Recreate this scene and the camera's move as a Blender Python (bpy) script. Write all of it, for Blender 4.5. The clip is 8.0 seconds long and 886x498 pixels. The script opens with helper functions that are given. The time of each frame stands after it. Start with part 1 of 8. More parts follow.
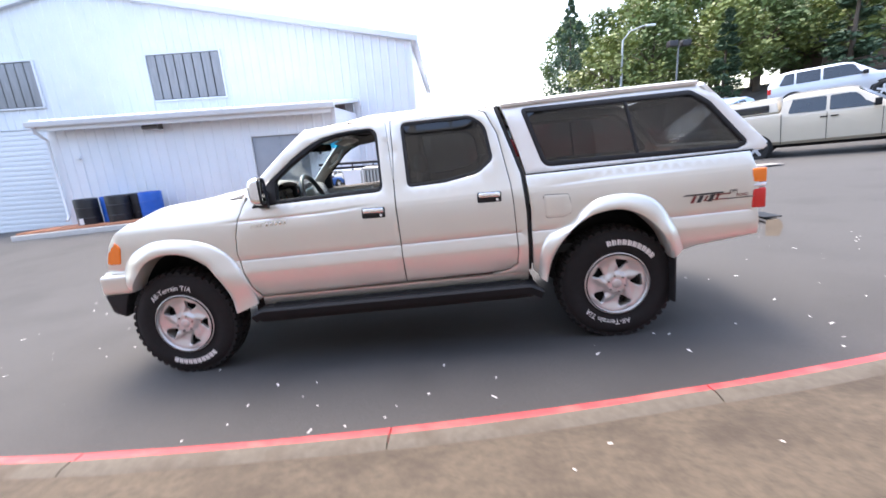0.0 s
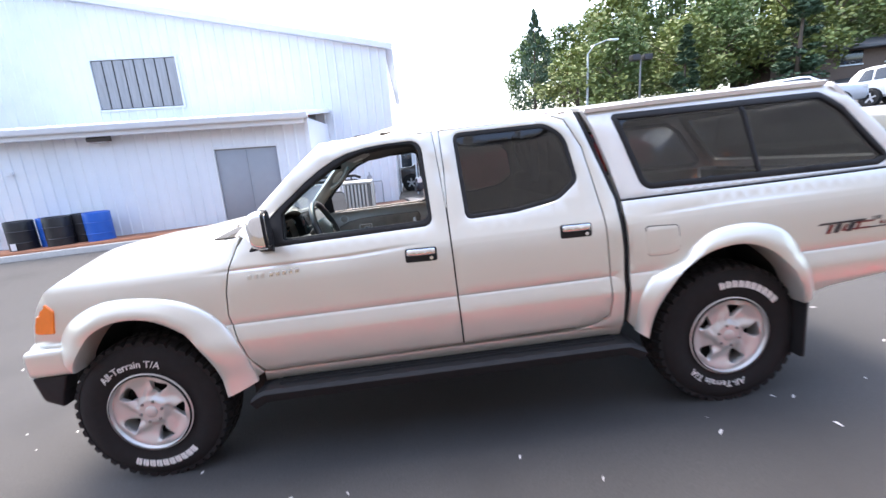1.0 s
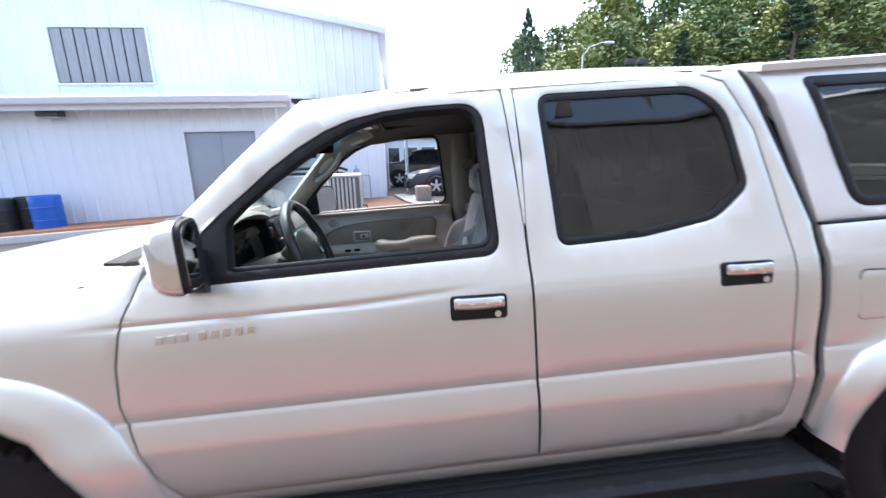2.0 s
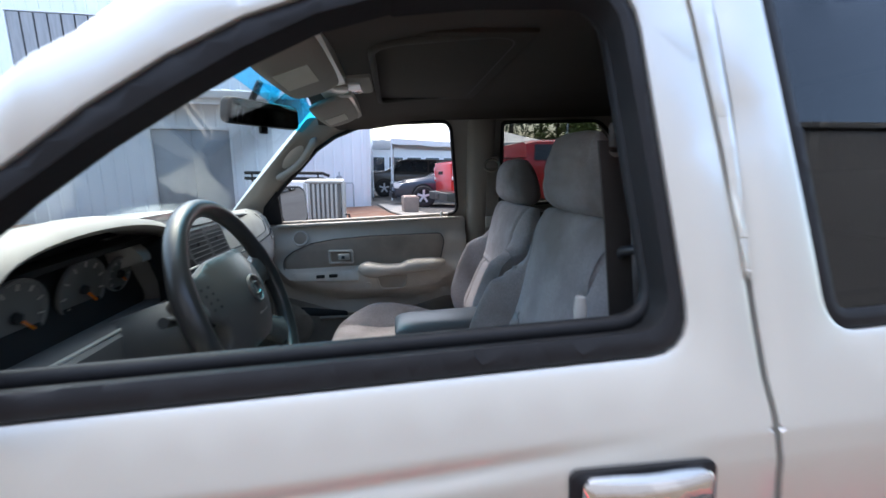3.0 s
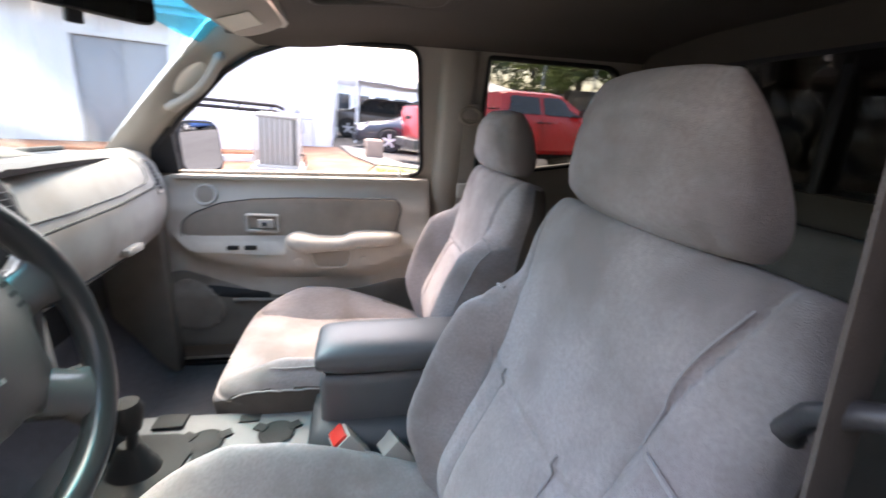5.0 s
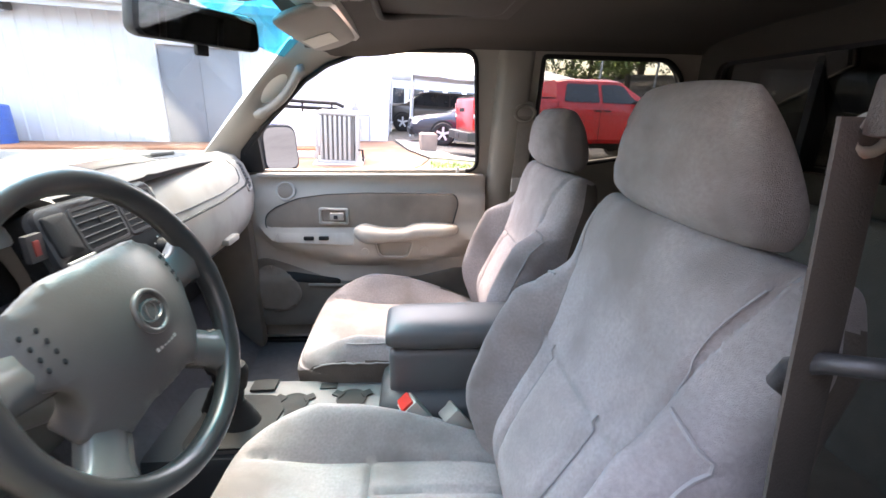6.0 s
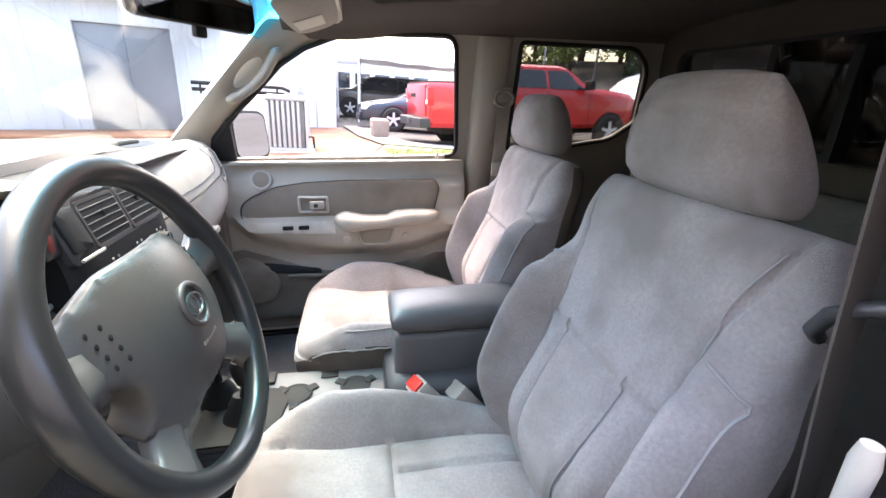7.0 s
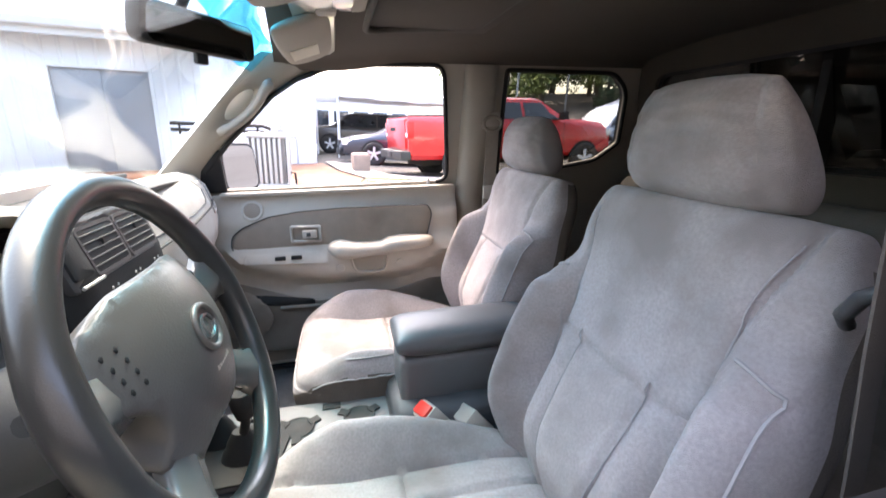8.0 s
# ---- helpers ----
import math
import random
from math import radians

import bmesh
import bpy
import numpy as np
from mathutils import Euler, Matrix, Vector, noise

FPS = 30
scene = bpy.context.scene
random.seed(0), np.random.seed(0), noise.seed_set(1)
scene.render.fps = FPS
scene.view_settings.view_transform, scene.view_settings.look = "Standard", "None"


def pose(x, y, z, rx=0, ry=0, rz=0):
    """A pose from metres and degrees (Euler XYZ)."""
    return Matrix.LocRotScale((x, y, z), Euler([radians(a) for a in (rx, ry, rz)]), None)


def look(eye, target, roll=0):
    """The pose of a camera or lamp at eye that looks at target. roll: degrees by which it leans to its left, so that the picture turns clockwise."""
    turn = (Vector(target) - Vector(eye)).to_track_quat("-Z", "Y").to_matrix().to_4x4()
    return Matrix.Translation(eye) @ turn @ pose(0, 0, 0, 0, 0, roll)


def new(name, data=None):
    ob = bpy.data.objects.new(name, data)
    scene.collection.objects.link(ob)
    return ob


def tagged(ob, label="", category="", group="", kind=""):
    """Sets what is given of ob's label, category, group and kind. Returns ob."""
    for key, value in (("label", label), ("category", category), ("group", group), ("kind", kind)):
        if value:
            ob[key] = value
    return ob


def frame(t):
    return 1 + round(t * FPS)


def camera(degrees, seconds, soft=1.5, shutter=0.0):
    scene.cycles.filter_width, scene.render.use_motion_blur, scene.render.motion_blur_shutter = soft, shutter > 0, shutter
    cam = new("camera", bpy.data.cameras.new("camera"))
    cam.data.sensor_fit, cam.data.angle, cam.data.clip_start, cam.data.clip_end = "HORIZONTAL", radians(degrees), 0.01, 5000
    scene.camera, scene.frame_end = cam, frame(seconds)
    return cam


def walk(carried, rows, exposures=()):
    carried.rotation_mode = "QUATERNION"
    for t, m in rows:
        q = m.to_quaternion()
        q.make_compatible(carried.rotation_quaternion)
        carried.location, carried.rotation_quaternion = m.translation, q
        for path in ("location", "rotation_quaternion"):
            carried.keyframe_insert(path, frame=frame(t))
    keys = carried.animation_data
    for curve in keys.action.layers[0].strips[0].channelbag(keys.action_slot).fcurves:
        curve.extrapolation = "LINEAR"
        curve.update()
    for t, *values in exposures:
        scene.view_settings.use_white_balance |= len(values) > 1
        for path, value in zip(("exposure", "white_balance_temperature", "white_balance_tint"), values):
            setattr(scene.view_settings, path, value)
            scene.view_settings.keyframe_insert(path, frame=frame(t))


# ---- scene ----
cam = camera(92.8, 8.0, shutter=0.4)
PATH = [
    (0, (0.566, -3.618, 1.345), (0.443, -1.665, 0.931), -6.47),
    (0.5, (0.253, -3.298, 1.407), (0.222, -1.326, 1.071), -7.71),
    (1, (0.026, -2.876, 1.458), (0.069, -0.913, 1.075), -6.92),
    (1.2, (-0.032, -2.678, 1.444), (-0.007, -0.709, 1.092), -6.96),
    (2.3, (-0.24, -1.705, 1.43), (-0.081, 0.246, 1.017), -3.99),
    (2.5, (-0.262, -1.559, 1.406), (-0.105, 0.393, 1.001), -5.05),
    (3, (-0.271, -1.209, 1.378), (-0.054, 0.748, 1.027), -2.24),
    (3.3, (-0.286, -1.069, 1.382), (0.072, 0.863, 1.01), -3.1),
    (3.5, (-0.297, -0.941, 1.370), (0.181, 0.964, 0.993), -3.45),
    (4, (-0.276, -0.814, 1.385), (0.463, 0.974, 0.878), -0.2),
    (4.5, (-0.23, -0.783, 1.391), (0.382, 1.039, 0.837), 2.0),
    (5, (-0.196, -0.776, 1.391), (0.187, 1.097, 0.804), 2.8),
    (5.2, (-0.168, -0.782, 1.393), (0.0, 1.114, 0.781), 2.5),
    (6.3, (-0.267, -0.882, 1.421), (-0.111, 1.004, 0.775), 0.2),
    (6.5, (-0.3, -0.881, 1.418), (-0.059, 0.988, 0.748), 0.5),
    (7, (-0.343, -0.875, 1.415), (0.019, 0.968, 0.729), 1.0),
    (7.5, (-0.375, -0.869, 1.408), (0.025, 0.963, 0.711), 0.8),
    (8, (-0.388, -0.868, 1.388), (0.062, 1.002, 0.842), -0.7),
]
# ---- world frame: the lot slopes, so the truck's own axes lean against the plumb line ----
UP = Vector((0.048, -0.042, 1.0)).normalized()
G = UP.rotation_difference(Vector((0, 0, 1))).to_matrix().to_4x4()
WALK_ROWS = [(t, G @ look(eye, target, roll)) for t, eye, target, roll in PATH]
EXPOSURES = [(0.0, 2.59, 6600, 10.7), (1.2, 2.65, 6520, 10.7), (2.3, 2.63, 6420, 7.2), (2.6, 2.6, 6400, 7), (3.0, 2.5, 6300, 7), (3.4, 2.18, 6350, 9), (3.8, 2.58, 6720, 11), (4.1, 3.1, 7130, 13.5), (4.4, 3.45, 7330, 15.6), (5.0, 3.9, 7480, 17.5), (5.3, 3.98, 7470, 17.5), (6.3, 4.1, 7460, 17.5), (8.0, 4.1, 7460, 17.5)]
walk(cam, WALK_ROWS, EXPOSURES)

# ---- daylight: bright hazy sky with a soft sun behind the metal building ----
SUN_ELEV, SUN_AZ = 62.0, -22.0
world = bpy.data.worlds.new("sky")
scene.world = world
world.use_nodes = True
wn = world.node_tree.nodes
sky = wn.new("ShaderNodeTexSky")
sky.sky_type, sky.sun_disc = "NISHITA", False
sky.sun_elevation, sky.sun_rotation = radians(SUN_ELEV), radians(SUN_AZ)
sky.air_density, sky.dust_density, sky.ozone_density = 1.0, 4.0, 1.0
world.node_tree.links.new(sky.outputs[0], wn["Background"].inputs[0])
wn["Background"].inputs[1].default_value = 0.15
sun_data = bpy.data.lights.new("sun", "SUN")
sun_data.energy, sun_data.angle, sun_data.color = 0.2, radians(50), (1.0, 0.98, 0.955)
sun = new("sun", sun_data)
sun_way = Vector((math.sin(radians(SUN_AZ)) * math.cos(radians(SUN_ELEV)), math.cos(radians(SUN_AZ)) * math.cos(radians(SUN_ELEV)), math.sin(radians(SUN_ELEV))))
sun.matrix_world = look(sun_way * 50, (0, 0, 0))


# ---- materials ----
def mat(name, color, rough=0.5, metal=0.0, vary=0.12, scale=6.0, bump=0.0, bump_scale=80.0, coat=0.0, spec=0.5, second=None, second_scale=1.2, transmission=0.0, sheen=0.0, stretch=None, spread_=(0.48, 0.72)):
    m = bpy.data.materials.new(name)
    m.use_nodes = True
    nt = m.node_tree
    b = nt.nodes["Principled BSDF"]
    b.inputs["Roughness"].default_value, b.inputs["Metallic"].default_value = rough, metal
    b.inputs["Specular IOR Level"].default_value = spec
    b.inputs["Coat Weight"].default_value, b.inputs["Coat Roughness"].default_value = coat, 0.06
    b.inputs["Transmission Weight"].default_value = transmission
    b.inputs["Sheen Weight"].default_value = sheen
    co = nt.nodes.new("ShaderNodeTexCoord")
    where = co.outputs["Object"]
    if stretch:
        mp = nt.nodes.new("ShaderNodeMapping")
        mp.inputs["Scale"].default_value = stretch
        nt.links.new(where, mp.inputs[0])
        where = mp.outputs[0]

    def noise_node(s, detail):
        n = nt.nodes.new("ShaderNodeTexNoise")
        n.inputs["Scale"].default_value, n.inputs["Detail"].default_value = s, detail
        nt.links.new(where, n.inputs["Vector"])
        return n

    def mixed(fac, a, c):
        mx = nt.nodes.new("ShaderNodeMix")
        mx.data_type = "RGBA"
        nt.links.new(fac, mx.inputs["Factor"])
        for v, s in ((a, mx.inputs["A"]), (c, mx.inputs["B"])):
            if isinstance(v, tuple):
                s.default_value = v
            else:
                nt.links.new(v, s)
        return mx.outputs["Result"]

    c0 = tuple(max(0, v * (1 - vary)) for v in color) + (1,)
    c1 = tuple(min(1, v * (1 + vary)) for v in color) + (1,)
    out = mixed(noise_node(scale, 6).outputs[0], c0, c1)
    if second:
        ramp = nt.nodes.new("ShaderNodeMapRange")
        ramp.inputs[1].default_value, ramp.inputs[2].default_value = spread_
        nt.links.new(noise_node(second_scale, 8).outputs[0], ramp.inputs[0])
        out = mixed(ramp.outputs[0], out, tuple(second) + (1,))
    nt.links.new(out, b.inputs["Base Color"])
    if bump:
        bp = nt.nodes.new("ShaderNodeBump")
        bp.inputs["Strength"].default_value, bp.inputs["Distance"].default_value = bump, 0.004
        nt.links.new(noise_node(bump_scale, 4).outputs[0], bp.inputs["Height"])
        nt.links.new(bp.outputs[0], b.inputs["Normal"])
    return m


def glass(name, tint, rough=0.0, mirror=1.0):
    """Thin sheet glass: lets light straight through, tinted, and mirrors more at a glancing angle."""
    m = bpy.data.materials.new(name)
    m.use_nodes = True
    nt = m.node_tree
    nt.nodes.remove(nt.nodes["Principled BSDF"])
    tr, gl, mx, lw = (nt.nodes.new("ShaderNode" + k) for k in ("BsdfTransparent", "BsdfGlossy", "MixShader", "LayerWeight"))
    tr.inputs[0].default_value = tuple(tint) + (1,)
    gl.inputs[0].default_value, gl.inputs[1].default_value = (mirror, mirror, mirror, 1), rough
    lw.inputs[0].default_value = 0.5
    pw, ad = nt.nodes.new("ShaderNodeMath"), nt.nodes.new("ShaderNodeMath")
    pw.operation, ad.operation = "POWER", "MULTIPLY_ADD"
    pw.inputs[1].default_value, ad.inputs[1].default_value, ad.inputs[2].default_value = 5.0, 0.95, 0.045
    for a, b in ((lw.outputs["Facing"], pw.inputs[0]), (pw.outputs[0], ad.inputs[0]), (ad.outputs[0], mx.inputs[0]), (tr.outputs[0], mx.inputs[1]), (gl.outputs[0], mx.inputs[2]), (mx.outputs[0], nt.nodes["Material Output"].inputs[0])):
        nt.links.new(a, b)
    return m


PAINT = mat("silver_paint", (0.69, 0.672, 0.608), 0.34, 0.55, 0.03, 3, coat=0.7)
CANOPY_PAINT = mat("canopy_paint", (0.72, 0.71, 0.68), 0.3, 0.2, 0.03, 3, coat=0.7)
BLACK_TRIM = mat("black_plastic_trim", (0.014, 0.014, 0.015), 0.55, spec=0.25, vary=0.25, scale=30, bump=0.1)
RUBBER = mat("tyre_rubber", (0.013, 0.012, 0.012), 0.8, vary=0.3, scale=25, bump=0.3, spec=0.3)
WHITE_LETTER = mat("white_rubber_letters", (0.75, 0.73, 0.7), 0.6, vary=0.1)
ALLOY = mat("alloy_wheel", (0.60, 0.585, 0.56), 0.34, 0.45, 0.06, 12, coat=0.3)
CHROME = mat("chrome", (0.86, 0.86, 0.87), 0.07, 1.0, 0.02)
DARK = mat("underbody_black", (0.012, 0.012, 0.012), 0.8)
PRIVACY = glass("privacy_glass", (0.42, 0.42, 0.40))
CANOPY_GLASS = glass("canopy_tinted_glass", (0.40, 0.41, 0.41))
CLEAR = glass("clear_glass", (0.90, 0.955, 0.945), mirror=0.45)
BAND = glass("blue_shade_band", (0.22, 0.80, 0.97))
AMBER = mat("amber_lens", (0.85, 0.20, 0.015), 0.12, vary=0.08, scale=40, coat=0.6)
RED_LENS = mat("red_lens", (0.55, 0.015, 0.015), 0.12, vary=0.08, scale=40, coat=0.6)
CLEAR_LENS = mat("clear_lens", (0.75, 0.76, 0.78), 0.1, 0.3, coat=0.6)
ASPHALT = mat("asphalt", (0.052, 0.050, 0.048), 0.9, vary=0.5, scale=140, bump=0.5, bump_scale=220, second=(0.038, 0.0365, 0.035), second_scale=0.8)
DIRT = mat("dry_dirt", (0.078, 0.060, 0.041), 0.95, vary=0.55, scale=26, bump=1.0, bump_scale=60, second=(0.042, 0.031, 0.021), second_scale=3.2)
KERB_RED = mat("worn_red_paint", (0.46, 0.045, 0.05), 0.6, vary=0.2, scale=20, bump=0.3, second=(0.44, 0.12, 0.10), second_scale=5)
CONCRETE = mat("concrete", (0.42, 0.40, 0.37), 0.85, vary=0.2, scale=14, bump=0.3)
SIDING = mat("white_metal_siding", (0.80, 0.82, 0.845), 0.42, vary=0.03, scale=2, second=(0.75, 0.775, 0.80), second_scale=0.8)
TRIM_WHITE = mat("white_trim", (0.78, 0.79, 0.80), 0.4, vary=0.04)
GREY_DOOR = mat("grey_painted_steel", (0.33, 0.34, 0.36), 0.5, vary=0.06, scale=4)
LOUVRE = mat("weathered_grey_panel", (0.30, 0.30, 0.30), 0.6, vary=0.3, scale=3, stretch=(6, 6, 0.6))
BLUE_DRUM = mat("blue_drum_paint", (0.015, 0.11, 0.48), 0.4, vary=0.15, scale=5)
BLACK_DRUM = mat("black_drum_paint", (0.02, 0.02, 0.022), 0.45, vary=0.2, scale=5)
BARK = mat("red_bark_mulch", (0.30, 0.13, 0.07), 0.95, vary=0.5, scale=45, bump=0.9, bump_scale=70)
LEAF = mat("green_leaves", (0.115, 0.165, 0.05), 0.65, vary=0.4, scale=0.6)
LEAF_YELLOW = mat("yellow_green_leaves", (0.19, 0.225, 0.06), 0.6, vary=0.4, scale=0.6)
LEAF_DARK = mat("dark_conifer_needles", (0.05, 0.09, 0.045), 0.7, vary=0.4, scale=0.8)
TRUNK = mat("tree_bark", (0.10, 0.075, 0.055), 0.9, vary=0.4, scale=12, bump=0.8)


# ---- mesh tools ----
def finish(me, material, angle=38):
    me.materials.append(material)
    me.polygons.foreach_set("use_smooth", [True] * len(me.polygons))
    me.set_sharp_from_angle(angle=radians(angle))
    return me


def as_mesh(name, verts, faces, material, angle=38):
    me = bpy.data.meshes.new(name)
    me.from_pydata([tuple(v) for v in verts], [], [tuple(f) for f in faces])
    bm = bmesh.new()
    bm.from_mesh(me)
    bmesh.ops.recalc_face_normals(bm, faces=bm.faces)
    bm.to_mesh(me)
    bm.free()
    return finish(me, material, angle)


def from_bm(name, bm, material, angle=38):
    me = bpy.data.meshes.new(name)
    bmesh.ops.recalc_face_normals(bm, faces=bm.faces)
    bm.to_mesh(me)
    bm.free()
    return finish(me, material, angle)


def part(name, me, parent, label="", m=None):
    """One mesh object, under a thing or a part."""
    ob = new(name, me)
    if parent is not None:
        ob.parent = parent
    if m is not None:
        ob.matrix_basis = m
    if label:
        ob["label"] = label
    return ob


def thing(name, label, category, m=None, group="", kind="", me=None):
    ob = new(name, me)
    if m is not None:
        ob.matrix_basis = m
    return tagged(ob, label, category, group, kind)


def rpoly(corners, seg=6):
    """A closed outline from corners (u, v, radius)."""
    out, n = [], len(corners)
    for i in range(n):
        u, v, r = corners[i]
        p, a, b = Vector((u, v)), Vector(corners[i - 1][:2]), Vector(corners[(i + 1) % n][:2])
        if r <= 0:
            out.append((u, v))
            continue
        da, db = (a - p), (b - p)
        la, lb = da.length, db.length
        da, db = da / la, db / lb
        half = math.acos(max(-1, min(1, da.dot(db)))) / 2
        cut = min(r / max(math.tan(half), 1e-3), 0.48 * la, 0.48 * lb)
        s, e = p + da * cut, p + db * cut
        for k in range(seg + 1):
            w = k / seg
            q = s * (1 - w) ** 2 + p * 2 * w * (1 - w) + e * w * w
            out.append((q.x, q.y))
    return out


def inside(poly, pts):
    poly, pts = np.asarray(poly), np.asarray(pts)
    x, y, hit = pts[:, 0], pts[:, 1], np.zeros(len(pts), bool)
    for (x0, y0), (x1, y1) in zip(poly, np.roll(poly, -1, 0)):
        cross = (y0 > y) != (y1 > y)
        hit ^= cross & (x < (x1 - x0) * (y - y0) / (y1 - y0 + 1e-15) + x0)
    return hit


def dense(poly, step):
    out = []
    for a, b in zip(poly, poly[1:] + poly[:1]):
        n = max(1, int(math.dist(a, b) / step))
        out += [(a[0] + (b[0] - a[0]) * k / n, a[1] + (b[1] - a[1]) * k / n) for k in range(n)]
    return out


def inset_ring(poly, d):
    p = np.asarray(poly)
    t = np.roll(p, -1, 0) - np.roll(p, 1, 0)
    t /= np.linalg.norm(t, axis=1)[:, None] + 1e-12
    area = 0.5 * np.sum(p[:, 0] * np.roll(p[:, 1], -1) - np.roll(p[:, 0], -1) * p[:, 1])
    n = np.stack([-t[:, 1], t[:, 0]], 1) * np.sign(area)
    return p + n * d


def sheet(name, outline, surf, thick, material, holes=(), step=0.08, roll=0.003, lip=0.01, angle=38, rows=()):
    """A curved panel: the outline (u, v), less its holes, laid on surf(u, v), with thickness and rolled edges."""
    from mathutils.geometry import delaunay_2d_cdt
    loops = [dense(list(outline), step * 0.7)] + [dense(list(h), step * 0.7) for h in holes]
    pts, edges = [], []
    for lp in loops:
        base = len(pts)
        pts += lp
        edges += [(base + i, base + (i + 1) % len(lp)) for i in range(len(lp))]
    rim = len(pts)
    extra = []
    if lip:
        for k, lp in enumerate(loops):
            extra.append(inset_ring(lp, lip if k == 0 else -lip))
    o = np.asarray(loops[0])
    gu, gv = np.meshgrid(np.arange(o[:, 0].min() + step / 2, o[:, 0].max(), step), np.arange(o[:, 1].min() + step / 2, o[:, 1].max(), step))
    extra.append(np.stack([gu.ravel(), gv.ravel()], 1))
    extra = np.concatenate(extra)
    ok = inside(loops[0], extra)
    for h in loops[1:]:
        ok &= ~inside(h, extra)
    allp = [Vector(p) for p in pts] + [Vector(p) for p in extra[ok]]
    for row in rows:
        us = np.arange(o[:, 0].min() + 1e-3, o[:, 0].max(), step)
        base = len(allp)
        allp += [Vector((u, row)) for u in us]
        edges += [(base + i, base + i + 1) for i in range(len(us) - 1)]
    vs, _, fs, orig, _, _ = delaunay_2d_cdt(allp, edges, [], 0, 1e-5)
    on_rim = [any(i < rim for i in g) for g in orig]
    cen = np.array([np.mean([vs[i] for i in fc], axis=0) for fc in fs])
    keep = inside(loops[0], cen)
    for h in loops[1:]:
        keep &= ~inside(h, cen)
    fs = [fc for fc, k in zip(fs, keep) if k]
    top, nor = [], []
    for v in vs:
        p, du, dv = Vector(surf(v.x, v.y)), Vector(surf(v.x + 1e-3, v.y)), Vector(surf(v.x, v.y + 1e-3))
        n = (du - p).cross(dv - p)
        nor.append(n.normalized() if n.length > 0 else Vector((0, 0, 1)))
        top.append(p)
    if roll:
        top = [p - n * roll if r else p for p, n, r in zip(top, nor, on_rim)]
    used = sorted({i for fc in fs for i in fc})
    again = {i: k for k, i in enumerate(used)}
    top, nor = [top[i] for i in used], [nor[i] for i in used]
    fs = [[again[i] for i in fc] for fc in fs]
    nv = len(top)
    verts = top + [p - n * thick for p, n in zip(top, nor)]
    faces = [tuple(fc) for fc in fs] + [tuple(nv + i for i in reversed(fc)) for fc in fs]
    count = {}
    for fc in fs:
        for a, b in zip(fc, fc[1:] + fc[:1]):
            count[(a, b)] = 1
    for a, b in count:
        if (b, a) not in count:
            faces.append((b, a, nv + a, nv + b))
    me = bpy.data.meshes.new(name)
    me.from_pydata([tuple(v) for v in verts], [], faces)
    return finish(me, material, angle)


def loft(name, rings, material, caps=True, closed=True, angle=38):
    n = len(rings[0])
    verts = [p for r in rings for p in r]
    faces = []
    for k in range(len(rings) - 1):
        for i in range(n if closed else n - 1):
            j = (i + 1) % n
            faces.append((k * n + i, k * n + j, (k + 1) * n + j, (k + 1) * n + i))
    if caps and closed:
        faces += [tuple(range(n))[::-1], tuple((len(rings) - 1) * n + i for i in range(n))]
    return as_mesh(name, verts, faces, material, angle)


def tube(name, pts, r, material, n=10, angle=50):
    """A round bar along points; r may be a list."""
    pts = [Vector(p) for p in pts]
    rr = r if isinstance(r, (list, tuple)) else [r] * len(pts)
    rings, ref = [], None
    for i, p in enumerate(pts):
        d = (pts[min(i + 1, len(pts) - 1)] - pts[max(i - 1, 0)]).normalized()
        if ref is None:
            ref = d.orthogonal().normalized()
        a = (ref - d * ref.dot(d)).normalized()
        ref, b = a, d.cross(a)
        rings.append([p + (a * math.cos(2 * math.pi * k / n) + b * math.sin(2 * math.pi * k / n)) * rr[i] for k in range(n)])
    return loft(name, rings, material, angle=angle)


def lathe(name, profile, material, n=48, axis="y", angle=38, caps=True):
    """Turns (radius, along) points round an axis."""
    rings = []
    for r, h in profile:
        ring = []
        for k in range(n):
            c, s = r * math.cos(2 * math.pi * k / n), r * math.sin(2 * math.pi * k / n)
            ring.append({"y": (c, h, s), "z": (c, s, h), "x": (h, c, s)}[axis])
        rings.append(ring)
    return loft(name, rings, material, caps=caps, angle=angle)


def box(name, lo, hi, material, bevel=0.01, seg=2, taper=None):
    bm = bmesh.new()
    bmesh.ops.create_cube(bm, size=1)
    for v in bm.verts:
        v.co = Vector(lo[i] + (hi[i] - lo[i]) * (v.co[i] + 0.5) for i in range(3))
        if taper and v.co.z > (lo[2] + hi[2]) / 2:
            c = [(lo[i] + hi[i]) / 2 for i in range(2)]
            v.co.x, v.co.y = c[0] + (v.co.x - c[0]) * taper[0], c[1] + (v.co.y - c[1]) * taper[1]
    if bevel:
        bevel = min(bevel, 0.45 * min(hi[i] - lo[i] for i in range(3)))
        bmesh.ops.bevel(bm, geom=list(bm.edges), offset=bevel, segments=seg, profile=0.6, affect="EDGES")
    return from_bm(name, bm, material, 50)


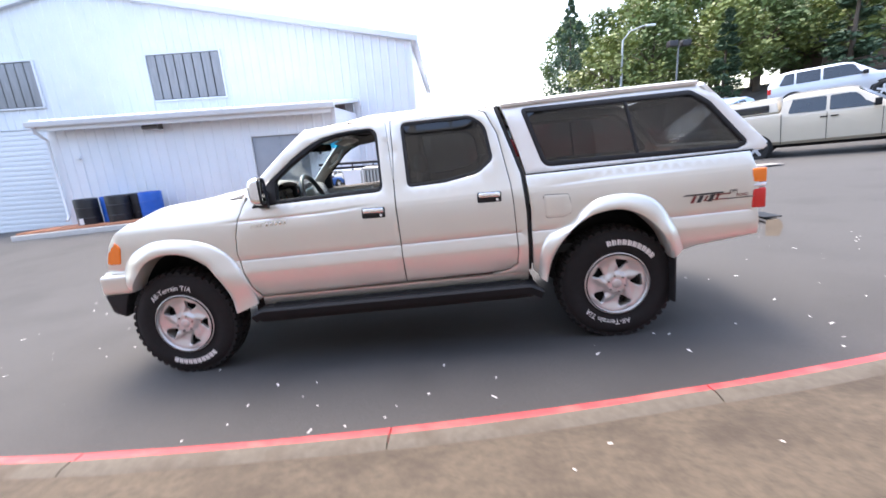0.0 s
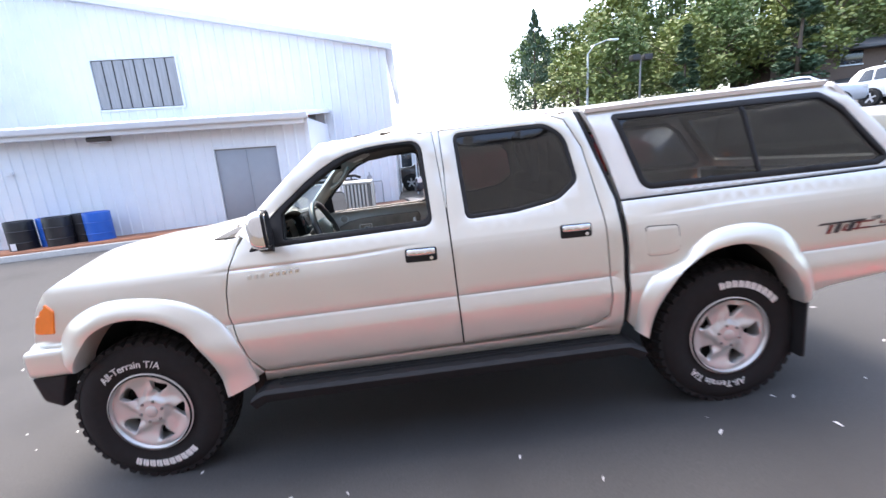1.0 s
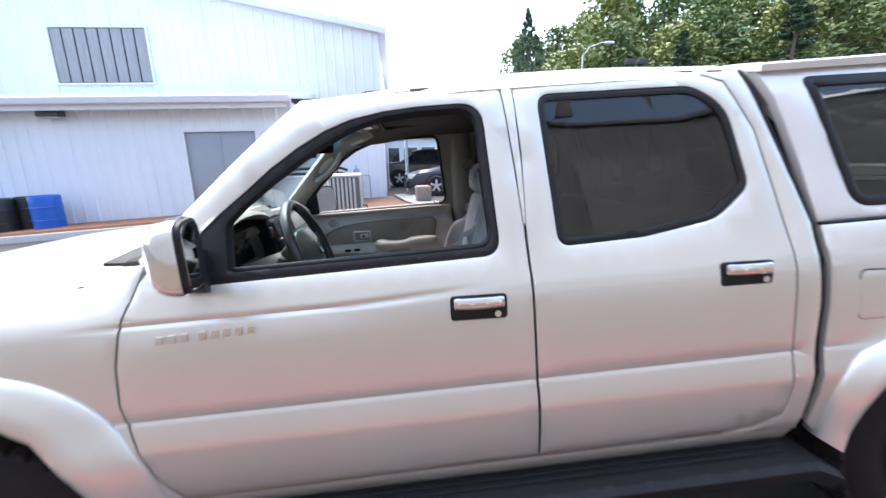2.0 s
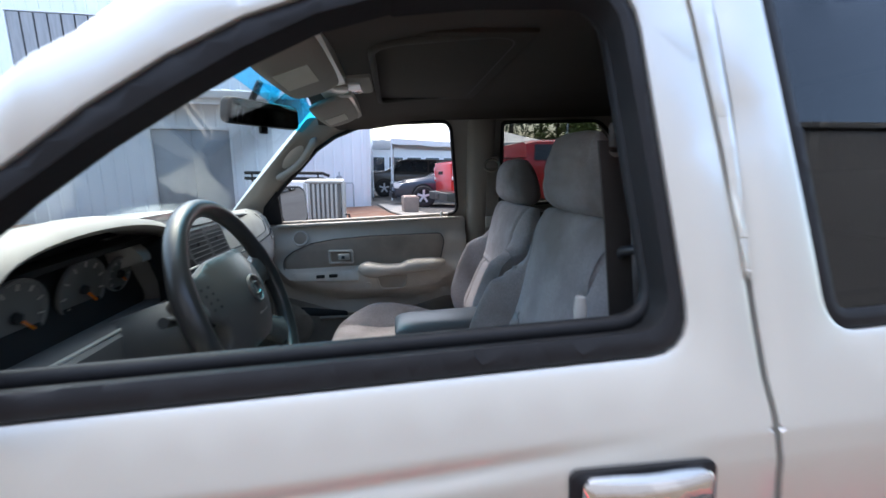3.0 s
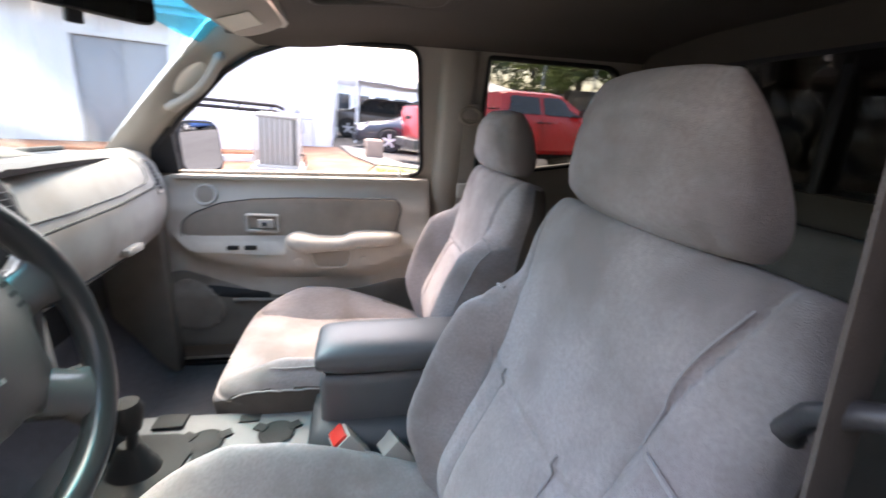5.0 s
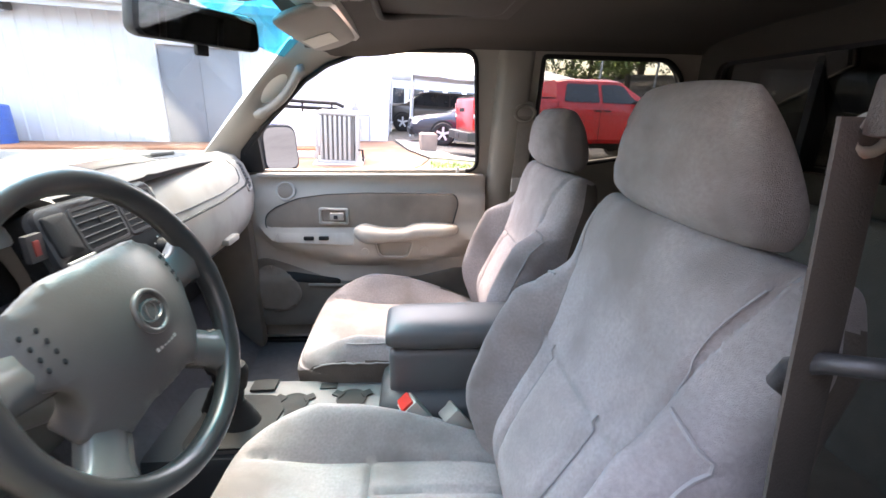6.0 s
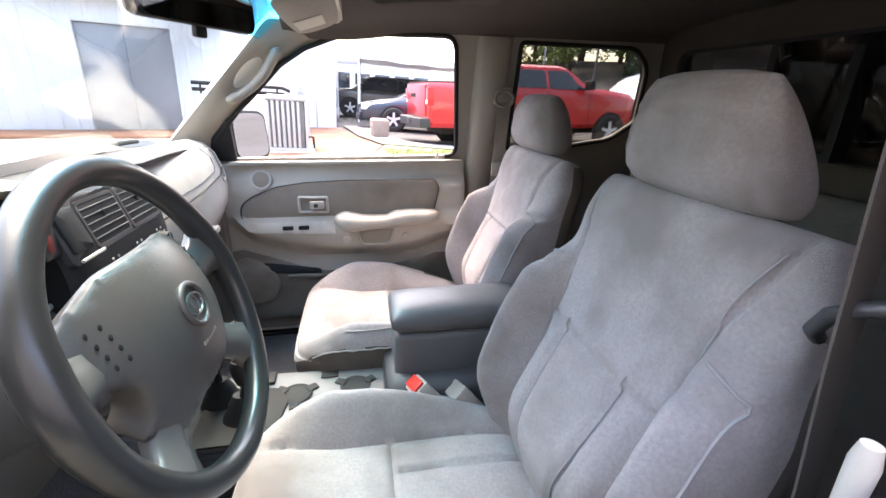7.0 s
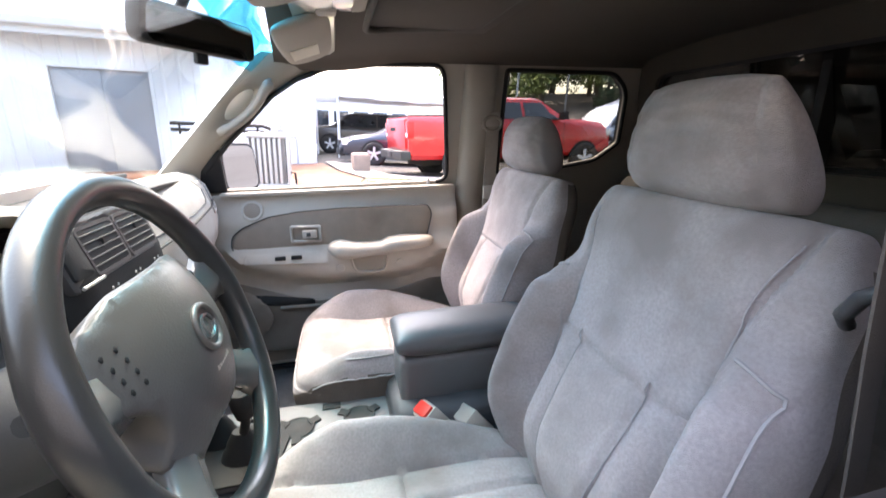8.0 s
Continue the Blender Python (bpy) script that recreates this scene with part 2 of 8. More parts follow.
def slab(name, outline, d0, d1, material, axis="y", bevel=0.004):
    """A flat outline given depth along an axis: 'y' takes (x, z), 'x' takes (y, z), 'z' takes (x, y)."""
    def at(p, d):
        return {"y": (p[0], d, p[1]), "x": (d, p[0], p[1]), "z": (p[0], p[1], d)}[axis]
    bm = bmesh.new()
    low = [bm.verts.new(at(p, d0)) for p in outline]
    f = bm.faces.new(low)
    ext = bmesh.ops.extrude_face_region(bm, geom=[f])
    move = Vector(at((0, 0), d1)) - Vector(at((0, 0), d0))
    for v in ext["geom"]:
        if isinstance(v, bmesh.types.BMVert):
            v.co += move
    bmesh.ops.recalc_face_normals(bm, faces=bm.faces)
    if bevel:
        bmesh.ops.bevel(bm, geom=[e for e in bm.edges if len(e.link_faces) == 2 and e.calc_face_angle(0) > 0.9], offset=bevel, segments=2, profile=0.6, affect="EDGES")
    bmesh.ops.triangulate(bm, faces=[f for f in bm.faces if len(f.verts) > 4])
    return from_bm(name, bm, material, 40)


def lettering(text, size, material, depth=0.002):
    cu = bpy.data.curves.new("text", "FONT")
    cu.body, cu.size, cu.extrude, cu.align_x, cu.align_y = text, size, depth, "CENTER", "CENTER"
    ob = bpy.data.objects.new("text", cu)
    scene.collection.objects.link(ob)
    me = bpy.data.meshes.new_from_object(ob)
    bpy.data.objects.remove(ob)
    me.materials.clear()
    me.materials.append(material)
    return me


def joined(name, meshes, material, angle=38):
    bm = bmesh.new()
    for me in meshes:
        bm.from_mesh(me)
        bpy.data.meshes.remove(me)
    me = bpy.data.meshes.new(name)
    bm.to_mesh(me)
    bm.free()
    return finish(me, material, angle)


def smooth(a, b, x):
    t = min(1.0, max(0.0, (x - a) / (b - a)))
    return t * t * (3 - 2 * t)


# ---- the lot ----
def lot_height(x, y):
    """Height of the lot over the plane on which the truck stands, in the truck's axes."""
    return (0.40 - 0.20 * smooth(-0.5, 3.0, x)) * smooth(1.6, 6.8, y)


def hill(x, y):
    """The bank that climbs to the trees beyond the lot."""
    q = 0.7 * (x + y)
    return (1.6 * smooth(15.5, 25, q) + 3.4 * smooth(25, 52, q)) * smooth(5, 12, x)


def lot(x, y, up=0.0):
    """A place on the lot, in the world."""
    p = G @ Vector((x, y, lot_height(x, y)))
    far = smooth(25, 90, math.hypot(x, y))
    p.z = p.z * (1 - far) + (-0.3) * far + hill(x, y)
    return p + Vector((0, 0, up))


def kerb_y(x):
    d = max(-3.0, min(x + 0.9, 5.0))
    return -1.87 + 0.028 * d * d + (0.28 * (x - 4.1) if x > 4.1 else 0) + (-0.17 * (x + 3.9) if x < -3.9 else 0)


def ground_mesh(name, xs, ys, height, material):
    verts = [height(x, y) for y in ys for x in xs]
    n = len(xs)
    faces = [(j * n + i, j * n + i + 1, (j + 1) * n + i + 1, (j + 1) * n + i) for j in range(len(ys) - 1) for i in range(n - 1)]
    me = bpy.data.meshes.new(name)
    me.from_pydata([tuple(v) for v in verts], [], faces)
    return finish(me, material, 60)


def spread(near, step, far):
    a = list(np.arange(-near, near + step / 2, step))
    d, tail = step, []
    while near + sum(tail) < far:
        d *= 1.45
        tail.append(d)
    out = near + np.cumsum(tail)
    return [-v for v in reversed(out)] + a + list(out)


thing("ground", "grey weathered asphalt lot sloping gently", "asphalt", kind="structure", me=ground_mesh("ground", spread(18, 0.5, 3000), spread(18, 0.5, 3000), lot, ASPHALT))


def verge_height(x, y):
    d = kerb_y(x) - 0.13 - y
    n = noise.noise(Vector((x * 1.3, y * 1.3, 0))) * 0.03 + noise.noise(Vector((x * 6, y * 6, 3))) * 0.012
    return G @ Vector((x, y, 0.135 + (n + 0.02) * smooth(0, 0.3, d) + 0.05 * smooth(0.5, 6, d)))


def verge():
    xs = np.arange(-9, 9.01, 0.1)
    ds = np.concatenate([np.arange(0, 2.6, 0.08), np.arange(2.7, 9, 0.5)])
    rows = [[verge_height(x, kerb_y(x) - 0.13 - d) for x in xs] for d in ds]
    n = len(xs)
    faces = [(j * n + i, (j + 1) * n + i, (j + 1) * n + i + 1, j * n + i + 1) for j in range(len(ds) - 1) for i in range(n - 1)]
    me = bpy.data.meshes.new("dirt_verge")
    me.from_pydata([tuple(v) for r in rows for v in r], [], faces)
    thing("dirt_verge", "dry brown dirt verge behind the kerb", "dirt", kind="structure", me=finish(me, DIRT, 60))


verge()


KERB_BARE = mat("grimy_concrete", (0.105, 0.088, 0.068), 0.9, vary=0.35, scale=25, bump=0.5, bump_scale=90, second=(0.07, 0.052, 0.036), second_scale=4)


def kerb():
    root = thing("kerb", "worn red painted concrete kerb along the dirt verge", "kerb", kind="structure")
    x = -9.0
    while x < 8.8:
        x1 = x + 1.52
        rings = []
        for k in range(9):
            u = x + 0.004 + (x1 - x - 0.008) * k / 8
            y = kerb_y(u)
            wob = noise.noise(Vector((u * 3, 7, 0))) * 0.012
            prof = [(0.0, -0.05), (0.0, 0.10), (0.006, 0.128), (0.03, 0.146 + wob * 0.4), (0.10, 0.147 + wob * 0.4), (0.128, 0.135), (0.135, 0.05), (0.135, -0.05)]
            rings.append([G @ Vector((u, y - d * (1 + wob), h)) for d, h in prof])
        stone = part("kerb_stone", loft("kerb_stone", rings, KERB_RED, angle=50), root)
        back = [[p + Vector((0, 0, 0.004)) for p in r[4:8]] + [p - Vector((0, 0, 0.03)) for p in r[7:3:-1]] for r in [[G @ Vector((x + 0.004 + (x1 - x - 0.008) * k / 8, kerb_y(x + (x1 - x) * k / 8) - d - 0.012 * noise.noise(Vector((x + k * 0.19, 3, 0))), h)) for d, h in ((0, 0), (0, 0), (0, 0), (0, 0), (0.085, 0.149), (0.14, 0.146), (0.20, 0.125), (0.24, 0.09))] for k in range(9)]]
        part("bare_concrete", loft("bare_concrete", back, KERB_BARE, angle=50), stone, "bare grimy concrete back of the kerb")
        x = x1


kerb()


def litter():
    rnd = random.Random(5)
    verts, faces = [], []
    for _ in range(340):
        x, y = rnd.uniform(-4.5, 5), rnd.uniform(-3.6, 3.0)
        if abs(x) < 2.2 and -0.8 < y < 0.8:
            continue
        base = lot(x, y, 0.004) if y > kerb_y(x) + 0.02 else verge_height(x, y) + Vector((0, 0, 0.006))
        if kerb_y(x) - 0.14 < y <= kerb_y(x) + 0.02:
            continue
        a, l, w = rnd.uniform(0, 6.28), rnd.choice((0.005, 0.007, 0.010, 0.014, 0.022)), rnd.uniform(0.003, 0.008)
        c, s = math.cos(a), math.sin(a)
        n = len(verts)
        lift = rnd.uniform(0, 0.006)
        for u, v, h in ((-l, -w, 0), (l, -w * 0.6, lift), (l * 0.8, w, 0.003), (-l * 0.7, w * 0.8, lift)):
            verts.append((base.x + u * c - v * s, base.y + u * s + v * c, base.z + h))
        faces.append((n, n + 1, n + 2, n + 3))
    me = bpy.data.meshes.new("litter")
    me.from_pydata(verts, [], faces)
    thing("litter", "scattered white paper scraps and dry petals", "litter", kind="stuff", me=finish(me, mat("pale_scraps", (0.68, 0.66, 0.62), 0.8, vary=0.3, scale=30)))


litter()

# ---- metal building ----
YAW = 2.0
HALL = Matrix.Translation(G @ Vector((-1.07, 13.2, 0.38))) @ pose(0, 0, 0, 0, 0, YAW)


def siding(parent, x0, x1, low, high, y=0.0, pitch=0.3, name="wall_panel", width=0.9):
    """Ribbed sheet-metal panels facing -y, from low(x) to high(x)."""
    x = x0
    while x < x1 - 0.01:
        e = min(x + width, x1)
        prof, u = [], x
        while u < e - 1e-6:
            v = min(u + pitch, e)
            prof += [(u, 0), (u + (v - u) * 0.72, 0), (u + (v - u) * 0.79, -0.022), (u + (v - u) * 0.91, -0.022), (u + (v - u) * 0.985, 0)]
            u = v
        prof.append((e - 0.002, 0))
        verts = [(u, y + d, low(u)) for u, d in prof] + [(u, y + d, high(u)) for u, d in prof]
        n = len(prof)
        verts += [(x, y + 0.1, low(x)), (e - 0.002, y + 0.1, low(e)), (x, y + 0.1, high(x)), (e - 0.002, y + 0.1, high(e))]
        faces = [(i, i + 1, n + i + 1, n + i) for i in range(n - 1)] + [(2 * n, 2 * n + 2, 2 * n + 3, 2 * n + 1)]
        part(name, as_mesh(name, verts, faces, SIDING, 20), parent)
        x = e


def hall():
    """The tall gabled hall; x = 0 is its corner, walls run to -x."""
    apex, eave, ridge_x, width = 7.70, 5.32, -12.25, 24.5
    m = HALL
    root = thing("metal_hall", "tall white ribbed metal hall with a gabled roof", "building", m, kind="structure")
    top = lambda x: apex - (apex - eave) * abs(x - ridge_x) / abs(ridge_x)
    gaps = [(-9.74, -7.03, 3.86, 5.42), (-16.7, -13.98, 3.92, 5.5)]
    siding(root, -width, -18.0, lambda x: -1.2, top)
    siding(root, -18.0, -14.3, lambda x: 3.14, top)
    siding(root, -14.3, 0, lambda x: -1.0, top)
    side_me = box("side_wall", (-0.12, 0.105, -0.6), (0, 18, eave - 0.05), SIDING, 0.01)
    part("side_wall", side_me, root)
    for a, b in (((ridge_x, apex), (0.25, eave - 0.06)), ((ridge_x, apex), (-width - 0.25, eave - 0.06))):
        dx, dz = b[0] - a[0], b[1] - a[1]
        n = Vector((-dz, dx)).normalized() * (1 if dx > 0 else -1)
        quad = [a, b, (b[0] + n.x * 0.16, b[1] + n.y * 0.16), (a[0] + n.x * 0.16, a[1] + n.y * 0.16)]
        part("roof", slab("roof", quad, -0.16, 18, mat("roof_metal", (0.6, 0.64, 0.7), 0.4, 0.2), bevel=0), root)
        quad = [a, b, (b[0] + n.x * 0.2, b[1] + n.y * 0.2), (a[0] + n.x * 0.2, a[1] + n.y * 0.2)]
        part("rake_trim", slab("rake_trim", quad, -0.21, -0.163, TRIM_WHITE, bevel=0.006), root)
    part("corner_trim", box("corner_trim", (-0.1, -0.035, -0.6), (0.03, 0.1, eave), TRIM_WHITE, 0.006), root)
    for x0, x1, z0, z1 in gaps:
        win = part("window", box("window", (x0, -0.035, z0), (x1, 0.0, z1), DARK, 0.004), root, "tall panelled vent window with weathered grey strips")
        n = 8
        for i in range(n):
            a, b = x0 + (x1 - x0) * i / n, x0 + (x1 - x0) * (i + 1) / n
            part("panel_strip", box("panel_strip", (a + 0.03, -0.07, z0 + 0.02), (b - 0.012, -0.037, z1 - 0.02), LOUVRE, 0.01), win)
        for lo, hi in (((x0 - 0.07, -0.09, z0 - 0.06), (x0 - 0.002, -0.01, z1 + 0.06)), ((x1 + 0.002, -0.09, z0 - 0.06), (x1 + 0.06, -0.01, z1 + 0.06)), ((x0, -0.09, z1 + 0.002), (x1, -0.01, z1 + 0.06)), ((x0, -0.09, z0 - 0.06), (x1, -0.01, z0 - 0.002))):
            part("frame", box("frame", lo, hi, TRIM_WHITE, 0.005), win)
    door = part("garage_door", box("garage_door", (-18.0, 0.06, -1.2), (-14.3, 0.1, 3.14), TRIM_WHITE, 0.003), root, "white ribbed roller garage door")
    for i in range(22):
        part("slat", box("slat", (-17.97, 0.03, -1.05 + i * 0.19), (-14.33, 0.058, -0.875 + i * 0.19), TRIM_WHITE, 0.012), door)


hall()

LEAN = Matrix.Translation(G @ Vector((-3.2, 9.7, 0.45))) @ pose(0, 0, 0, 0, 0, YAW)


def lean_to():
    """Low shed against the hall; x = 0 is its corner towards the truck's tail."""
    w, h = 8.87, 2.80
    root = thing("lean_to_shed", "low white metal lean-to shed with a ribbed roof", "building", LEAN, kind="structure")
    doors = (-2.64, -0.93, 2.09)
    for a, b, lo in ((-w, doors[0], -0.9), (doors[0], doors[1], doors[2]), (doors[1], 0, -0.9)):
        siding(root, a, b, lambda x, lo=lo: lo, lambda x: h)
    part("side_wall", box("side_wall", (-0.12, 0.105, -0.5), (0, 3.4, h), SIDING, 0.01), root)
    part("side_wall", box("side_wall", (-w, 0.105, -0.5), (-w + 0.12, 3.4, h), SIDING, 0.01), root)
    part("roof", slab("roof", [(-0.42, h + 0.02), (3.5, h + 0.42), (3.5, h + 0.52), (-0.42, h + 0.12)], -w - 0.12, 0.12, SIDING, "x", 0.01), root)
    for k in range(29):
        x = -w - 0.05 + k * (w + 0.1) / 28
        part("roof_rib", slab("roof_rib", [(-0.44, h + 0.121), (3.4, h + 0.513), (3.4, h + 0.55), (-0.44, h + 0.158)], x - 0.03, x + 0.03, SIDING, "x", 0.008), root)
    part("gutter", slab("gutter", rpoly([(-0.56, h + 0.10, 0.01), (-0.425, h + 0.10, 0), (-0.425, h - 0.06, 0.01), (-0.52, h - 0.06, 0.05)]), -w - 0.14, 0.14, TRIM_WHITE, "x", 0.003), root, "white metal gutter")
    part("fascia", box("fascia", (-w, -0.41, h - 0.18), (0.0, -0.32, h + 0.02), TRIM_WHITE, 0.01), root)
    part("soffit", box("soffit", (-w, -0.318, h - 0.04), (0.0, -0.03, h), TRIM_WHITE, 0.004), root)
    for x, sgn in ((-w + 0.03, 1),):
        part("downspout", tube("downspout", [(x, -0.46, h - 0.05), (x, -0.4, h - 0.2), (x, -0.09, h - 0.42), (x, -0.08, 0.0), (x, -0.2, -0.1)], 0.045, TRIM_WHITE, 8), root)
    part("corner_trim", box("corner_trim", (-0.1, -0.032, -0.5), (0.03, 0.1, h - 0.05), TRIM_WHITE, 0.006), root)
    door = part("steel_door", box("steel_door", (doors[0], 0.045, -0.5), (doors[1], 0.08, doors[2]), GREY_DOOR, 0.003), root, "plain grey steel door")
    for k in range(2):
        mid = (doors[0] + doors[1]) / 2
        part("door_leaf", box("door_leaf", ((doors[0] + 0.01, mid + 0.004)[k], 0.02, -0.45), ((mid - 0.004, doors[1] - 0.01)[k], 0.043, doors[2] - 0.01), GREY_DOOR, 0.004, 1), door)
    for lo, hi in (((doors[0] - 0.07, -0.03, -0.5), (doors[0], 0.1, doors[2] + 0.07)), ((doors[1], -0.03, -0.5), (doors[1] + 0.07, 0.1, doors[2] + 0.07)), ((doors[0] + 0.002, -0.03, doors[2]), (doors[1] - 0.002, 0.1, doors[2] + 0.07))):
        part("door_frame", box("door_frame", lo, hi, TRIM_WHITE, 0.006), root)
    lamp = thing("wall_lamp", "dark bronze wall-pack lamp on white siding", "lamp", LEAN @ pose(-5.5, -0.025, 2.58))
    part("housing", slab("housing", rpoly([(0, -0.08, 0.01), (0, 0.12, 0.01), (-0.12, 0.12, 0.03), (-0.26, 0.0, 0.02), (-0.24, -0.08, 0.02)]), -0.25, 0.25, mat("bronze_housing", (0.09, 0.085, 0.08), 0.45), "x", 0.01), lamp)
    part("lens", slab("lens", [(-0.03, -0.085), (-0.03, -0.12), (-0.2, -0.11), (-0.22, -0.085)], -0.2, 0.2, CLEAR_LENS, "x", 0.006), lamp)
    part("junction_box", box("junction_box", (-8.12, -0.1, 1.76), (-7.97, -0.025, 1.86), TRIM_WHITE, 0.01), root)


lean_to()


def bed_top(x, y):
    """A place on the bark bed, from the shed's own axes."""
    p = G.inverted() @ (LEAN @ Vector((x, y, 0)))
    return lot(p.x, p.y, 0.12)


def drum(x, y, material, label):
    r, h = 0.305, 0.85
    prof = [(0.001, 0.0), (r - 0.01, 0.0), (r, 0.012), (r, 0.28), (r + 0.012, 0.295), (r, 0.31), (r, 0.58), (r + 0.012, 0.595), (r, 0.61), (r, h - 0.015), (r - 0.005, h), (r - 0.02, h), (r - 0.025, h - 0.03), (0.001, h - 0.03)]
    d = thing("steel_drum", label, "drum", Matrix.Translation(bed_top(x, y)), group="drums by the shed")
    part("shell", lathe("shell", prof, material, 32, "z"), d)
    part("bung", lathe("bung", [(0.001, h - 0.028), (0.04, h - 0.028), (0.04, h - 0.012), (0.001, h - 0.012)], material, 12, "z"), d, m=pose(0.16, 0.1, 0))
    return d


for k, (x, y, m_, l_) in enumerate(((-7.62, -0.75, BLACK_DRUM, "black steel drum with a white tag"), (-7.05, -0.45, BLUE_DRUM, "blue steel drum by the shed"), (-6.62, -0.8, BLACK_DRUM, "black steel drum by the shed"), (-6.3, -0.36, BLACK_DRUM, "black steel drum behind the others"), (-5.66, -0.72, BLUE_DRUM, "bright blue steel drum by the shed"))):
    d_ = drum(x, y, m_, l_)
    if k == 0:
        part("tag", slab("tag", rpoly([(-0.07, 0.12, 0.01), (0.07, 0.12, 0.01), (0.07, 0.3, 0.01), (-0.07, 0.3, 0.01)]), -0.318, -0.312, TRIM_WHITE, "y", 0.001), d_, "white paper tag")


def drum_bed():
    root = thing("planting_bed", "red bark bed edged with concrete along the shed", "bed", kind="structure")
    def strip(name, y0, y1, up, material):
        rings = [[bed_top(x, y) + Vector((0, 0, d)) for y, d in ((y0, -0.4), (y0, up - 0.02), (y0 + 0.02, up), (y1 - 0.02, up), (y1, up - 0.02), (y1, -0.4))] for x in np.linspace(-9.3, 0.9, 35)]
        part(name, loft(name, rings, material, angle=50), root)
    strip("bark", -1.45, -0.03, 0.09, BARK)
    strip("edging", -1.62, -1.452, 0.03, CONCRETE)


drum_bed()


# ---- the silver pickup: x = 0 midway between the axles, nose to -x, driver's side -y ----
truck = thing("pickup_truck", "silver crew-cab pickup truck with matching canopy parked on asphalt", "pickup truck", G)
PZ = [0.46, 0.52, 0.58, 0.66, 0.725, 0.742, 0.805, 0.822, 0.90, 1.00, 1.06, 1.10, 1.18, 1.30, 1.45, 1.58, 1.63, 1.67]
PY = [0.79, 0.825, 0.846, 0.862, 0.871, 0.8715, 0.8600, 0.8595, 0.861, 0.862, 0.859, 0.850, 0.822, 0.787, 0.741, 0.700, 0.677, 0.645]


def side_y(x, z):
    y = float(np.interp(z, PZ, PY))
    y -= 0.005 * math.exp(-((z - 0.816) / 0.006) ** 2)
    if z > 1.0:
        rise = 1.084 + 0.020 * smooth(-0.5, 0.1, x) if x < 0.6 else 1.10 + 0.02 * smooth(0.9, 1.6, x)
        fade = max(smooth(0.05, -0.3, x), 0.6 * smooth(1.0, 1.3, x) * smooth(2.2, 1.7, x))
        y -= 0.007 * fade * math.exp(-((z - rise) / 0.007) ** 2)
    if x < -0.88 and z > 1.05:
        w = smooth(-0.88, -1.15, x)
        y = y * (1 - w) + (0.857 - 4.6 * (z - 1.05) ** 2) * w
    if x < -1.25:
        y -= 0.10 * ((-1.25 - x) / 0.85) ** 2
    if x > 1.6:
        y -= 0.03 * ((x - 1.6) / 0.9) ** 2
    return y


CREASES = (0.66, 0.725, 0.742, 0.770, 0.800, 0.808, 0.812, 0.816, 0.820, 0.826, 1.070, 1.077, 1.084, 1.091, 1.098, 1.105, 1.112, 1.12)


def skin(name, outline, s, material=PAINT, thick=0.02, holes=(), off=0.0, parent=None, label="", step=0.07, roll=0.003, lip=0.008, yf=side_y):
    if s < 0:
        me = sheet(name, outline, lambda u, v: (u, -(yf(u, v) + off), v), thick, material, holes, step, roll, lip, rows=CREASES if yf is side_y else ())
    else:
        flip = [(-u, v) for u, v in outline]
        me = sheet(name, flip, lambda u, v: (-u, yf(-u, v) + off, v), thick, material, [[(-u, v) for u, v in h] for h in holes], step, roll, lip, rows=CREASES if yf is side_y else ())
    return part(name, me, parent or truck, label)


def arc(cx, cz, r, a0, a1, n=16):
    return [(cx + r * math.cos(radians(a0 + (a1 - a0) * k / n)), cz + r * math.sin(radians(a0 + (a1 - a0) * k / n))) for k in range(n + 1)]


FRONT_GAP = [(-0.915, 0.535), (-0.962, 0.62), (-0.995, 0.75), (-1.018, 0.87), (-1.004, 0.98), (-0.972, 1.10), (-0.932, 1.19)]
WINDOW = rpoly([(-0.775, 1.170, 0.01), (-0.764, 1.305, 0.02), (-0.705, 1.356, 0.05), (-0.644, 1.402, 0.1), (-0.572, 1.460, 0.1), (-0.496, 1.511, 0.1), (-0.420, 1.552, 0.1), (-0.342, 1.580, 0.1), (-0.253, 1.596, 0.1), (-0.16, 1.603, 0.1), (0.026, 1.605, 0.07), (0.038, 1.180, 0.05)], 5)
OPENING = rpoly([(-0.700, 1.196, 0.01), (-0.700, 1.322, 0.03), (-0.651, 1.366, 0.05), (-0.577, 1.422, 0.1), (-0.501, 1.472, 0.1), (-0.424, 1.518, 0.1), (-0.346, 1.556, 0.1), (-0.255, 1.581, 0.1), (-0.162, 1.590, 0.1), (0.006, 1.592, 0.06), (0.022, 1.203, 0.045)], 5)
REAR_WINDOW = rpoly([(0.186, 1.616, 0.045), (0.66, 1.612, 0.12), (0.752, 1.54, 0.16), (0.782, 1.31, 0.06), (0.67, 1.226, 0.16), (0.45, 1.194, 0.2), (0.200, 1.188, 0.04)], 8)
REAR_GLASS = inset_ring(REAR_WINDOW, 0.021).tolist()


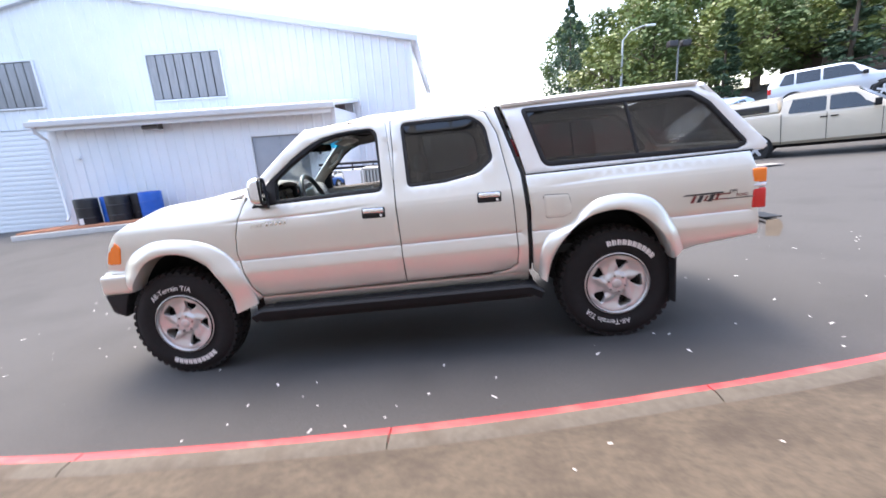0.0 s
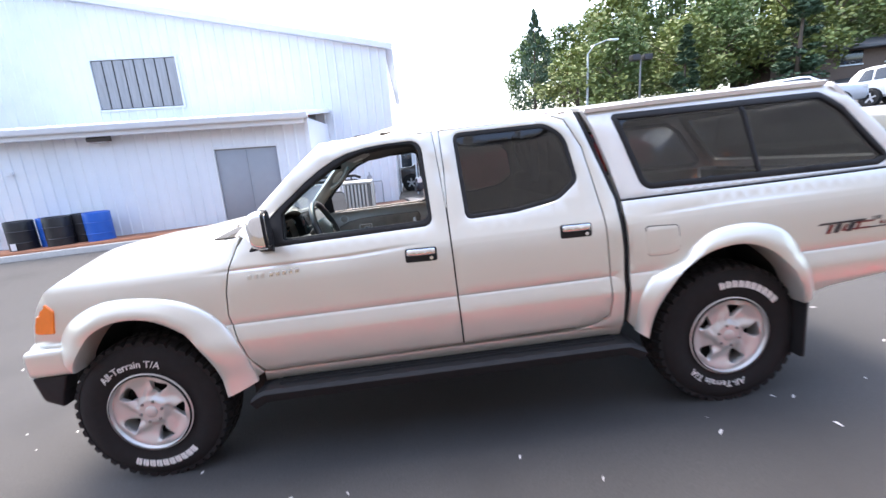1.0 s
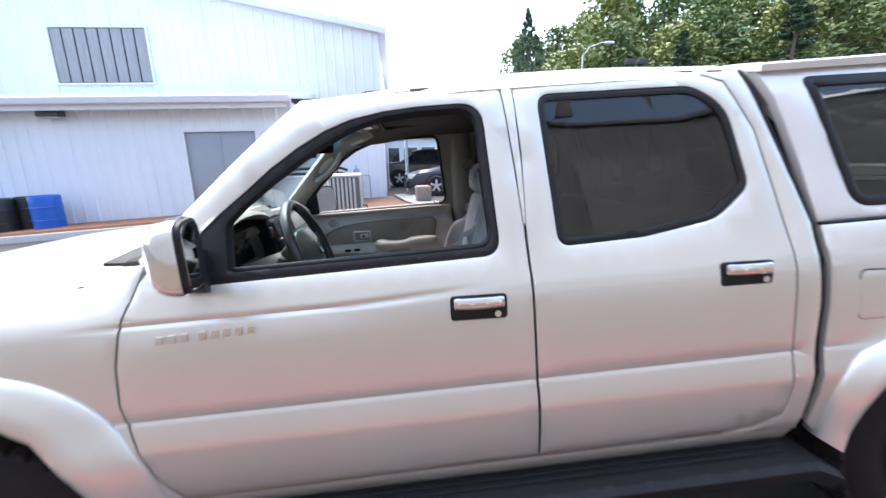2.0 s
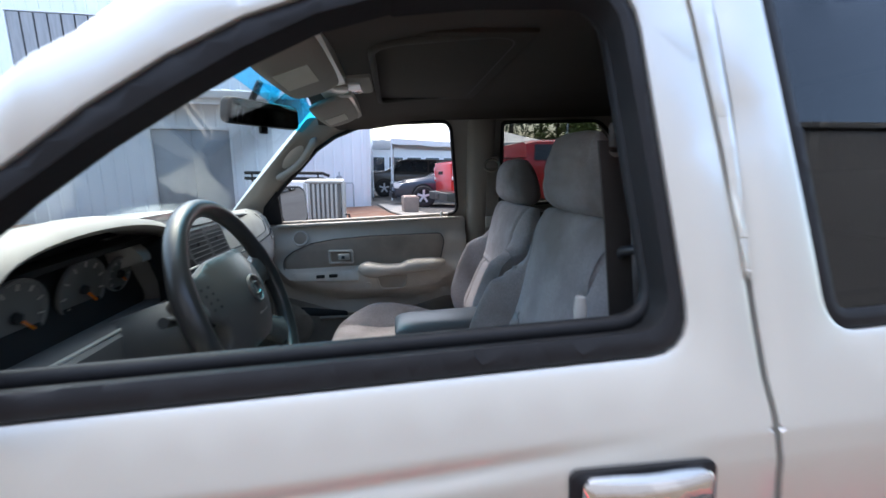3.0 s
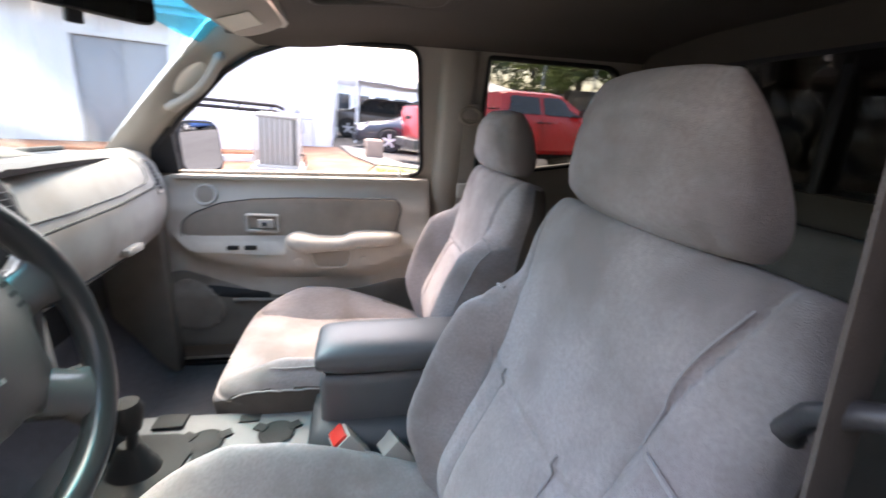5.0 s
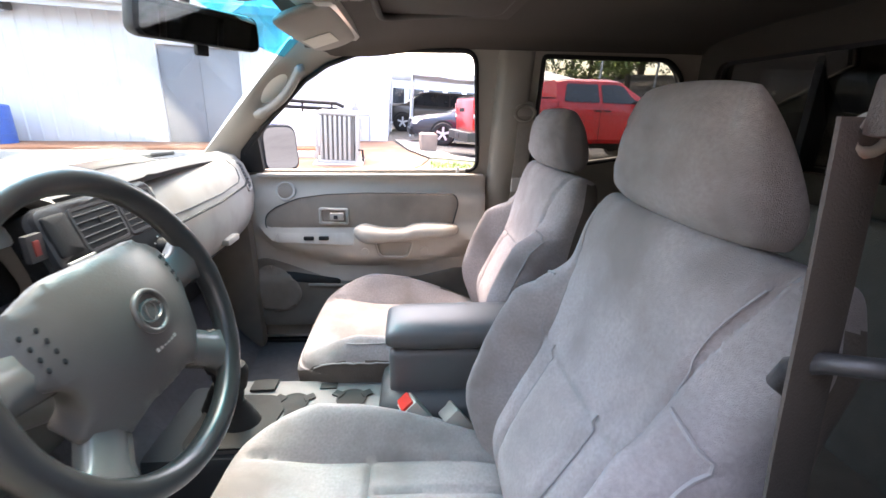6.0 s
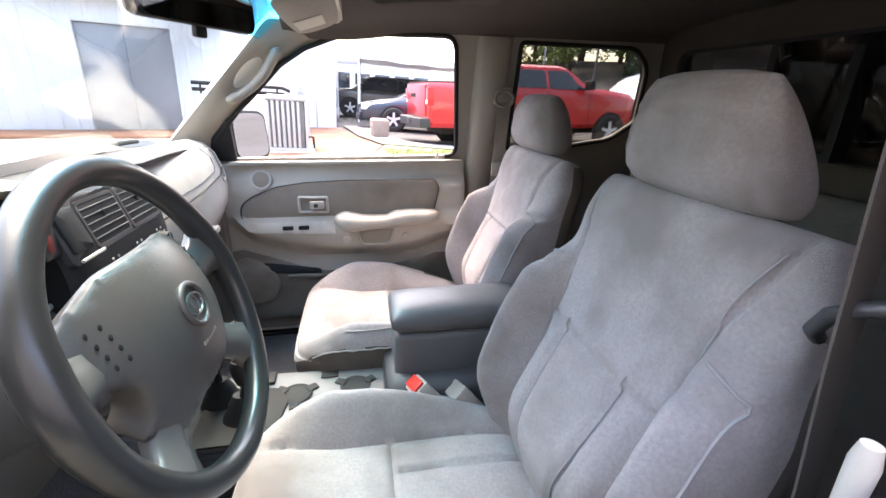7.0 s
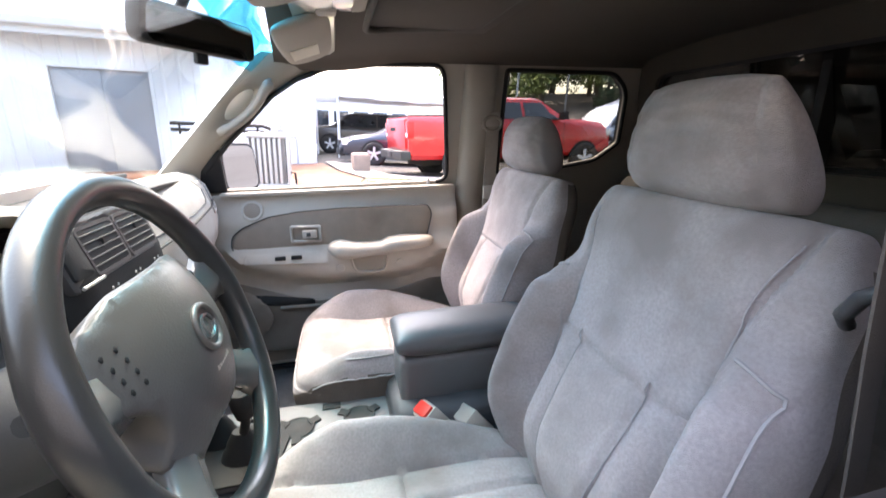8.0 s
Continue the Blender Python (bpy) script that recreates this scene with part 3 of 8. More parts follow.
# seen from inside, the far side's opening reaches further up its pillar
WINDOW_FAR = rpoly([(-0.885, 1.142, 0.02), (-0.878, 1.262, 0.03), (-0.775, 1.378, 0.1), (-0.700, 1.446, 0.1), (-0.612, 1.527, 0.1), (-0.520, 1.580, 0.1), (-0.400, 1.612, 0.1), (-0.27, 1.620, 0.1), (0.012, 1.622, 0.07), (0.047, 1.165, 0.06)], 8)
OPENING_FAR = rpoly([(-0.815, 1.178, 0.01), (-0.838, 1.258, 0.02), (-0.746, 1.358, 0.1), (-0.674, 1.421, 0.1), (-0.588, 1.503, 0.1), (-0.506, 1.553, 0.1), (-0.402, 1.590, 0.1), (-0.27, 1.603, 0.1), (-0.006, 1.606, 0.06), (0.032, 1.184, 0.05)], 8)


# wheel-arch flares: inner lip and outer crease as pairs of (x, z), from the rocker over the wheel
FLARE_FRONT = [((-1.100, 0.45), (-0.945, 0.50)), ((-1.120, 0.62), (-0.985, 0.70)), ((-1.205, 0.785), (-1.075, 0.865)), ((-1.335, 0.885), (-1.214, 0.965)), ((-1.460, 0.914), (-1.400, 1.008)), ((-1.583, 0.899), (-1.604, 1.008)), ((-1.700, 0.837), (-1.780, 0.940)), ((-1.790, 0.725), (-1.872, 0.845)), ((-1.815, 0.67), (-1.885, 0.78))]
FLARE_REAR = [((1.068, 0.47), (1.020, 0.50)), ((1.105, 0.62), (1.035, 0.68)), ((1.165, 0.73), (1.100, 0.79)), ((1.235, 0.805), (1.245, 0.850)), ((1.300, 0.852), (1.315, 0.925)), ((1.400, 0.897), (1.425, 0.992)), ((1.552, 0.908), (1.594, 1.006)), ((1.690, 0.848), (1.745, 0.968)), ((1.793, 0.743), (1.840, 0.880)), ((1.850, 0.64), (1.910, 0.745)), ((1.885, 0.55), (1.962, 0.600))]


def between(curve, w, f):
    """A place on a flare: w along the arch, f from the inner lip to the outer crease."""
    p = w * (len(curve) - 1)
    i = min(int(p), len(curve) - 2)
    p -= i
    q = [curve[max(i - 1, 0)], curve[i], curve[i + 1], curve[min(i + 2, len(curve) - 1)]]
    b = (-0.5 * p + p * p - 0.5 * p ** 3, 1 - 2.5 * p * p + 1.5 * p ** 3, 0.5 * p + 2 * p * p - 1.5 * p ** 3, 0.5 * (p ** 3 - p * p))
    return tuple(sum(bk * (qk[0][d] * (1 - f) + qk[1][d] * f) for bk, qk in zip(b, q)) for d in (0, 1))


def handle(parent, s, x0, z0):
    y = side_y(x0, z0)
    bez = part("handle_recess", sheet("handle_recess", rpoly([(-0.078, -0.034, 0.012), (0.078, -0.034, 0.012), (0.078, 0.034, 0.012), (-0.078, 0.034, 0.012)], 4), lambda u, v: (u, -0.004 * s * 0 - 0.003, v), 0.006, BLACK_TRIM, step=0.03, roll=0.002, lip=0.005), parent, "black recess", Matrix.Translation((x0, s * y, z0)) @ pose(0, 0, 0, 0, 0, 180 if s > 0 else 0) @ pose(0, 0, 0, -3, 1.6, 0))
    prof = rpoly([(-0.070, 0.000, 0.006), (0.070, 0.000, 0.006), (0.070, 0.030, 0.01), (-0.070, 0.030, 0.01)], 4)
    part("handle", sheet("handle", prof, lambda u, v: (u, -0.012 - 0.012 * (1 - (u / 0.075) ** 2), v), 0.012, CHROME, step=0.02, roll=0.004, lip=0.006), bez, "chrome pull handle")
    part("lock", lathe("lock", [(0.001, -0.012), (0.009, -0.012), (0.010, -0.003), (0.010, 0.0)], CHROME, 16), bez, m=pose(0.05, 0, -0.018))


def cab_side(s):
    d = "driver's" if s < 0 else "passenger's"
    fender = FRONT_GAP + [(-0.91, 1.236), (-1.2, 1.214), (-1.5, 1.194), (-1.80, 1.142), (-1.90, 1.085), (-1.965, 1.01), (-2.015, 0.92), (-2.04, 0.82), (-2.01, 0.798), (-1.86, 0.790)] + [between(FLARE_FRONT, 1 - k / 14, 0.5) for k in range(15)]
    skin("front_fender", fender, s)
    ahead = 0.0 if s < 0 else 0.055
    front = [(x + 0.007, z) for x, z in FRONT_GAP[1:]] + [(-0.895, 1.225), (-0.80 - ahead, 1.345), (-0.62 - ahead, 1.512 + 0.3 * ahead), (-0.45 - ahead, 1.610), (-0.25, 1.645), (0.085, 1.648), (0.108, 1.25), (0.117, 0.555), (-0.90, 0.545)]
    win, opening = (WINDOW, OPENING) if s < 0 else (WINDOW_FAR, OPENING_FAR)
    door = skin("front_door", front, s, holes=[win], parent=truck)
    skin("window_trim", win, s, BLACK_TRIM, 0.034, [opening], -0.006, door, "black rubber window frame", 0.05)
    handle(door, s, -0.039, 1.050)
    rear = [(0.124, 0.555), (0.116, 1.25), (0.126, 1.45), (0.122, 1.648), (0.66, 1.648), (0.755, 1.615), (0.82, 1.47), (0.848, 1.30), (0.872, 1.15), (0.882, 1.0), (0.890, 0.70), (0.878, 0.61), (0.81, 0.572), (0.70, 0.560)]
    skin("pillar_strip", [(0.088, 1.640), (0.104, 1.40), (0.108, 1.262), (0.111, 1.252), (0.114, 1.262), (0.120, 1.40), (0.119, 1.640)], s, off=0.003, thick=0.012, step=0.04, label="painted pillar strip between the doors")
    rdoor = skin("rear_door", rear, s, holes=[REAR_WINDOW])
    skin("window_trim", REAR_WINDOW, s, BLACK_TRIM, 0.02, [REAR_GLASS], -0.005, rdoor, "black rubber window frame", 0.05)
    skin("privacy_pane", inset_ring(REAR_GLASS, -0.004).tolist(), s, PRIVACY, 0.004, (), -0.012, rdoor, "dark privacy glass", 0.06, 0, 0)
    handle(rdoor, s, 0.730, 1.072)
    quarter = [(0.896, 0.70), (0.888, 1.0), (0.878, 1.152), (0.854, 1.302), (0.826, 1.472), (0.761, 1.62), (0.70, 1.648), (0.815, 1.648), (0.945, 1.20), (0.962, 0.95), (0.955, 0.53), (0.71, 0.545), (0.815, 0.564), (0.884, 0.604)]
    skin("rear_quarter", quarter, s)
    gap = [(0.818, 1.648), (0.948, 1.20), (0.964, 0.95), (0.957, 0.55), (0.975, 0.55), (0.984, 0.95), (0.969, 1.20), (0.842, 1.655)]
    skin("gap_seal", gap, s, BLACK_TRIM, 0.05, (), -0.012)
    skin("rocker", [(-0.93, 0.47), (0.955, 0.47), (0.955, 0.535), (-0.915, 0.535)], s, off=-0.006)
    bed = [(0.985, 0.55), (0.994, 0.95), (0.979, 1.183), (2.40, 1.183), (2.44, 1.0), (2.44, 0.652), (2.05, 0.612)] + [between(FLARE_REAR, 1 - k / 16, 0.5) for k in range(17)]
    skin("bed_side", bed, s)
    fuel = rpoly([(1.078, 0.890, 0.03), (1.20, 0.888, 0.04), (1.262, 0.91, 0.05), (1.246, 1.046, 0.03), (1.066, 1.056, 0.03)])
    skin("fuel_door_seam", fuel, s, BLACK_TRIM, 0.006, (), 0.0005, step=0.05) if s < 0 else None
    if s < 0:
        skin("fuel_door", inset_ring(fuel, 0.004).tolist(), s, PAINT, 0.006, (), 0.002, step=0.05)
    for curve, c, nm in ((FLARE_FRONT, (-1.49, 0.40), "front"), (FLARE_REAR, (1.50, 0.40), "rear")):
        rings = []
        for k in range(41):
            w = k / 40
            ring = []
            for f, out in ((0.02, -0.10), (0.0, 0.034), (0.05, 0.047), (0.22, 0.052), (0.5, 0.043), (0.8, 0.022), (0.97, 0.010), (1.0, 0.0), (0.93, -0.03)):
                x, z = between(curve, w, f)
                ring.append((x, s * (side_y(x, max(z, 0.56)) + out), z))
            rings.append(ring)
        part("wheel_arch_flare", loft("wheel_arch_flare", rings, PAINT, angle=50), truck, "painted " + nm + " wheel-arch flare")
        well = [[(x, s * y, z) for x, z in [between(curve, k / 24, 0.12) for k in range(25)]] for y in (0.84, 0.42)]
        part("wheel_well", loft("wheel_well", well, DARK, closed=False), truck)
        part("wheel_well_wall", slab("wheel_well_wall", [between(curve, k / 20, 0.12) for k in range(21)], s * 0.40, s * 0.42, DARK, bevel=0), truck)
    # running board
    board = part("running_board", sheet("running_board", [(-0.98, -0.13), (1.04, -0.13), (1.0, 0.10), (-0.95, 0.10)], lambda u, v: (u, s * (0.80 - v * (1 if s < 0 else -1) * 0 + (-v if s < 0 else v)), 0.475 - 6 * max(0, abs(v) - 0.10) ** 2 - 0.5 * max(0, abs(u - 0.02) - 0.93)), 0.05, BLACK_TRIM, step=0.06, roll=0.012, lip=0.02), truck, "black plastic running board")
    for k in range(5):
        y = s * (0.74 + k * 0.028)
        part("tread_strip", box("tread_strip", (-0.84, y - 0.006, 0.474), (0.90, y + 0.006, 0.482), RUBBER, 0.003), board)
    # mud flap, lamp lenses
    part("mud_flap", slab("mud_flap", rpoly([(s * 0.60, 0.24, 0.02), (s * 0.87, 0.24, 0.02), (s * 0.88, 0.58, 0.01), (s * 0.60, 0.58, 0.01)]), 1.895, 1.907, RUBBER, "x", 0.002), truck, "black rubber mud flap")
    for nm, m_, z0, z1 in (("amber_lamp", AMBER, 0.982, 1.075), ("clear_lamp", CLEAR_LENS, 0.950, 0.980), ("red_lamp", RED_LENS, 0.818, 0.948)):
        part(nm, box(nm, (2.390, min(s * 0.70, s * 0.838), z0), (2.485, max(s * 0.70, s * 0.838), z1), m_, 0.014, 3), truck)
    sig = rpoly([(-1.865, 0.99, 0.02), (-1.90, 0.865, 0.02), (-2.03, 0.865, 0.03), (-1.985, 0.965, 0.03), (-1.91, 1.035, 0.02)])
    skin("turn_signal", sig, s, AMBER, 0.03, (), 0.006, step=0.04, roll=0.01, label="amber turn signal")
    part("headlight", box("headlight", (-2.075, min(s * 0.44, s * 0.68), 0.87), (-1.93, max(s * 0.44, s * 0.68), 1.00), CLEAR_LENS, 0.05, 4), truck, "clear headlight")
    # A-pillar, between door and windscreen, running on into the roof's edge
    rings = []
    for k in range(15):
        w = k / 8
        if w <= 1:
            o = Vector((-0.885 + 0.445 * w + 0.02 * math.sin(3.14 * w), 0, 1.225 + 0.395 * w + 0.03 * math.sin(3.14 * w)))
        else:
            o = Vector((-0.44 + 0.34 * (w - 1), 0, 1.62 + 0.040 * smooth(1.0, 1.75, w)))
        if s > 0:
            o.x -= 0.055 + 0.05 * min(w, 1.0) - 0.105 * smooth(1.0, 1.75, w)
        thin = 1 - smooth(1.0, 1.75, w)
        yo = side_y(-0.7, o.z)
        rings.append([(o.x + 0.012, s * (yo - 0.004), o.z - 0.006), (o.x - 0.018 * thin, s * (yo - 0.012), o.z + 0.014 * thin), (o.x - 0.048 * thin, s * (yo - 0.050), o.z + 0.004 + 0.020 * thin), (o.x - 0.045 * thin, s * (yo - 0.080), o.z - 0.015 * thin), (o.x + 0.02, s * (yo - 0.04), o.z - 0.03)])
    part("a_pillar", loft("a_pillar", rings, PAINT, angle=60), truck)


cab_side(-1)
cab_side(1)


def bonnet_z(x, y):
    return 1.245 + 0.055 * smooth(-2.2, -0.9, x) - 0.22 * smooth(-1.75, -2.32, x) ** 1.5 - 0.13 * (abs(y) / 0.72) ** 4 + 0.015 * smooth(0.45, 0.30, abs(y))


bonnet = rpoly([(-0.99, -0.70, 0.03), (-0.93, 0.0, 0), (-0.99, 0.70, 0.03), (-1.6, 0.70, 0.1), (-1.95, 0.62, 0.1), (-2.18, 0.40, 0.1), (-2.24, 0.0, 0), (-2.18, -0.40, 0.1), (-1.95, -0.62, 0.1), (-1.6, -0.70, 0.1)])
part("bonnet", sheet("bonnet", [(u, v) for u, v in reversed(bonnet)], lambda u, v: (u, v, bonnet_z(u, v) - 0.045 + 0.028 * smooth(-1.6, -1.1, u)), 0.02, PAINT, step=0.07), truck)
part("cowl", sheet("cowl", [(-1.07, -0.72), (-0.86, -0.76), (-0.78, 0), (-0.86, 0.76), (-1.07, 0.72)], lambda u, v: (u, v, 1.235 + 0.04 * (1 - (v / 0.75) ** 2)), 0.01, BLACK_TRIM, step=0.08), truck, "black cowl panel")
part("grille", box("grille", (-2.16, -0.44, 0.84), (-2.06, 0.44, 1.00), BLACK_TRIM, 0.03), truck, "black grille")


def bumper(name, x, sgn, z0, z1, material, half, sweep):
    rings = []
    for k in range(25):
        y = -half + 2 * half * k / 24
        back = sweep * abs(y / half) ** 4
        cx = x - sgn * back
        rings.append([(cx + sgn * d, y, z) for d, z in ((-0.10, z0 + 0.01), (-0.01, z0), (0.0, z0 + 0.03), (0.012, (z0 + z1) / 2), (0.0, z1 - 0.02), (-0.02, z1), (-0.10, z1))])
    return part(name, loft(name, rings, material, angle=50), truck)


fb_ = bumper("front_bumper", -2.24, -1, 0.65, 0.80, PAINT, 0.80, 0.17)
bumper("front_valance", -2.22, -1, 0.50, 0.648, BLACK_TRIM, 0.79, 0.17)
for s in (-1, 1):
    part("bumper_end", box("bumper_end", (-2.085, min(s * 0.70, s * 0.825), 0.651), (-1.865, max(s * 0.70, s * 0.825), 0.797), PAINT, 0.035, 4), fb_)
    part("valance_end", slab("valance_end", rpoly([(-2.085, 0.65, 0.01), (-1.90, 0.65, 0.01), (-1.94, 0.56, 0.03), (-1.965, 0.475, 0.01), (-2.055, 0.52, 0.03)]), s * 0.72, s * 0.805, BLACK_TRIM, bevel=0.012), fb_)
rb_ = bumper("rear_bumper", 2.635, 1, 0.620, 0.735, CHROME, 0.84, 0.05)
part("step_pad", box("step_pad", (2.50, -0.8, 0.736), (2.615, 0.8, 0.746), BLACK_TRIM, 0.004), rb_)
part("tailgate", sheet("tailgate", [(-0.7, 0.66), (0.7, 0.66), (0.7, 1.17), (-0.7, 1.17)], lambda u, v: (2.43 + 0.01 * math.sin(v * 9), u, v), 0.04, PAINT), truck)
part("roof", sheet("roof", rpoly([(-0.47, -0.625, 0.04), (-0.40, 0, 0), (-0.56, 0.625, 0.04), (-0.30, 0.678, 0.08), (0.83, 0.672, 0.03), (0.83, -0.672, 0.03), (-0.30, -0.678, 0.08)])[::-1], lambda u, v: (u, v, 1.714 - 0.068 * smooth(0.0, -0.50, u) - 0.014 * (v / 0.6) ** 2 - 0.058 * smooth(0.52, 0.70, abs(v)) - 0.014 * smooth(0.4, 0.85, u)), 0.008, PAINT, step=0.06), truck)
part("roof_header", box("roof_header", (-0.46, -0.60, 1.605), (-0.37, 0.60, 1.655), PAINT, 0.02), truck)
part("floor_pan", box("floor_pan", (-1.05, -0.70, 0.30), (1.0, 0.70, 0.47), DARK, 0.03), truck)
part("firewall", box("firewall", (-1.12, -0.78, 0.45), (-1.04, 0.78, 1.19), DARK, 0.02), truck)
part("engine_mass", box("engine_mass", (-2.0, -0.40, 0.45), (-1.14, 0.40, 1.0), DARK, 0.05), truck)
part("bed_floor", box("bed_floor", (1.0, -0.72, 0.62), (2.40, 0.72, 0.68), DARK, 0.01), truck)


def screen_at(u, v):
    """Windscreen: u across, v from 0 at the cowl to 1 at the header."""
    bow = 1 - (u / 0.7) ** 2
    far = (0.045 + 0.075 * v) * smooth(-0.1, 0.64, u)
    return (-0.95 + 0.53 * v - far - 0.085 * bow * (1 - 0.35 * v) - 0.02 * math.sin(3.14 * v), u * (1 - 0.13 * v), 1.225 + 0.405 * v + 0.02 * bow * v)


part("windscreen", sheet("windscreen", [(-0.74, 0.0), (0.74, 0.0), (0.70, 0.835), (-0.70, 0.835)], screen_at, 0.005, CLEAR, step=0.04, roll=0, lip=0), truck, "clear laminated windscreen")
part("shade_band", sheet("shade_band", [(-0.70, 0.835), (0.70, 0.835), (0.70, 1.0), (-0.70, 1.0)], screen_at, 0.005, BAND, step=0.04, roll=0, lip=0), truck, "blue tinted windscreen shade band")
for y in (-0.35, 0.2):
    part("wiper", tube("wiper", [(-1.035, y + 0.45, 1.262), (-1.05, y + 0.2, 1.268), (-1.07, y, 1.266), (-1.06, y - 0.1, 1.262)], 0.007, BLACK_TRIM, 6), truck)


# canopy over the bed
def canopy_y(x, z):
    return 0.805 - 0.22 * (z - 1.19) - 0.05 * smooth(1.55, 1.70, z) - (0.03 * ((x - 1.6) / 0.9) ** 2 if x > 1.6 else 0)


CW = rpoly([(0.985, 1.615, 0.03), (2.08, 1.605, 0.06), (2.19, 1.52, 0.1), (2.41, 1.235, 0.08), (2.33, 1.205, 0.03), (1.10, 1.225, 0.08)], 6)
CW_IN = inset_ring(CW, 0.03).tolist()
for s in (-1, 1):
    shell = skin("canopy_side", [(0.985, 1.19), (2.50, 1.19), (2.525, 1.23), (2.20, 1.60), (2.12, 1.655), (1.0, 1.668), (0.862, 1.66), (0.95, 1.35)], s, CANOPY_PAINT, 0.03, [CW], yf=canopy_y, label="silver-white canopy side")
    skin("window_frame", CW, s, BLACK_TRIM, 0.03, [CW_IN], 0.003, shell, "black canopy window frame", yf=canopy_y)
    skin("canopy_pane", inset_ring(CW_IN, -0.003).tolist(), s, CANOPY_GLASS, 0.004, (), -0.006, shell, "dark tinted canopy glass", 0.08, 0, 0, canopy_y)
    y = s * (canopy_y(1.66, 1.4) - 0.003)
    skin("mullion", [(1.645, 1.61), (1.665, 1.61), (1.715, 1.225), (1.695, 1.225)], s, BLACK_TRIM, 0.012, (), 0.0, shell, yf=canopy_y)
    part("bed_rail_seal", tube("bed_rail_seal", [(x, s * (0.812 - (0.03 * ((x - 1.6) / 0.9) ** 2 if x > 1.6 else 0)), 1.187) for x in (0.98, 1.4, 1.8, 2.1, 2.42)], 0.006, BLACK_TRIM, 6), truck)
part("canopy_top", sheet("canopy_top", [(0.862, -0.70), (2.13, -0.69), (2.16, 0), (2.13, 0.69), (0.862, 0.70)], lambda u, v: (u, v, 1.712 - 0.05 * abs(v / 0.7) ** 3 - 0.01 * abs(u - 1.4)), 0.02, CANOPY_PAINT, step=0.08), truck)
part("canopy_front", box("canopy_front", (0.985, -0.76, 1.19), (1.0, 0.76, 1.30), CANOPY_PAINT, 0.004), truck)
back = lambda u, v: (2.16 + 0.37 * (1 - v), u * (1.0 + 0.12 * (1 - v)), 1.20 + 0.45 * v)
hatch_out, hatch_in = rpoly([(-0.69, 0.0, 0.03), (0.69, 0.0, 0.03), (0.69, 1.0, 0.05), (-0.69, 1.0, 0.05)]), rpoly([(-0.60, 0.12, 0.06), (0.60, 0.12, 0.06), (0.60, 0.88, 0.06), (-0.60, 0.88, 0.06)])
hatch = part("canopy_hatch", sheet("canopy_hatch", hatch_out, back, 0.025, CANOPY_PAINT, [hatch_in], step=0.08), truck)
part("hatch_pane", sheet("hatch_pane", hatch_in, back, 0.004, CANOPY_GLASS, step=0.1, roll=0, lip=0), hatch)


# wheels
def wheel(x, s, spin):
    y = s * 0.80
    R = 0.388
    prof = [(0.205, 0.015), (0.215, -0.006), (0.235, -0.004), (0.27, 0.012), (0.32, 0.012), (0.352, 0.0), (0.372, -0.012), (R - 0.006, -0.03), (R, -0.05), (R + 0.003, -0.12), (R, -0.2), (R - 0.008, -0.225), (0.35, -0.255), (0.29, -0.26), (0.215, -0.245), (0.205, -0.25)]
    tyre = part("tyre", lathe("tyre", [(r, -h) for r, h in prof], RUBBER, 64, caps=False), truck, "black all-terrain tyre with white letters", pose(x, y, 0.385, 0, spin, 0) if s < 0 else pose(x, y, 0.385, 0, spin, 180))
    rimprof = [(0.212, 0.010), (0.219, -0.004), (0.213, -0.007), (0.204, 0.004), (0.192, 0.03), (0.186, 0.16), (0.15, 0.17), (0.001, 0.17)]
    rim = part("rim", lathe("rim", rimprof, ALLOY, 56, caps=False), tyre, "silver five-spoke alloy wheel")
    part("brake_shadow", lathe("brake_shadow", [(0.001, 0.10), (0.18, 0.10), (0.18, 0.13), (0.001, 0.13)], DARK, 32), tyre)
    part("wheel_face", face_mesh, tyre, "silver alloy face with five swept openings")
    part("hub", lathe("hub", [(0.001, -0.006), (0.024, -0.006), (0.031, -0.001), (0.034, 0.012)], ALLOY, 32), tyre)
    for k in range(6):
        part("lug_nut", nut_mesh, tyre, m=pose(0.057 * math.cos(k * 1.0472), 0, 0.057 * math.sin(k * 1.0472)))
    part("lettering", letters_mesh, tyre, "white raised tyre lettering")
    part("lettering", bars_mesh, tyre)
    part("tread", tread_mesh, tyre, "chunky all-terrain tread")


def tread_band(R):
    """Blocks and grooves of the tread as one ring-shaped skin."""
    rings = []
    for k in range(44 * 6 + 1):
        a = 2 * math.pi * k / (44 * 6)
        ring = []
        for j in range(16):
            w = j / 15
            row = min(2, int(w * 3))
            block = (k + 3 * (row % 2)) % 6 < 4 and abs(w * 3 - round(w * 3)) > (0.10 if 0.1 < w < 0.9 else -1)
            r = R + (0.010 if block else -0.006) - 0.012 * (abs(w - 0.5) * 2) ** 4
            ring.append((r * math.cos(a), 0.004 + 0.20 * w, r * math.sin(a)))
        rings.append(ring + [(0.94 * R * math.cos(a), 0.20, 0.94 * R * math.sin(a)), (0.94 * R * math.cos(a), 0.004, 0.94 * R * math.sin(a))])
    return loft("tread", rings, RUBBER, caps=False, angle=30)


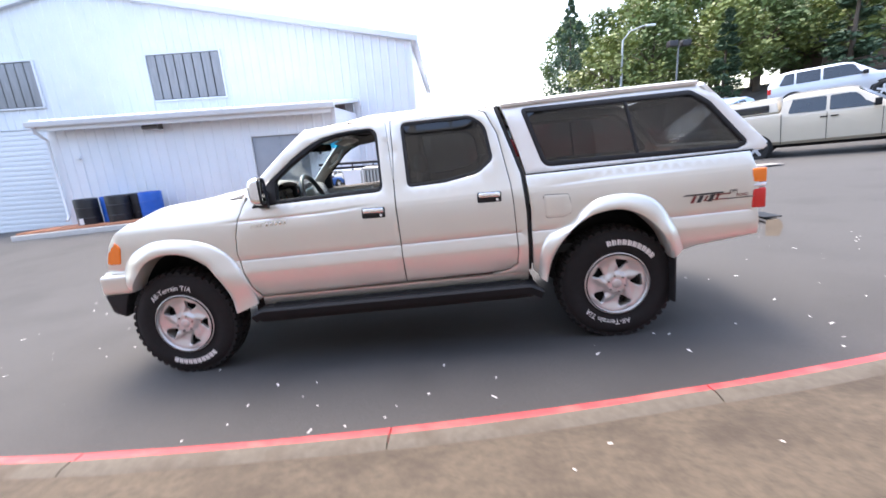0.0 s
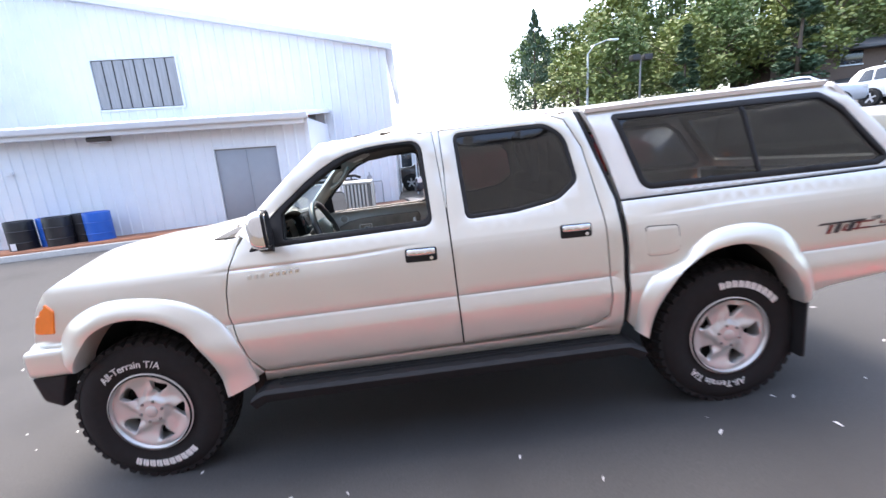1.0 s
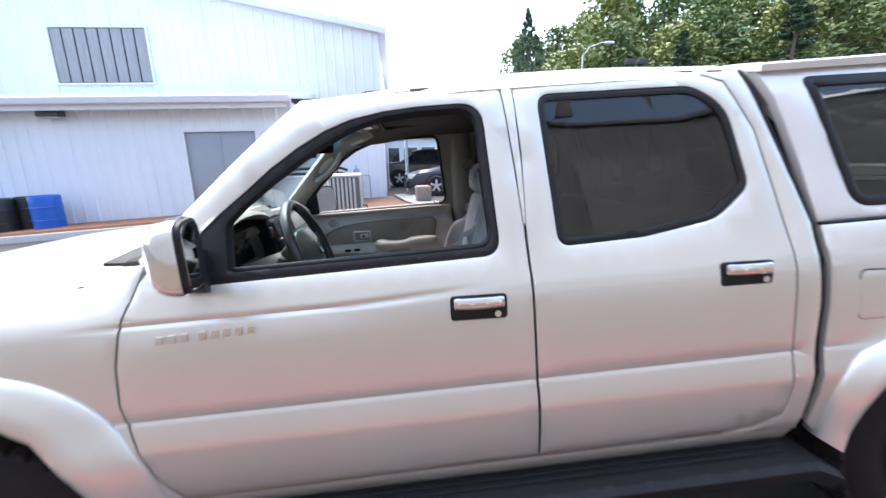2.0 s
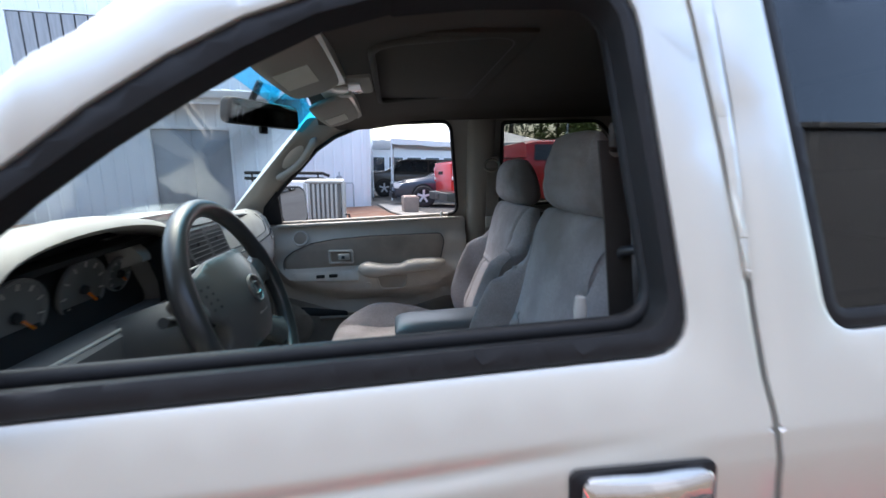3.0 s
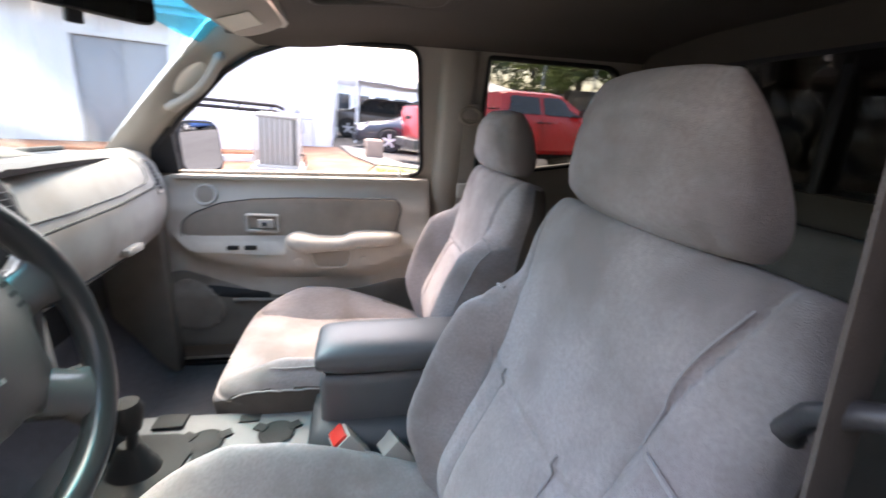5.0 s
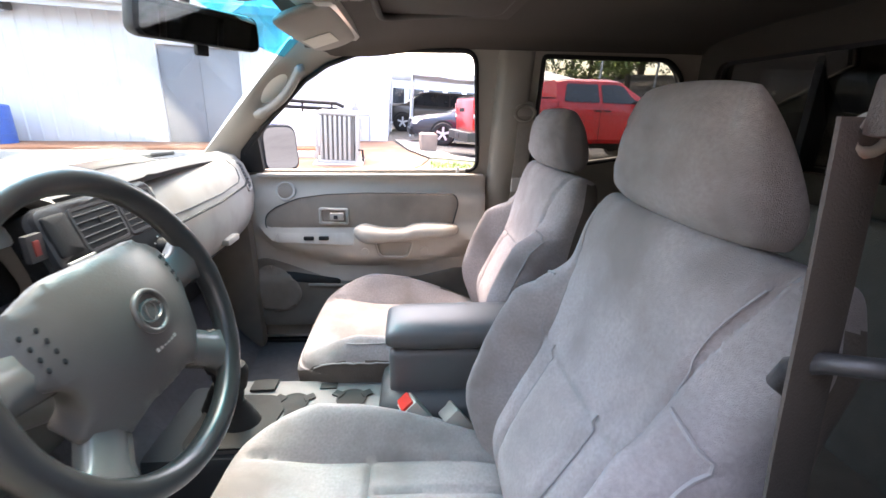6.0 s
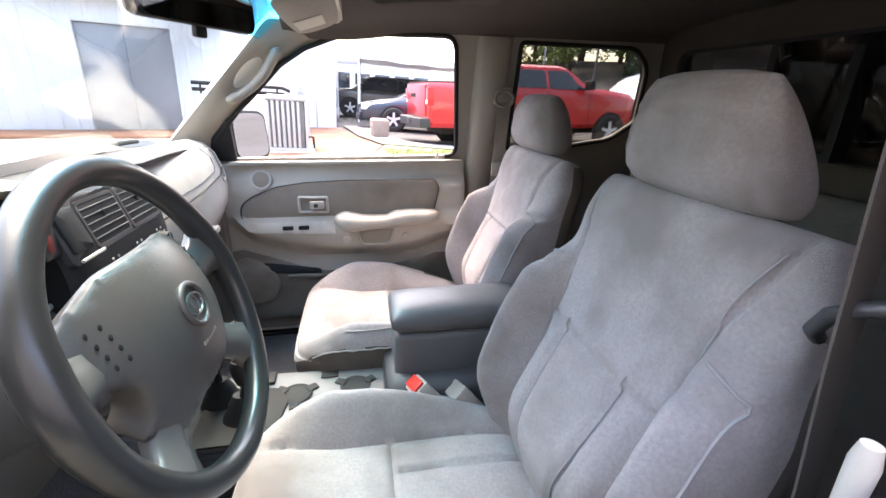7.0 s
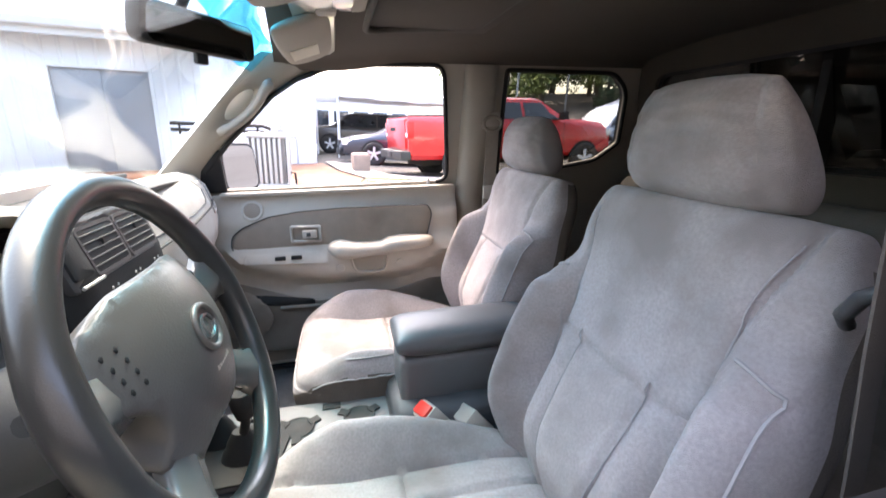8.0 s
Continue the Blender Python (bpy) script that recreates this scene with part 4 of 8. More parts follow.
def wheel_face():
    """The cast face: a dished disc with five swept openings and a ridge along each spoke."""
    def polar(r, a):
        return (r * math.sin(radians(a)), r * math.cos(radians(a)))
    def surf(u, v):
        r, a = math.hypot(u, v), math.degrees(math.atan2(u, v))
        d = 0.002 + 0.024 * smooth(0.062, 0.088, r) - 0.018 * smooth(0.13, 0.20, r)
        for k in range(5):
            ridge = 72 * k + 2 + 330 * (r - 0.07)
            off = (a - ridge + 180) % 360 - 180
            d -= 0.016 * smooth(0.06, 0.09, r) * smooth(0.205, 0.16, r) * smooth(-24, -3, off) * smooth(16, 3, off)
        return (u, d, v)
    disc = [polar(0.205, -k * 7.5) for k in range(48)]
    holes = [rpoly([(*polar(0.092, 72 * k + 36), 0.012), (*polar(0.183, 72 * k + 14), 0.020), (*polar(0.180, 72 * k + 53), 0.024)], 5) for k in range(5)]
    return sheet("wheel_face", disc, surf, 0.022, ALLOY, holes, 0.011, 0.003, 0.006, 50)


def ring_text(text, size, radius, turn, material):
    me = lettering(text, size, material, 0.0015)
    for v in me.vertices:
        a, r = v.co.x / radius, radius + v.co.y
        a = a + radians(turn)
        d = v.co.z
        v.co = (r * math.sin(a), -0.0135 - d, r * math.cos(a))
    return me


def ring_bars(radius, a0, a1, n, size, material):
    verts, faces = [], []
    for k in range(n):
        for j in range(2):
            c = radians(a0 + (a1 - a0) * (k + 0.25 + 0.45 * j) / n)
            w = radians((a1 - a0) / n * (0.14 if j else 0.2))
            i = len(verts)
            for a, r in ((c - w, radius - size / 2), (c + w, radius - size / 2), (c + w, radius + size / 2 * (0.6 if j else 1)), (c - w, radius + size / 2)):
                for d in (-0.012, -0.0155):
                    verts.append((r * math.sin(a), d, r * math.cos(a)))
            faces += [(i + 1, i + 3, i + 5, i + 7), (i, i + 2, i + 3, i + 1), (i + 2, i + 4, i + 5, i + 3), (i + 4, i + 6, i + 7, i + 5), (i + 6, i, i + 1, i + 7)]
    return as_mesh("bars", verts, faces, material)


face_mesh = wheel_face()
tread_mesh = tread_band(0.388)
nut_mesh = lathe("lug_nut", [(0.001, -0.006), (0.007, -0.005), (0.009, 0.0), (0.010, 0.02), (0.001, 0.02)], mat("dark_nut_steel", (0.30, 0.29, 0.28), 0.35, 0.8), 6)
letters_mesh = ring_text("All-Terrain T/A", 0.052, 0.272, 0, WHITE_LETTER)
bars_mesh = ring_bars(0.293, 150, 218, 10, 0.036, WHITE_LETTER)
wheel(-1.548, -1, -10)
wheel(1.548, -1, 197)
wheel(-1.548, 1, 40)
wheel(1.548, 1, 0)
for x in (-1.548, 1.548):
    part("axle", tube("axle", [(x, -0.6, 0.385), (x, 0.6, 0.385)], 0.05, DARK, 10), truck)


# door mirrors
def door_mirror(s):
    """Built facing back at its own origin, then turned towards the driver."""
    m = Matrix.Translation((-0.742 if s < 0 else -0.780, s * 0.935, 1.276 if s < 0 else 1.256)) @ pose(0, 0, 0, 0, 0 if s < 0 else -2.2, -s * (10 if s < 0 else 31))
    wide, high = (1.0, 1.0) if s < 0 else (1.24, 1.10)
    rings = []
    for x, w, h in ((-0.060, 0.030, 0.040), (-0.055, 0.050, 0.062), (-0.042, 0.064, 0.078), (-0.018, 0.074, 0.087), (0.004, 0.078, 0.090), (0.016, 0.077, 0.089)):
        rings.append([(x * wide, s * u * wide, v * high) for u, v in rpoly([(-w, -h, 0.04), (w, -h, 0.035), (w * 0.95, h * 0.92, 0.045), (-w, h, 0.05)], 5)])
    sh = part("mirror_shell", loft("mirror_shell", rings, CHROME, angle=50), truck, "chrome door mirror shell", m)
    rim = [(u * wide, v * high) for u, v in rpoly([(-0.074, -0.085, 0.04), (0.074, -0.085, 0.035), (0.070, 0.078, 0.04), (-0.074, 0.085, 0.05)], 5)]
    part("mirror_bezel", slab("mirror_bezel", [(s * u, v) for u, v in rim], 0.0165 * wide, 0.028, BLACK_TRIM, "x", 0.003), sh)
    part("mirror_glass", slab("mirror_glass", [(s * u * 0.90, v * 0.90) for u, v in rim], 0.029, 0.031, MIRROR, "x", 0), sh, "mirror glass")
    part("mirror_foot", loft("mirror_foot", [[(x + dx, s * y, z + dz) for dx, dz in (((-0.035, -0.05), (0.03, -0.055), (0.03, 0.06), (-0.02, 0.06)) if s < 0 else ((-0.03, -0.03), (0.015, -0.035), (0.015, 0.03), (-0.02, 0.03)))] for x, y, z in ((-0.775 - 0.05 * (s > 0), 0.80, 1.20), (-0.765 - 0.05 * (s > 0), 0.86, 1.215), (-0.755 - 0.05 * (s > 0), 0.885, 1.235))], BLACK_TRIM), truck, "black mirror foot")
    sail = rpoly([(-0.875, 1.16, 0.01), (-0.792, 1.17, 0.01), (-0.792, 1.235, 0.01), (-0.82, 1.215, 0.02)])
    skin("mirror_sail", sail, s, BLACK_TRIM, 0.02, (), 0.006, truck, step=0.05)


MIRROR = mat("mirror_silver", (0.50, 0.51, 0.52), 0.01, 1.0, 0)
door_mirror(-1)
door_mirror(1)


# writing and badges
def on_side(name, me, x, z, off=0.003, tilt=0.0, label=""):
    y = -(side_y(x, z) + off)
    return part(name, me, truck, label, Matrix.Translation((x, y, z)) @ pose(0, 0, 0, 90, -tilt, 0))


DECAL_RED = mat("decal_red", (0.16, 0.02, 0.018), 0.4)
DECAL_DARK = mat("decal_dark", (0.03, 0.025, 0.028), 0.4)
on_side("decal_text", lettering("OFF", 0.030, DECAL_DARK, 0.0006), 2.275, 0.944)
on_side("decal_text", lettering("ROAD", 0.026, DECAL_RED, 0.0006), 2.330, 0.918)
for x0, z0, l, h, col in ((2.085, 0.945, 0.115, 0.005, DECAL_DARK), (2.205, 0.934, 0.045, 0.004, DECAL_RED), (2.165, 0.903, 0.060, 0.004, DECAL_RED), (2.310, 0.900, 0.085, 0.003, DECAL_DARK)):
    on_side("decal_stripe", slab("decal_stripe", [(-l - 0.02, -h), (l, -h), (l + 0.012, h), (-l + 0.004, h)], 0.0, 0.0012, col, "z", 0), x0, z0)
for x0, w, h, col in ((2.020, 0.010, 0.022, DECAL_RED), (2.062, 0.013, 0.022, DECAL_DARK), (2.098, 0.007, 0.016, DECAL_RED), (2.132, 0.014, 0.022, DECAL_DARK), (2.170, 0.008, 0.018, DECAL_RED)):
    on_side("decal_shape", slab("decal_shape", [(-w - 0.010, -h), (w - 0.010, -h), (w + 0.012, h), (-w + 0.012, h)], 0.0, 0.001, col, "z", 0), x0, 0.916)
for k in range(8):
    x0 = -0.875 + k * 0.031 + (0.014 if k > 2 else 0)
    on_side("badge_shape", slab("badge_shape", [(-0.010, -0.011), (0.008, -0.011), (0.012, 0.011), (-0.006, 0.011)], 0.0, 0.004, CHROME if k > 2 else PAINT, "z", 0.001), x0, 1.045 + 0.001 * k)


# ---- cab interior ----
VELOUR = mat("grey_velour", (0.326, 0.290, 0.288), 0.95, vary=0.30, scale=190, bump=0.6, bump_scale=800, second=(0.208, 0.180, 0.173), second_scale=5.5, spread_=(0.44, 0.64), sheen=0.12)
# brown side cloth, its colour lowered further to hold the shade beside the console
VELOUR_SIDE = mat("worn_shaded_velour_side", (0.095, 0.077, 0.064), 0.95, vary=0.2, scale=18, bump=0.35, bump_scale=300, second=(0.068, 0.054, 0.044), second_scale=8, sheen=0.04)
# seat velour darkened: the dim rear of the cab is put into its colour
VELOUR_SHADED = mat("shaded_grey_velour", (0.085, 0.078, 0.072), 0.95, vary=0.2, scale=26, bump=0.35, bump_scale=320)
PIPING = mat("seam_piping", (0.27, 0.253, 0.253), 0.9, vary=0.1)
TRIM = mat("beige_grey_plastic", (0.395, 0.365, 0.322), 0.55, vary=0.07, scale=14, bump=0.15, bump_scale=500, second=(0.335, 0.305, 0.268), second_scale=5)
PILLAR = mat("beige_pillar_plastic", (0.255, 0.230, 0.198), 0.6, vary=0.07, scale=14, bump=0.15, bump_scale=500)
TRIM_LIGHT = mat("pale_grey_plastic", (0.36, 0.345, 0.315), 0.5, vary=0.06, scale=20, bump=0.1, bump_scale=400)
INSERT = mat("door_cloth_insert", (0.225, 0.195, 0.165), 0.95, vary=0.16, scale=22, bump=0.4, bump_scale=300, second=(0.165, 0.138, 0.113), second_scale=6, sheen=0.1)
# near-black lining: shade of roof, rear wall and driver's side is in its colour
LINER_SHADED = mat("shaded_lining_cloth", (0.055, 0.045, 0.037), 0.95, vary=0.08, scale=10, bump=0.2, bump_scale=300)
DASH_DARK = mat("charcoal_plastic", (0.014, 0.015, 0.016), 0.65, spec=0.25, vary=0.1, scale=30, bump=0.15, bump_scale=400)
VENT_GREY = mat("vent_bezel_grey", (0.032, 0.033, 0.035), 0.42, vary=0.1, scale=30, bump=0.1, bump_scale=400)
# TRIM's plastic with dusty mottling, darkened to offset strong light through the windscreen
DASH_TRIM = mat("dimmed_dusty_dash_plastic", (0.300, 0.280, 0.250), 0.6, vary=0.1, scale=14, bump=0.15, bump_scale=500, second=(0.235, 0.215, 0.188), second_scale=9)
CONSOLE = mat("dark_grey_console", (0.040, 0.043, 0.047), 0.5, spec=0.35, vary=0.10, scale=25, bump=0.15, bump_scale=500)
PLATE = mat("grey_console_plate", (0.105, 0.108, 0.112), 0.5, vary=0.08, scale=25, bump=0.15, bump_scale=500)
LID = mat("padded_grey_vinyl", (0.088, 0.092, 0.097), 0.42, vary=0.06, scale=30, bump=0.12, bump_scale=500)
WHEEL_SKIN = mat("dark_grey_leather", (0.029, 0.0285, 0.028), 0.28, spec=0.5, vary=0.14, scale=30, bump=0.06, bump_scale=500)
WHEEL_SPOKE = mat("satin_grey_spoke", (0.11, 0.104, 0.097), 0.24, vary=0.06, scale=30, bump=0.05, bump_scale=400)
WHEEL_PAD = mat("wheel_pad_vinyl", (0.080, 0.073, 0.067), 0.36, vary=0.10, scale=30, bump=0.14, bump_scale=420)
CARPET = mat("grey_carpet", (0.062, 0.066, 0.073), 0.95, vary=0.3, scale=60, bump=0.8, bump_scale=300)
BELT = mat("belt_webbing", (0.058, 0.049, 0.042), 0.8, vary=0.14, scale=60, bump=0.3, bump_scale=500)
BELT_PALE = mat("beige_belt_webbing", (0.19, 0.165, 0.135), 0.8, vary=0.14, scale=60, bump=0.3, bump_scale=500)
RED_PLASTIC = mat("red_button", (0.62, 0.03, 0.02), 0.4, vary=0.05)
PAPER = mat("label_paper", (0.60, 0.57, 0.49), 0.7, vary=0.08, scale=30)


def cushion(name, spine, front, half, thick, bulge, material, nv=26, na=44, power=4.5, ends=7.0, groove=None):
    """A stuffed pad: spine(v) its middle, front(v) the way it faces, half(v) and thick(v) its size, bulge(u, v) its stuffing, groove(y, p) its seams."""
    def point(u, w, v):
        e = max(0.0, 1 - abs(2 * v - 1) ** ends) ** (1 / ends)
        y = half(v) * u * (0.80 + 0.20 * e) * min(1, e * 1.6)
        d = thick(v) / 2 * w * (0.25 + 0.75 * e) * e + (bulge(u, v) * e * max(0.0, w) if w > 0 else 0)
        p = Vector(spine(v)) + Vector(front(v)).normalized() * d + Vector((0, 1, 0)) * y
        if groove and w > 0.05:
            p -= Vector(front(v)).normalized() * groove(y, p)
        return p
    def edge(u):
        return max(0.0, 1 - abs(u) ** power) ** (1 / power)
    n = na // 2
    section = [(math.cos(math.pi * k / n), 1) for k in range(n)] + [(-math.cos(math.pi * k / (n // 2)), -1) for k in range(n // 2)]
    vs = [0.5 - 0.5 * math.cos(math.pi * (0.004 + 0.992 * k / (nv - 1))) for k in range(nv)]
    rings = [[point(u, w * edge(u), v) for u, w in section] for v in vs]
    me = loft(name, rings, material, angle=70)
    def surface(u, v, lift=0.001):
        u = max(-1.0, min(1.0, u))
        return point(u, edge(u), v) + Vector(front(v)).normalized() * lift
    return me, surface


def dent(d, width):
    return math.exp(-(d / width) ** 2)


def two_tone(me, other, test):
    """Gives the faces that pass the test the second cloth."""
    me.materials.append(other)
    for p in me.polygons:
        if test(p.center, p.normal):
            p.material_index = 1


def front_seat(name, dx, yc, s, label, dz=0.0):
    """A bucket seat; s is the side of the outer bolster."""
    def b_spine(v):
        z = 0.66 + (0.615 + dz) * v
        return (0.155 - (1.275 - z) * 0.36 + dx + 0.03 * math.sin(3.0 * v) + 0.07 * smooth(0.84, 0.64, z), yc, z)
    def b_half(v):
        lens = math.sin(math.pi * min(1, 0.06 + 0.80 * v / 0.74))
        return 0.238 - 0.022 * smooth(0.86, 1.0, v) + smooth(0.80, 0.62, v) * (0.002 + 0.022 * lens)
    def b_bulge(u, v):
        lens = max(0.0, math.sin(math.pi * min(1, 0.04 + 0.78 * v / 0.74)))
        wing = smooth(0.60, 0.84, abs(u)) * smooth(0.80, 0.62, v) * (0.026 + 0.086 * lens)
        lumbar = 0.030 * smooth(0.62, 0.45, abs(u)) * math.sin(math.pi * min(1, v / 0.62)) if v < 0.62 else 0.0
        return wing + lumbar + 0.018 * smooth(0.3, 0.8, v) * (1 - u * u)
    def b_groove(y, p):
        a, z = abs(y), p.z
        g = dent(z - 1.105 + 0.05 * max(0, a - 0.2), 0.006) * smooth(0.180, 0.195, a)
        if z < 1.026:
            pull = 1 - 0.22 * smooth(0.98, 0.70, z)
            g = max(g, dent(a - 0.086 * pull, 0.0065), dent(a - 0.167 * pull, 0.0065), dent(z - 1.02, 0.006) * smooth(0.175, 0.165, a))
        else:
            g = max(g, dent(a - 0.160 - 0.028 * smooth(1.14, 1.265, z), 0.0055))
        worn = 0.0012 * noise.noise(Vector((p.x * 40, p.y * 40, p.z * 40)))
        return 0.0105 * g + worn
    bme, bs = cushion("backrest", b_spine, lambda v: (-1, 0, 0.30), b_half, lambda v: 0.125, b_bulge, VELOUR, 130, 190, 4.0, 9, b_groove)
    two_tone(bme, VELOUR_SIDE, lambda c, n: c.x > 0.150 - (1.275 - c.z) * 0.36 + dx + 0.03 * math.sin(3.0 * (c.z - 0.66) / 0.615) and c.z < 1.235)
    def c_spine(v):
        return (-0.60 + 0.60 * v + dx * 0.6, yc, 0.655 + 0.035 * smooth(0.35, 0.0, v) - 0.01 * v)
    c_half = lambda v: 0.268 + 0.01 * v - 0.03 * smooth(0.2, 0.0, v)
    c_bulge = lambda u, v: 0.125 * smooth(0.56, 0.88, abs(u)) * smooth(-0.02, 0.30, v) * smooth(1.05, 0.34, v) + 0.010 * (1 - u * u)
    x_front = -0.60 + dx * 0.6
    def c_groove(y, p):
        a, x = abs(y), p.x - x_front
        g = dent(a - 0.163, 0.0065) * smooth(0.03, 0.06, x)
        g = max(g, dent(x - 0.288, 0.006) * smooth(0.17, 0.16, a))
        if x > 0.288:
            g = max(g, dent(a - 0.082, 0.006))
        if x < 0.10:
            g = max(g, dent(p.z - 0.735, 0.005), dent(p.z - 0.690, 0.005))
        return 0.0105 * g + 0.0012 * noise.noise(Vector((p.x * 40, p.y * 40, p.z * 40)))
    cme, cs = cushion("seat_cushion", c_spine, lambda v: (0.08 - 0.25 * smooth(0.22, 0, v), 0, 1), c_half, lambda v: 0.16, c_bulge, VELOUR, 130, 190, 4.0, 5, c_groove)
    # below this height the side cloth begins, brown with shade in its colour
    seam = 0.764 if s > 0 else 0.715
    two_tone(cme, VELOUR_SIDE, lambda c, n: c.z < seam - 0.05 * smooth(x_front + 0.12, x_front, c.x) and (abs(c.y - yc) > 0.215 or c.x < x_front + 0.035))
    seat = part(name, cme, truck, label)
    back = part("backrest", bme, seat)
    # two welts along the cushion's inner side
    for rise in (0.0, 0.046):
        welt = []
        for k in range(31):
            v = 0.10 + 0.62 * k / 30
            level = seam + rise - 0.05 * smooth(0.20, 0.0, v)
            u = next((w for w in np.linspace(0.80, 1.0, 81) if cs(-s * w, v).z <= level), 1.0)
            if 0.805 < u < 0.999:
                welt.append(cs(-s * u, v, 0.0) + Vector((0, -s * 0.002, 0)))
        if len(welt) > 3:
            part("piping", tube("piping", welt, 0.0024, PIPING, 6), seat)
    # piping along the bolsters' ends and outer edges
    for sg in (-1, 1):
        part("piping", tube("piping", [bs(sg * 0.962, 0.10 + 0.60 * k / 40, 0.001) for k in range(41)] + [bs(sg * (0.962 - 0.20 * k / 8), 0.700 + 0.024 * math.sin(k / 8 * 1.57), 0.002) for k in range(1, 9)], 0.0026, PIPING, 6), back)
    for c in (-0.167, -0.086, 0.086, 0.167):
        line = []
        for k in range(25):
            z = 0.74 + 0.278 * k / 24
            v = (z - 0.66) / 0.615
            line.append(bs(c * (1 - 0.22 * smooth(0.98, 0.70, z)) / b_half(v), v, 0.0035))
        part("piping", tube("piping", line, 0.0016, PIPING, 6), back)
    for c in (-1, 1):
        line = [bs(c * (0.160 + 0.028 * smooth(1.14, 1.265, z)) / b_half((z - 0.66) / 0.615), (z - 0.66) / 0.615, 0.003) for z in np.linspace(1.03, 1.245, 17)]
        part("piping", tube("piping", line, 0.0015, PIPING, 6), back)
    hx, hz = 0.135 + dx, 1.385
    h_groove = lambda y, p: (0.0045 + 0.003 * noise.noise(p * 60)) * dent(abs(y) - 0.105 + 0.25 * (p.z - 1.37), 0.008) + 0.0022 * noise.noise(Vector((p.x * 26, p.y * 26, p.z * 85))) + 0.0012 * noise.noise(p * 60)
    h_half = lambda v: (0.146 if s < 0 else 0.139) - (0.040 if s < 0 else 0.022) * v * v
    hme, _ = cushion("headrest", lambda v: (0.066 + 0.018 * v + (0.145 - (0.105 if s < 0 else 0.062) * v) / 2 + dx, yc - (0.017 if s < 0 else 0.0), 1.278 + dz + 0.172 * v), lambda v: (-1, 0, 0.10), h_half, lambda v: 0.150 - (0.112 if s < 0 else 0.065) * v, lambda u, v: 0.016 * (1 - u * u), VELOUR, 70, 120, 3.2, 3.0, h_groove)
    head = part("headrest", hme, seat)
    for sy in (-0.083, 0.083):
        part("post", tube("post", [(hx + 0.005, yc + sy, 1.235), (hx, yc + sy, 1.31)], 0.0065, CHROME, 10), head)
        part("post_guide", lathe("post_guide", [(0.001, 0.0), (0.016, 0.0), (0.014, 0.012), (0.001, 0.012)], DASH_DARK, 16, "z"), back, m=pose(hx + 0.005, yc + sy, 1.262))
    # seat base and side shield
    part("seat_base", box("seat_base", (-0.46 + dx, yc - 0.21, 0.43), (0.02 + dx, yc + 0.21, 0.60), DASH_DARK, 0.03), seat)
    part("side_shield", slab("side_shield", rpoly([(-0.40 + dx, 0.58, 0.03), (-0.05 + dx, 0.56, 0.03), (0.02 + dx, 0.68, 0.05), (-0.12 + dx, 0.70, 0.04)]), yc + s * 0.265, yc + s * 0.28, TRIM, bevel=0.004), seat)
    return seat


front_seat("driver_seat", 0.0, -0.343, -1, "grey velour driver's bucket seat with separate headrest")
front_seat("passenger_seat", 0.075, 0.395, 1, "grey velour passenger's bucket seat with separate headrest", -0.028)

# rear bench and back wall; the bench's velour is darkened for the rear's shade
bench, _ = cushion("rear_bench", lambda v: (0.30 + 0.42 * v, 0, 0.66), lambda v: (0, 0, 1), lambda v: 0.66, lambda v: 0.16, lambda u, v: 0.02 * math.cos(u * 6) ** 2, VELOUR_SHADED, 20, 60, 6)
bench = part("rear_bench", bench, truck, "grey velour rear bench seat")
bb, _ = cushion("backrest", lambda v: (0.70 + 0.08 * v, 0, 0.70 + 0.50 * v), lambda v: (-1, 0, 0.15), lambda v: 0.66, lambda v: 0.12, lambda u, v: 0.02 * math.cos(u * 6) ** 2, VELOUR_SHADED, 20, 60, 6)
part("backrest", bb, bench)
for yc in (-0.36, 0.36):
    hm, _ = cushion("headrest", lambda v: (0.77, yc, 1.21 + 0.14 * v), lambda v: (-1, 0, 0), lambda v: 0.125, lambda v: 0.09, lambda u, v: 0.01, VELOUR_SHADED, 16, 36, 4, 4)
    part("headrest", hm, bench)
wall_out = rpoly([(-0.74, 0.46, 0.02), (0.74, 0.46, 0.02), (0.80, 1.15, 0.05), (0.66, 1.66, 0.06), (-0.66, 1.66, 0.06), (-0.80, 1.15, 0.05)])
glass_hole = rpoly([(-0.62, 1.27, 0.05), (0.62, 1.27, 0.05), (0.56, 1.575, 0.07), (-0.56, 1.575, 0.07)])
wall_at = lambda u, v: (0.915 - 0.13 * smooth(1.15, 1.66, v), u, v)
rear_wall = part("rear_cab_wall", sheet("rear_cab_wall", wall_out, wall_at, 0.03, LINER_SHADED, [glass_hole], step=0.1), truck)
part("slider_frame", sheet("slider_frame", inset_ring(glass_hole, -0.03).tolist(), lambda u, v: Vector(wall_at(u, v)) + Vector((-0.006, 0, 0)), 0.012, BLACK_TRIM, [inset_ring(glass_hole, 0.012).tolist()], step=0.08), rear_wall)
part("rear_pane", sheet("rear_pane", glass_hole, wall_at, 0.004, glass("rear_tinted_glass", (0.16, 0.16, 0.15)), step=0.15, roll=0, lip=0), rear_wall, "tinted sliding rear window")
for y in (-0.22, 0.0, 0.22):
    part("slider_bar", box("slider_bar", (0.80, y - 0.012, 1.27), (0.855, y + 0.012, 1.575), BLACK_TRIM, 0.004), rear_wall)

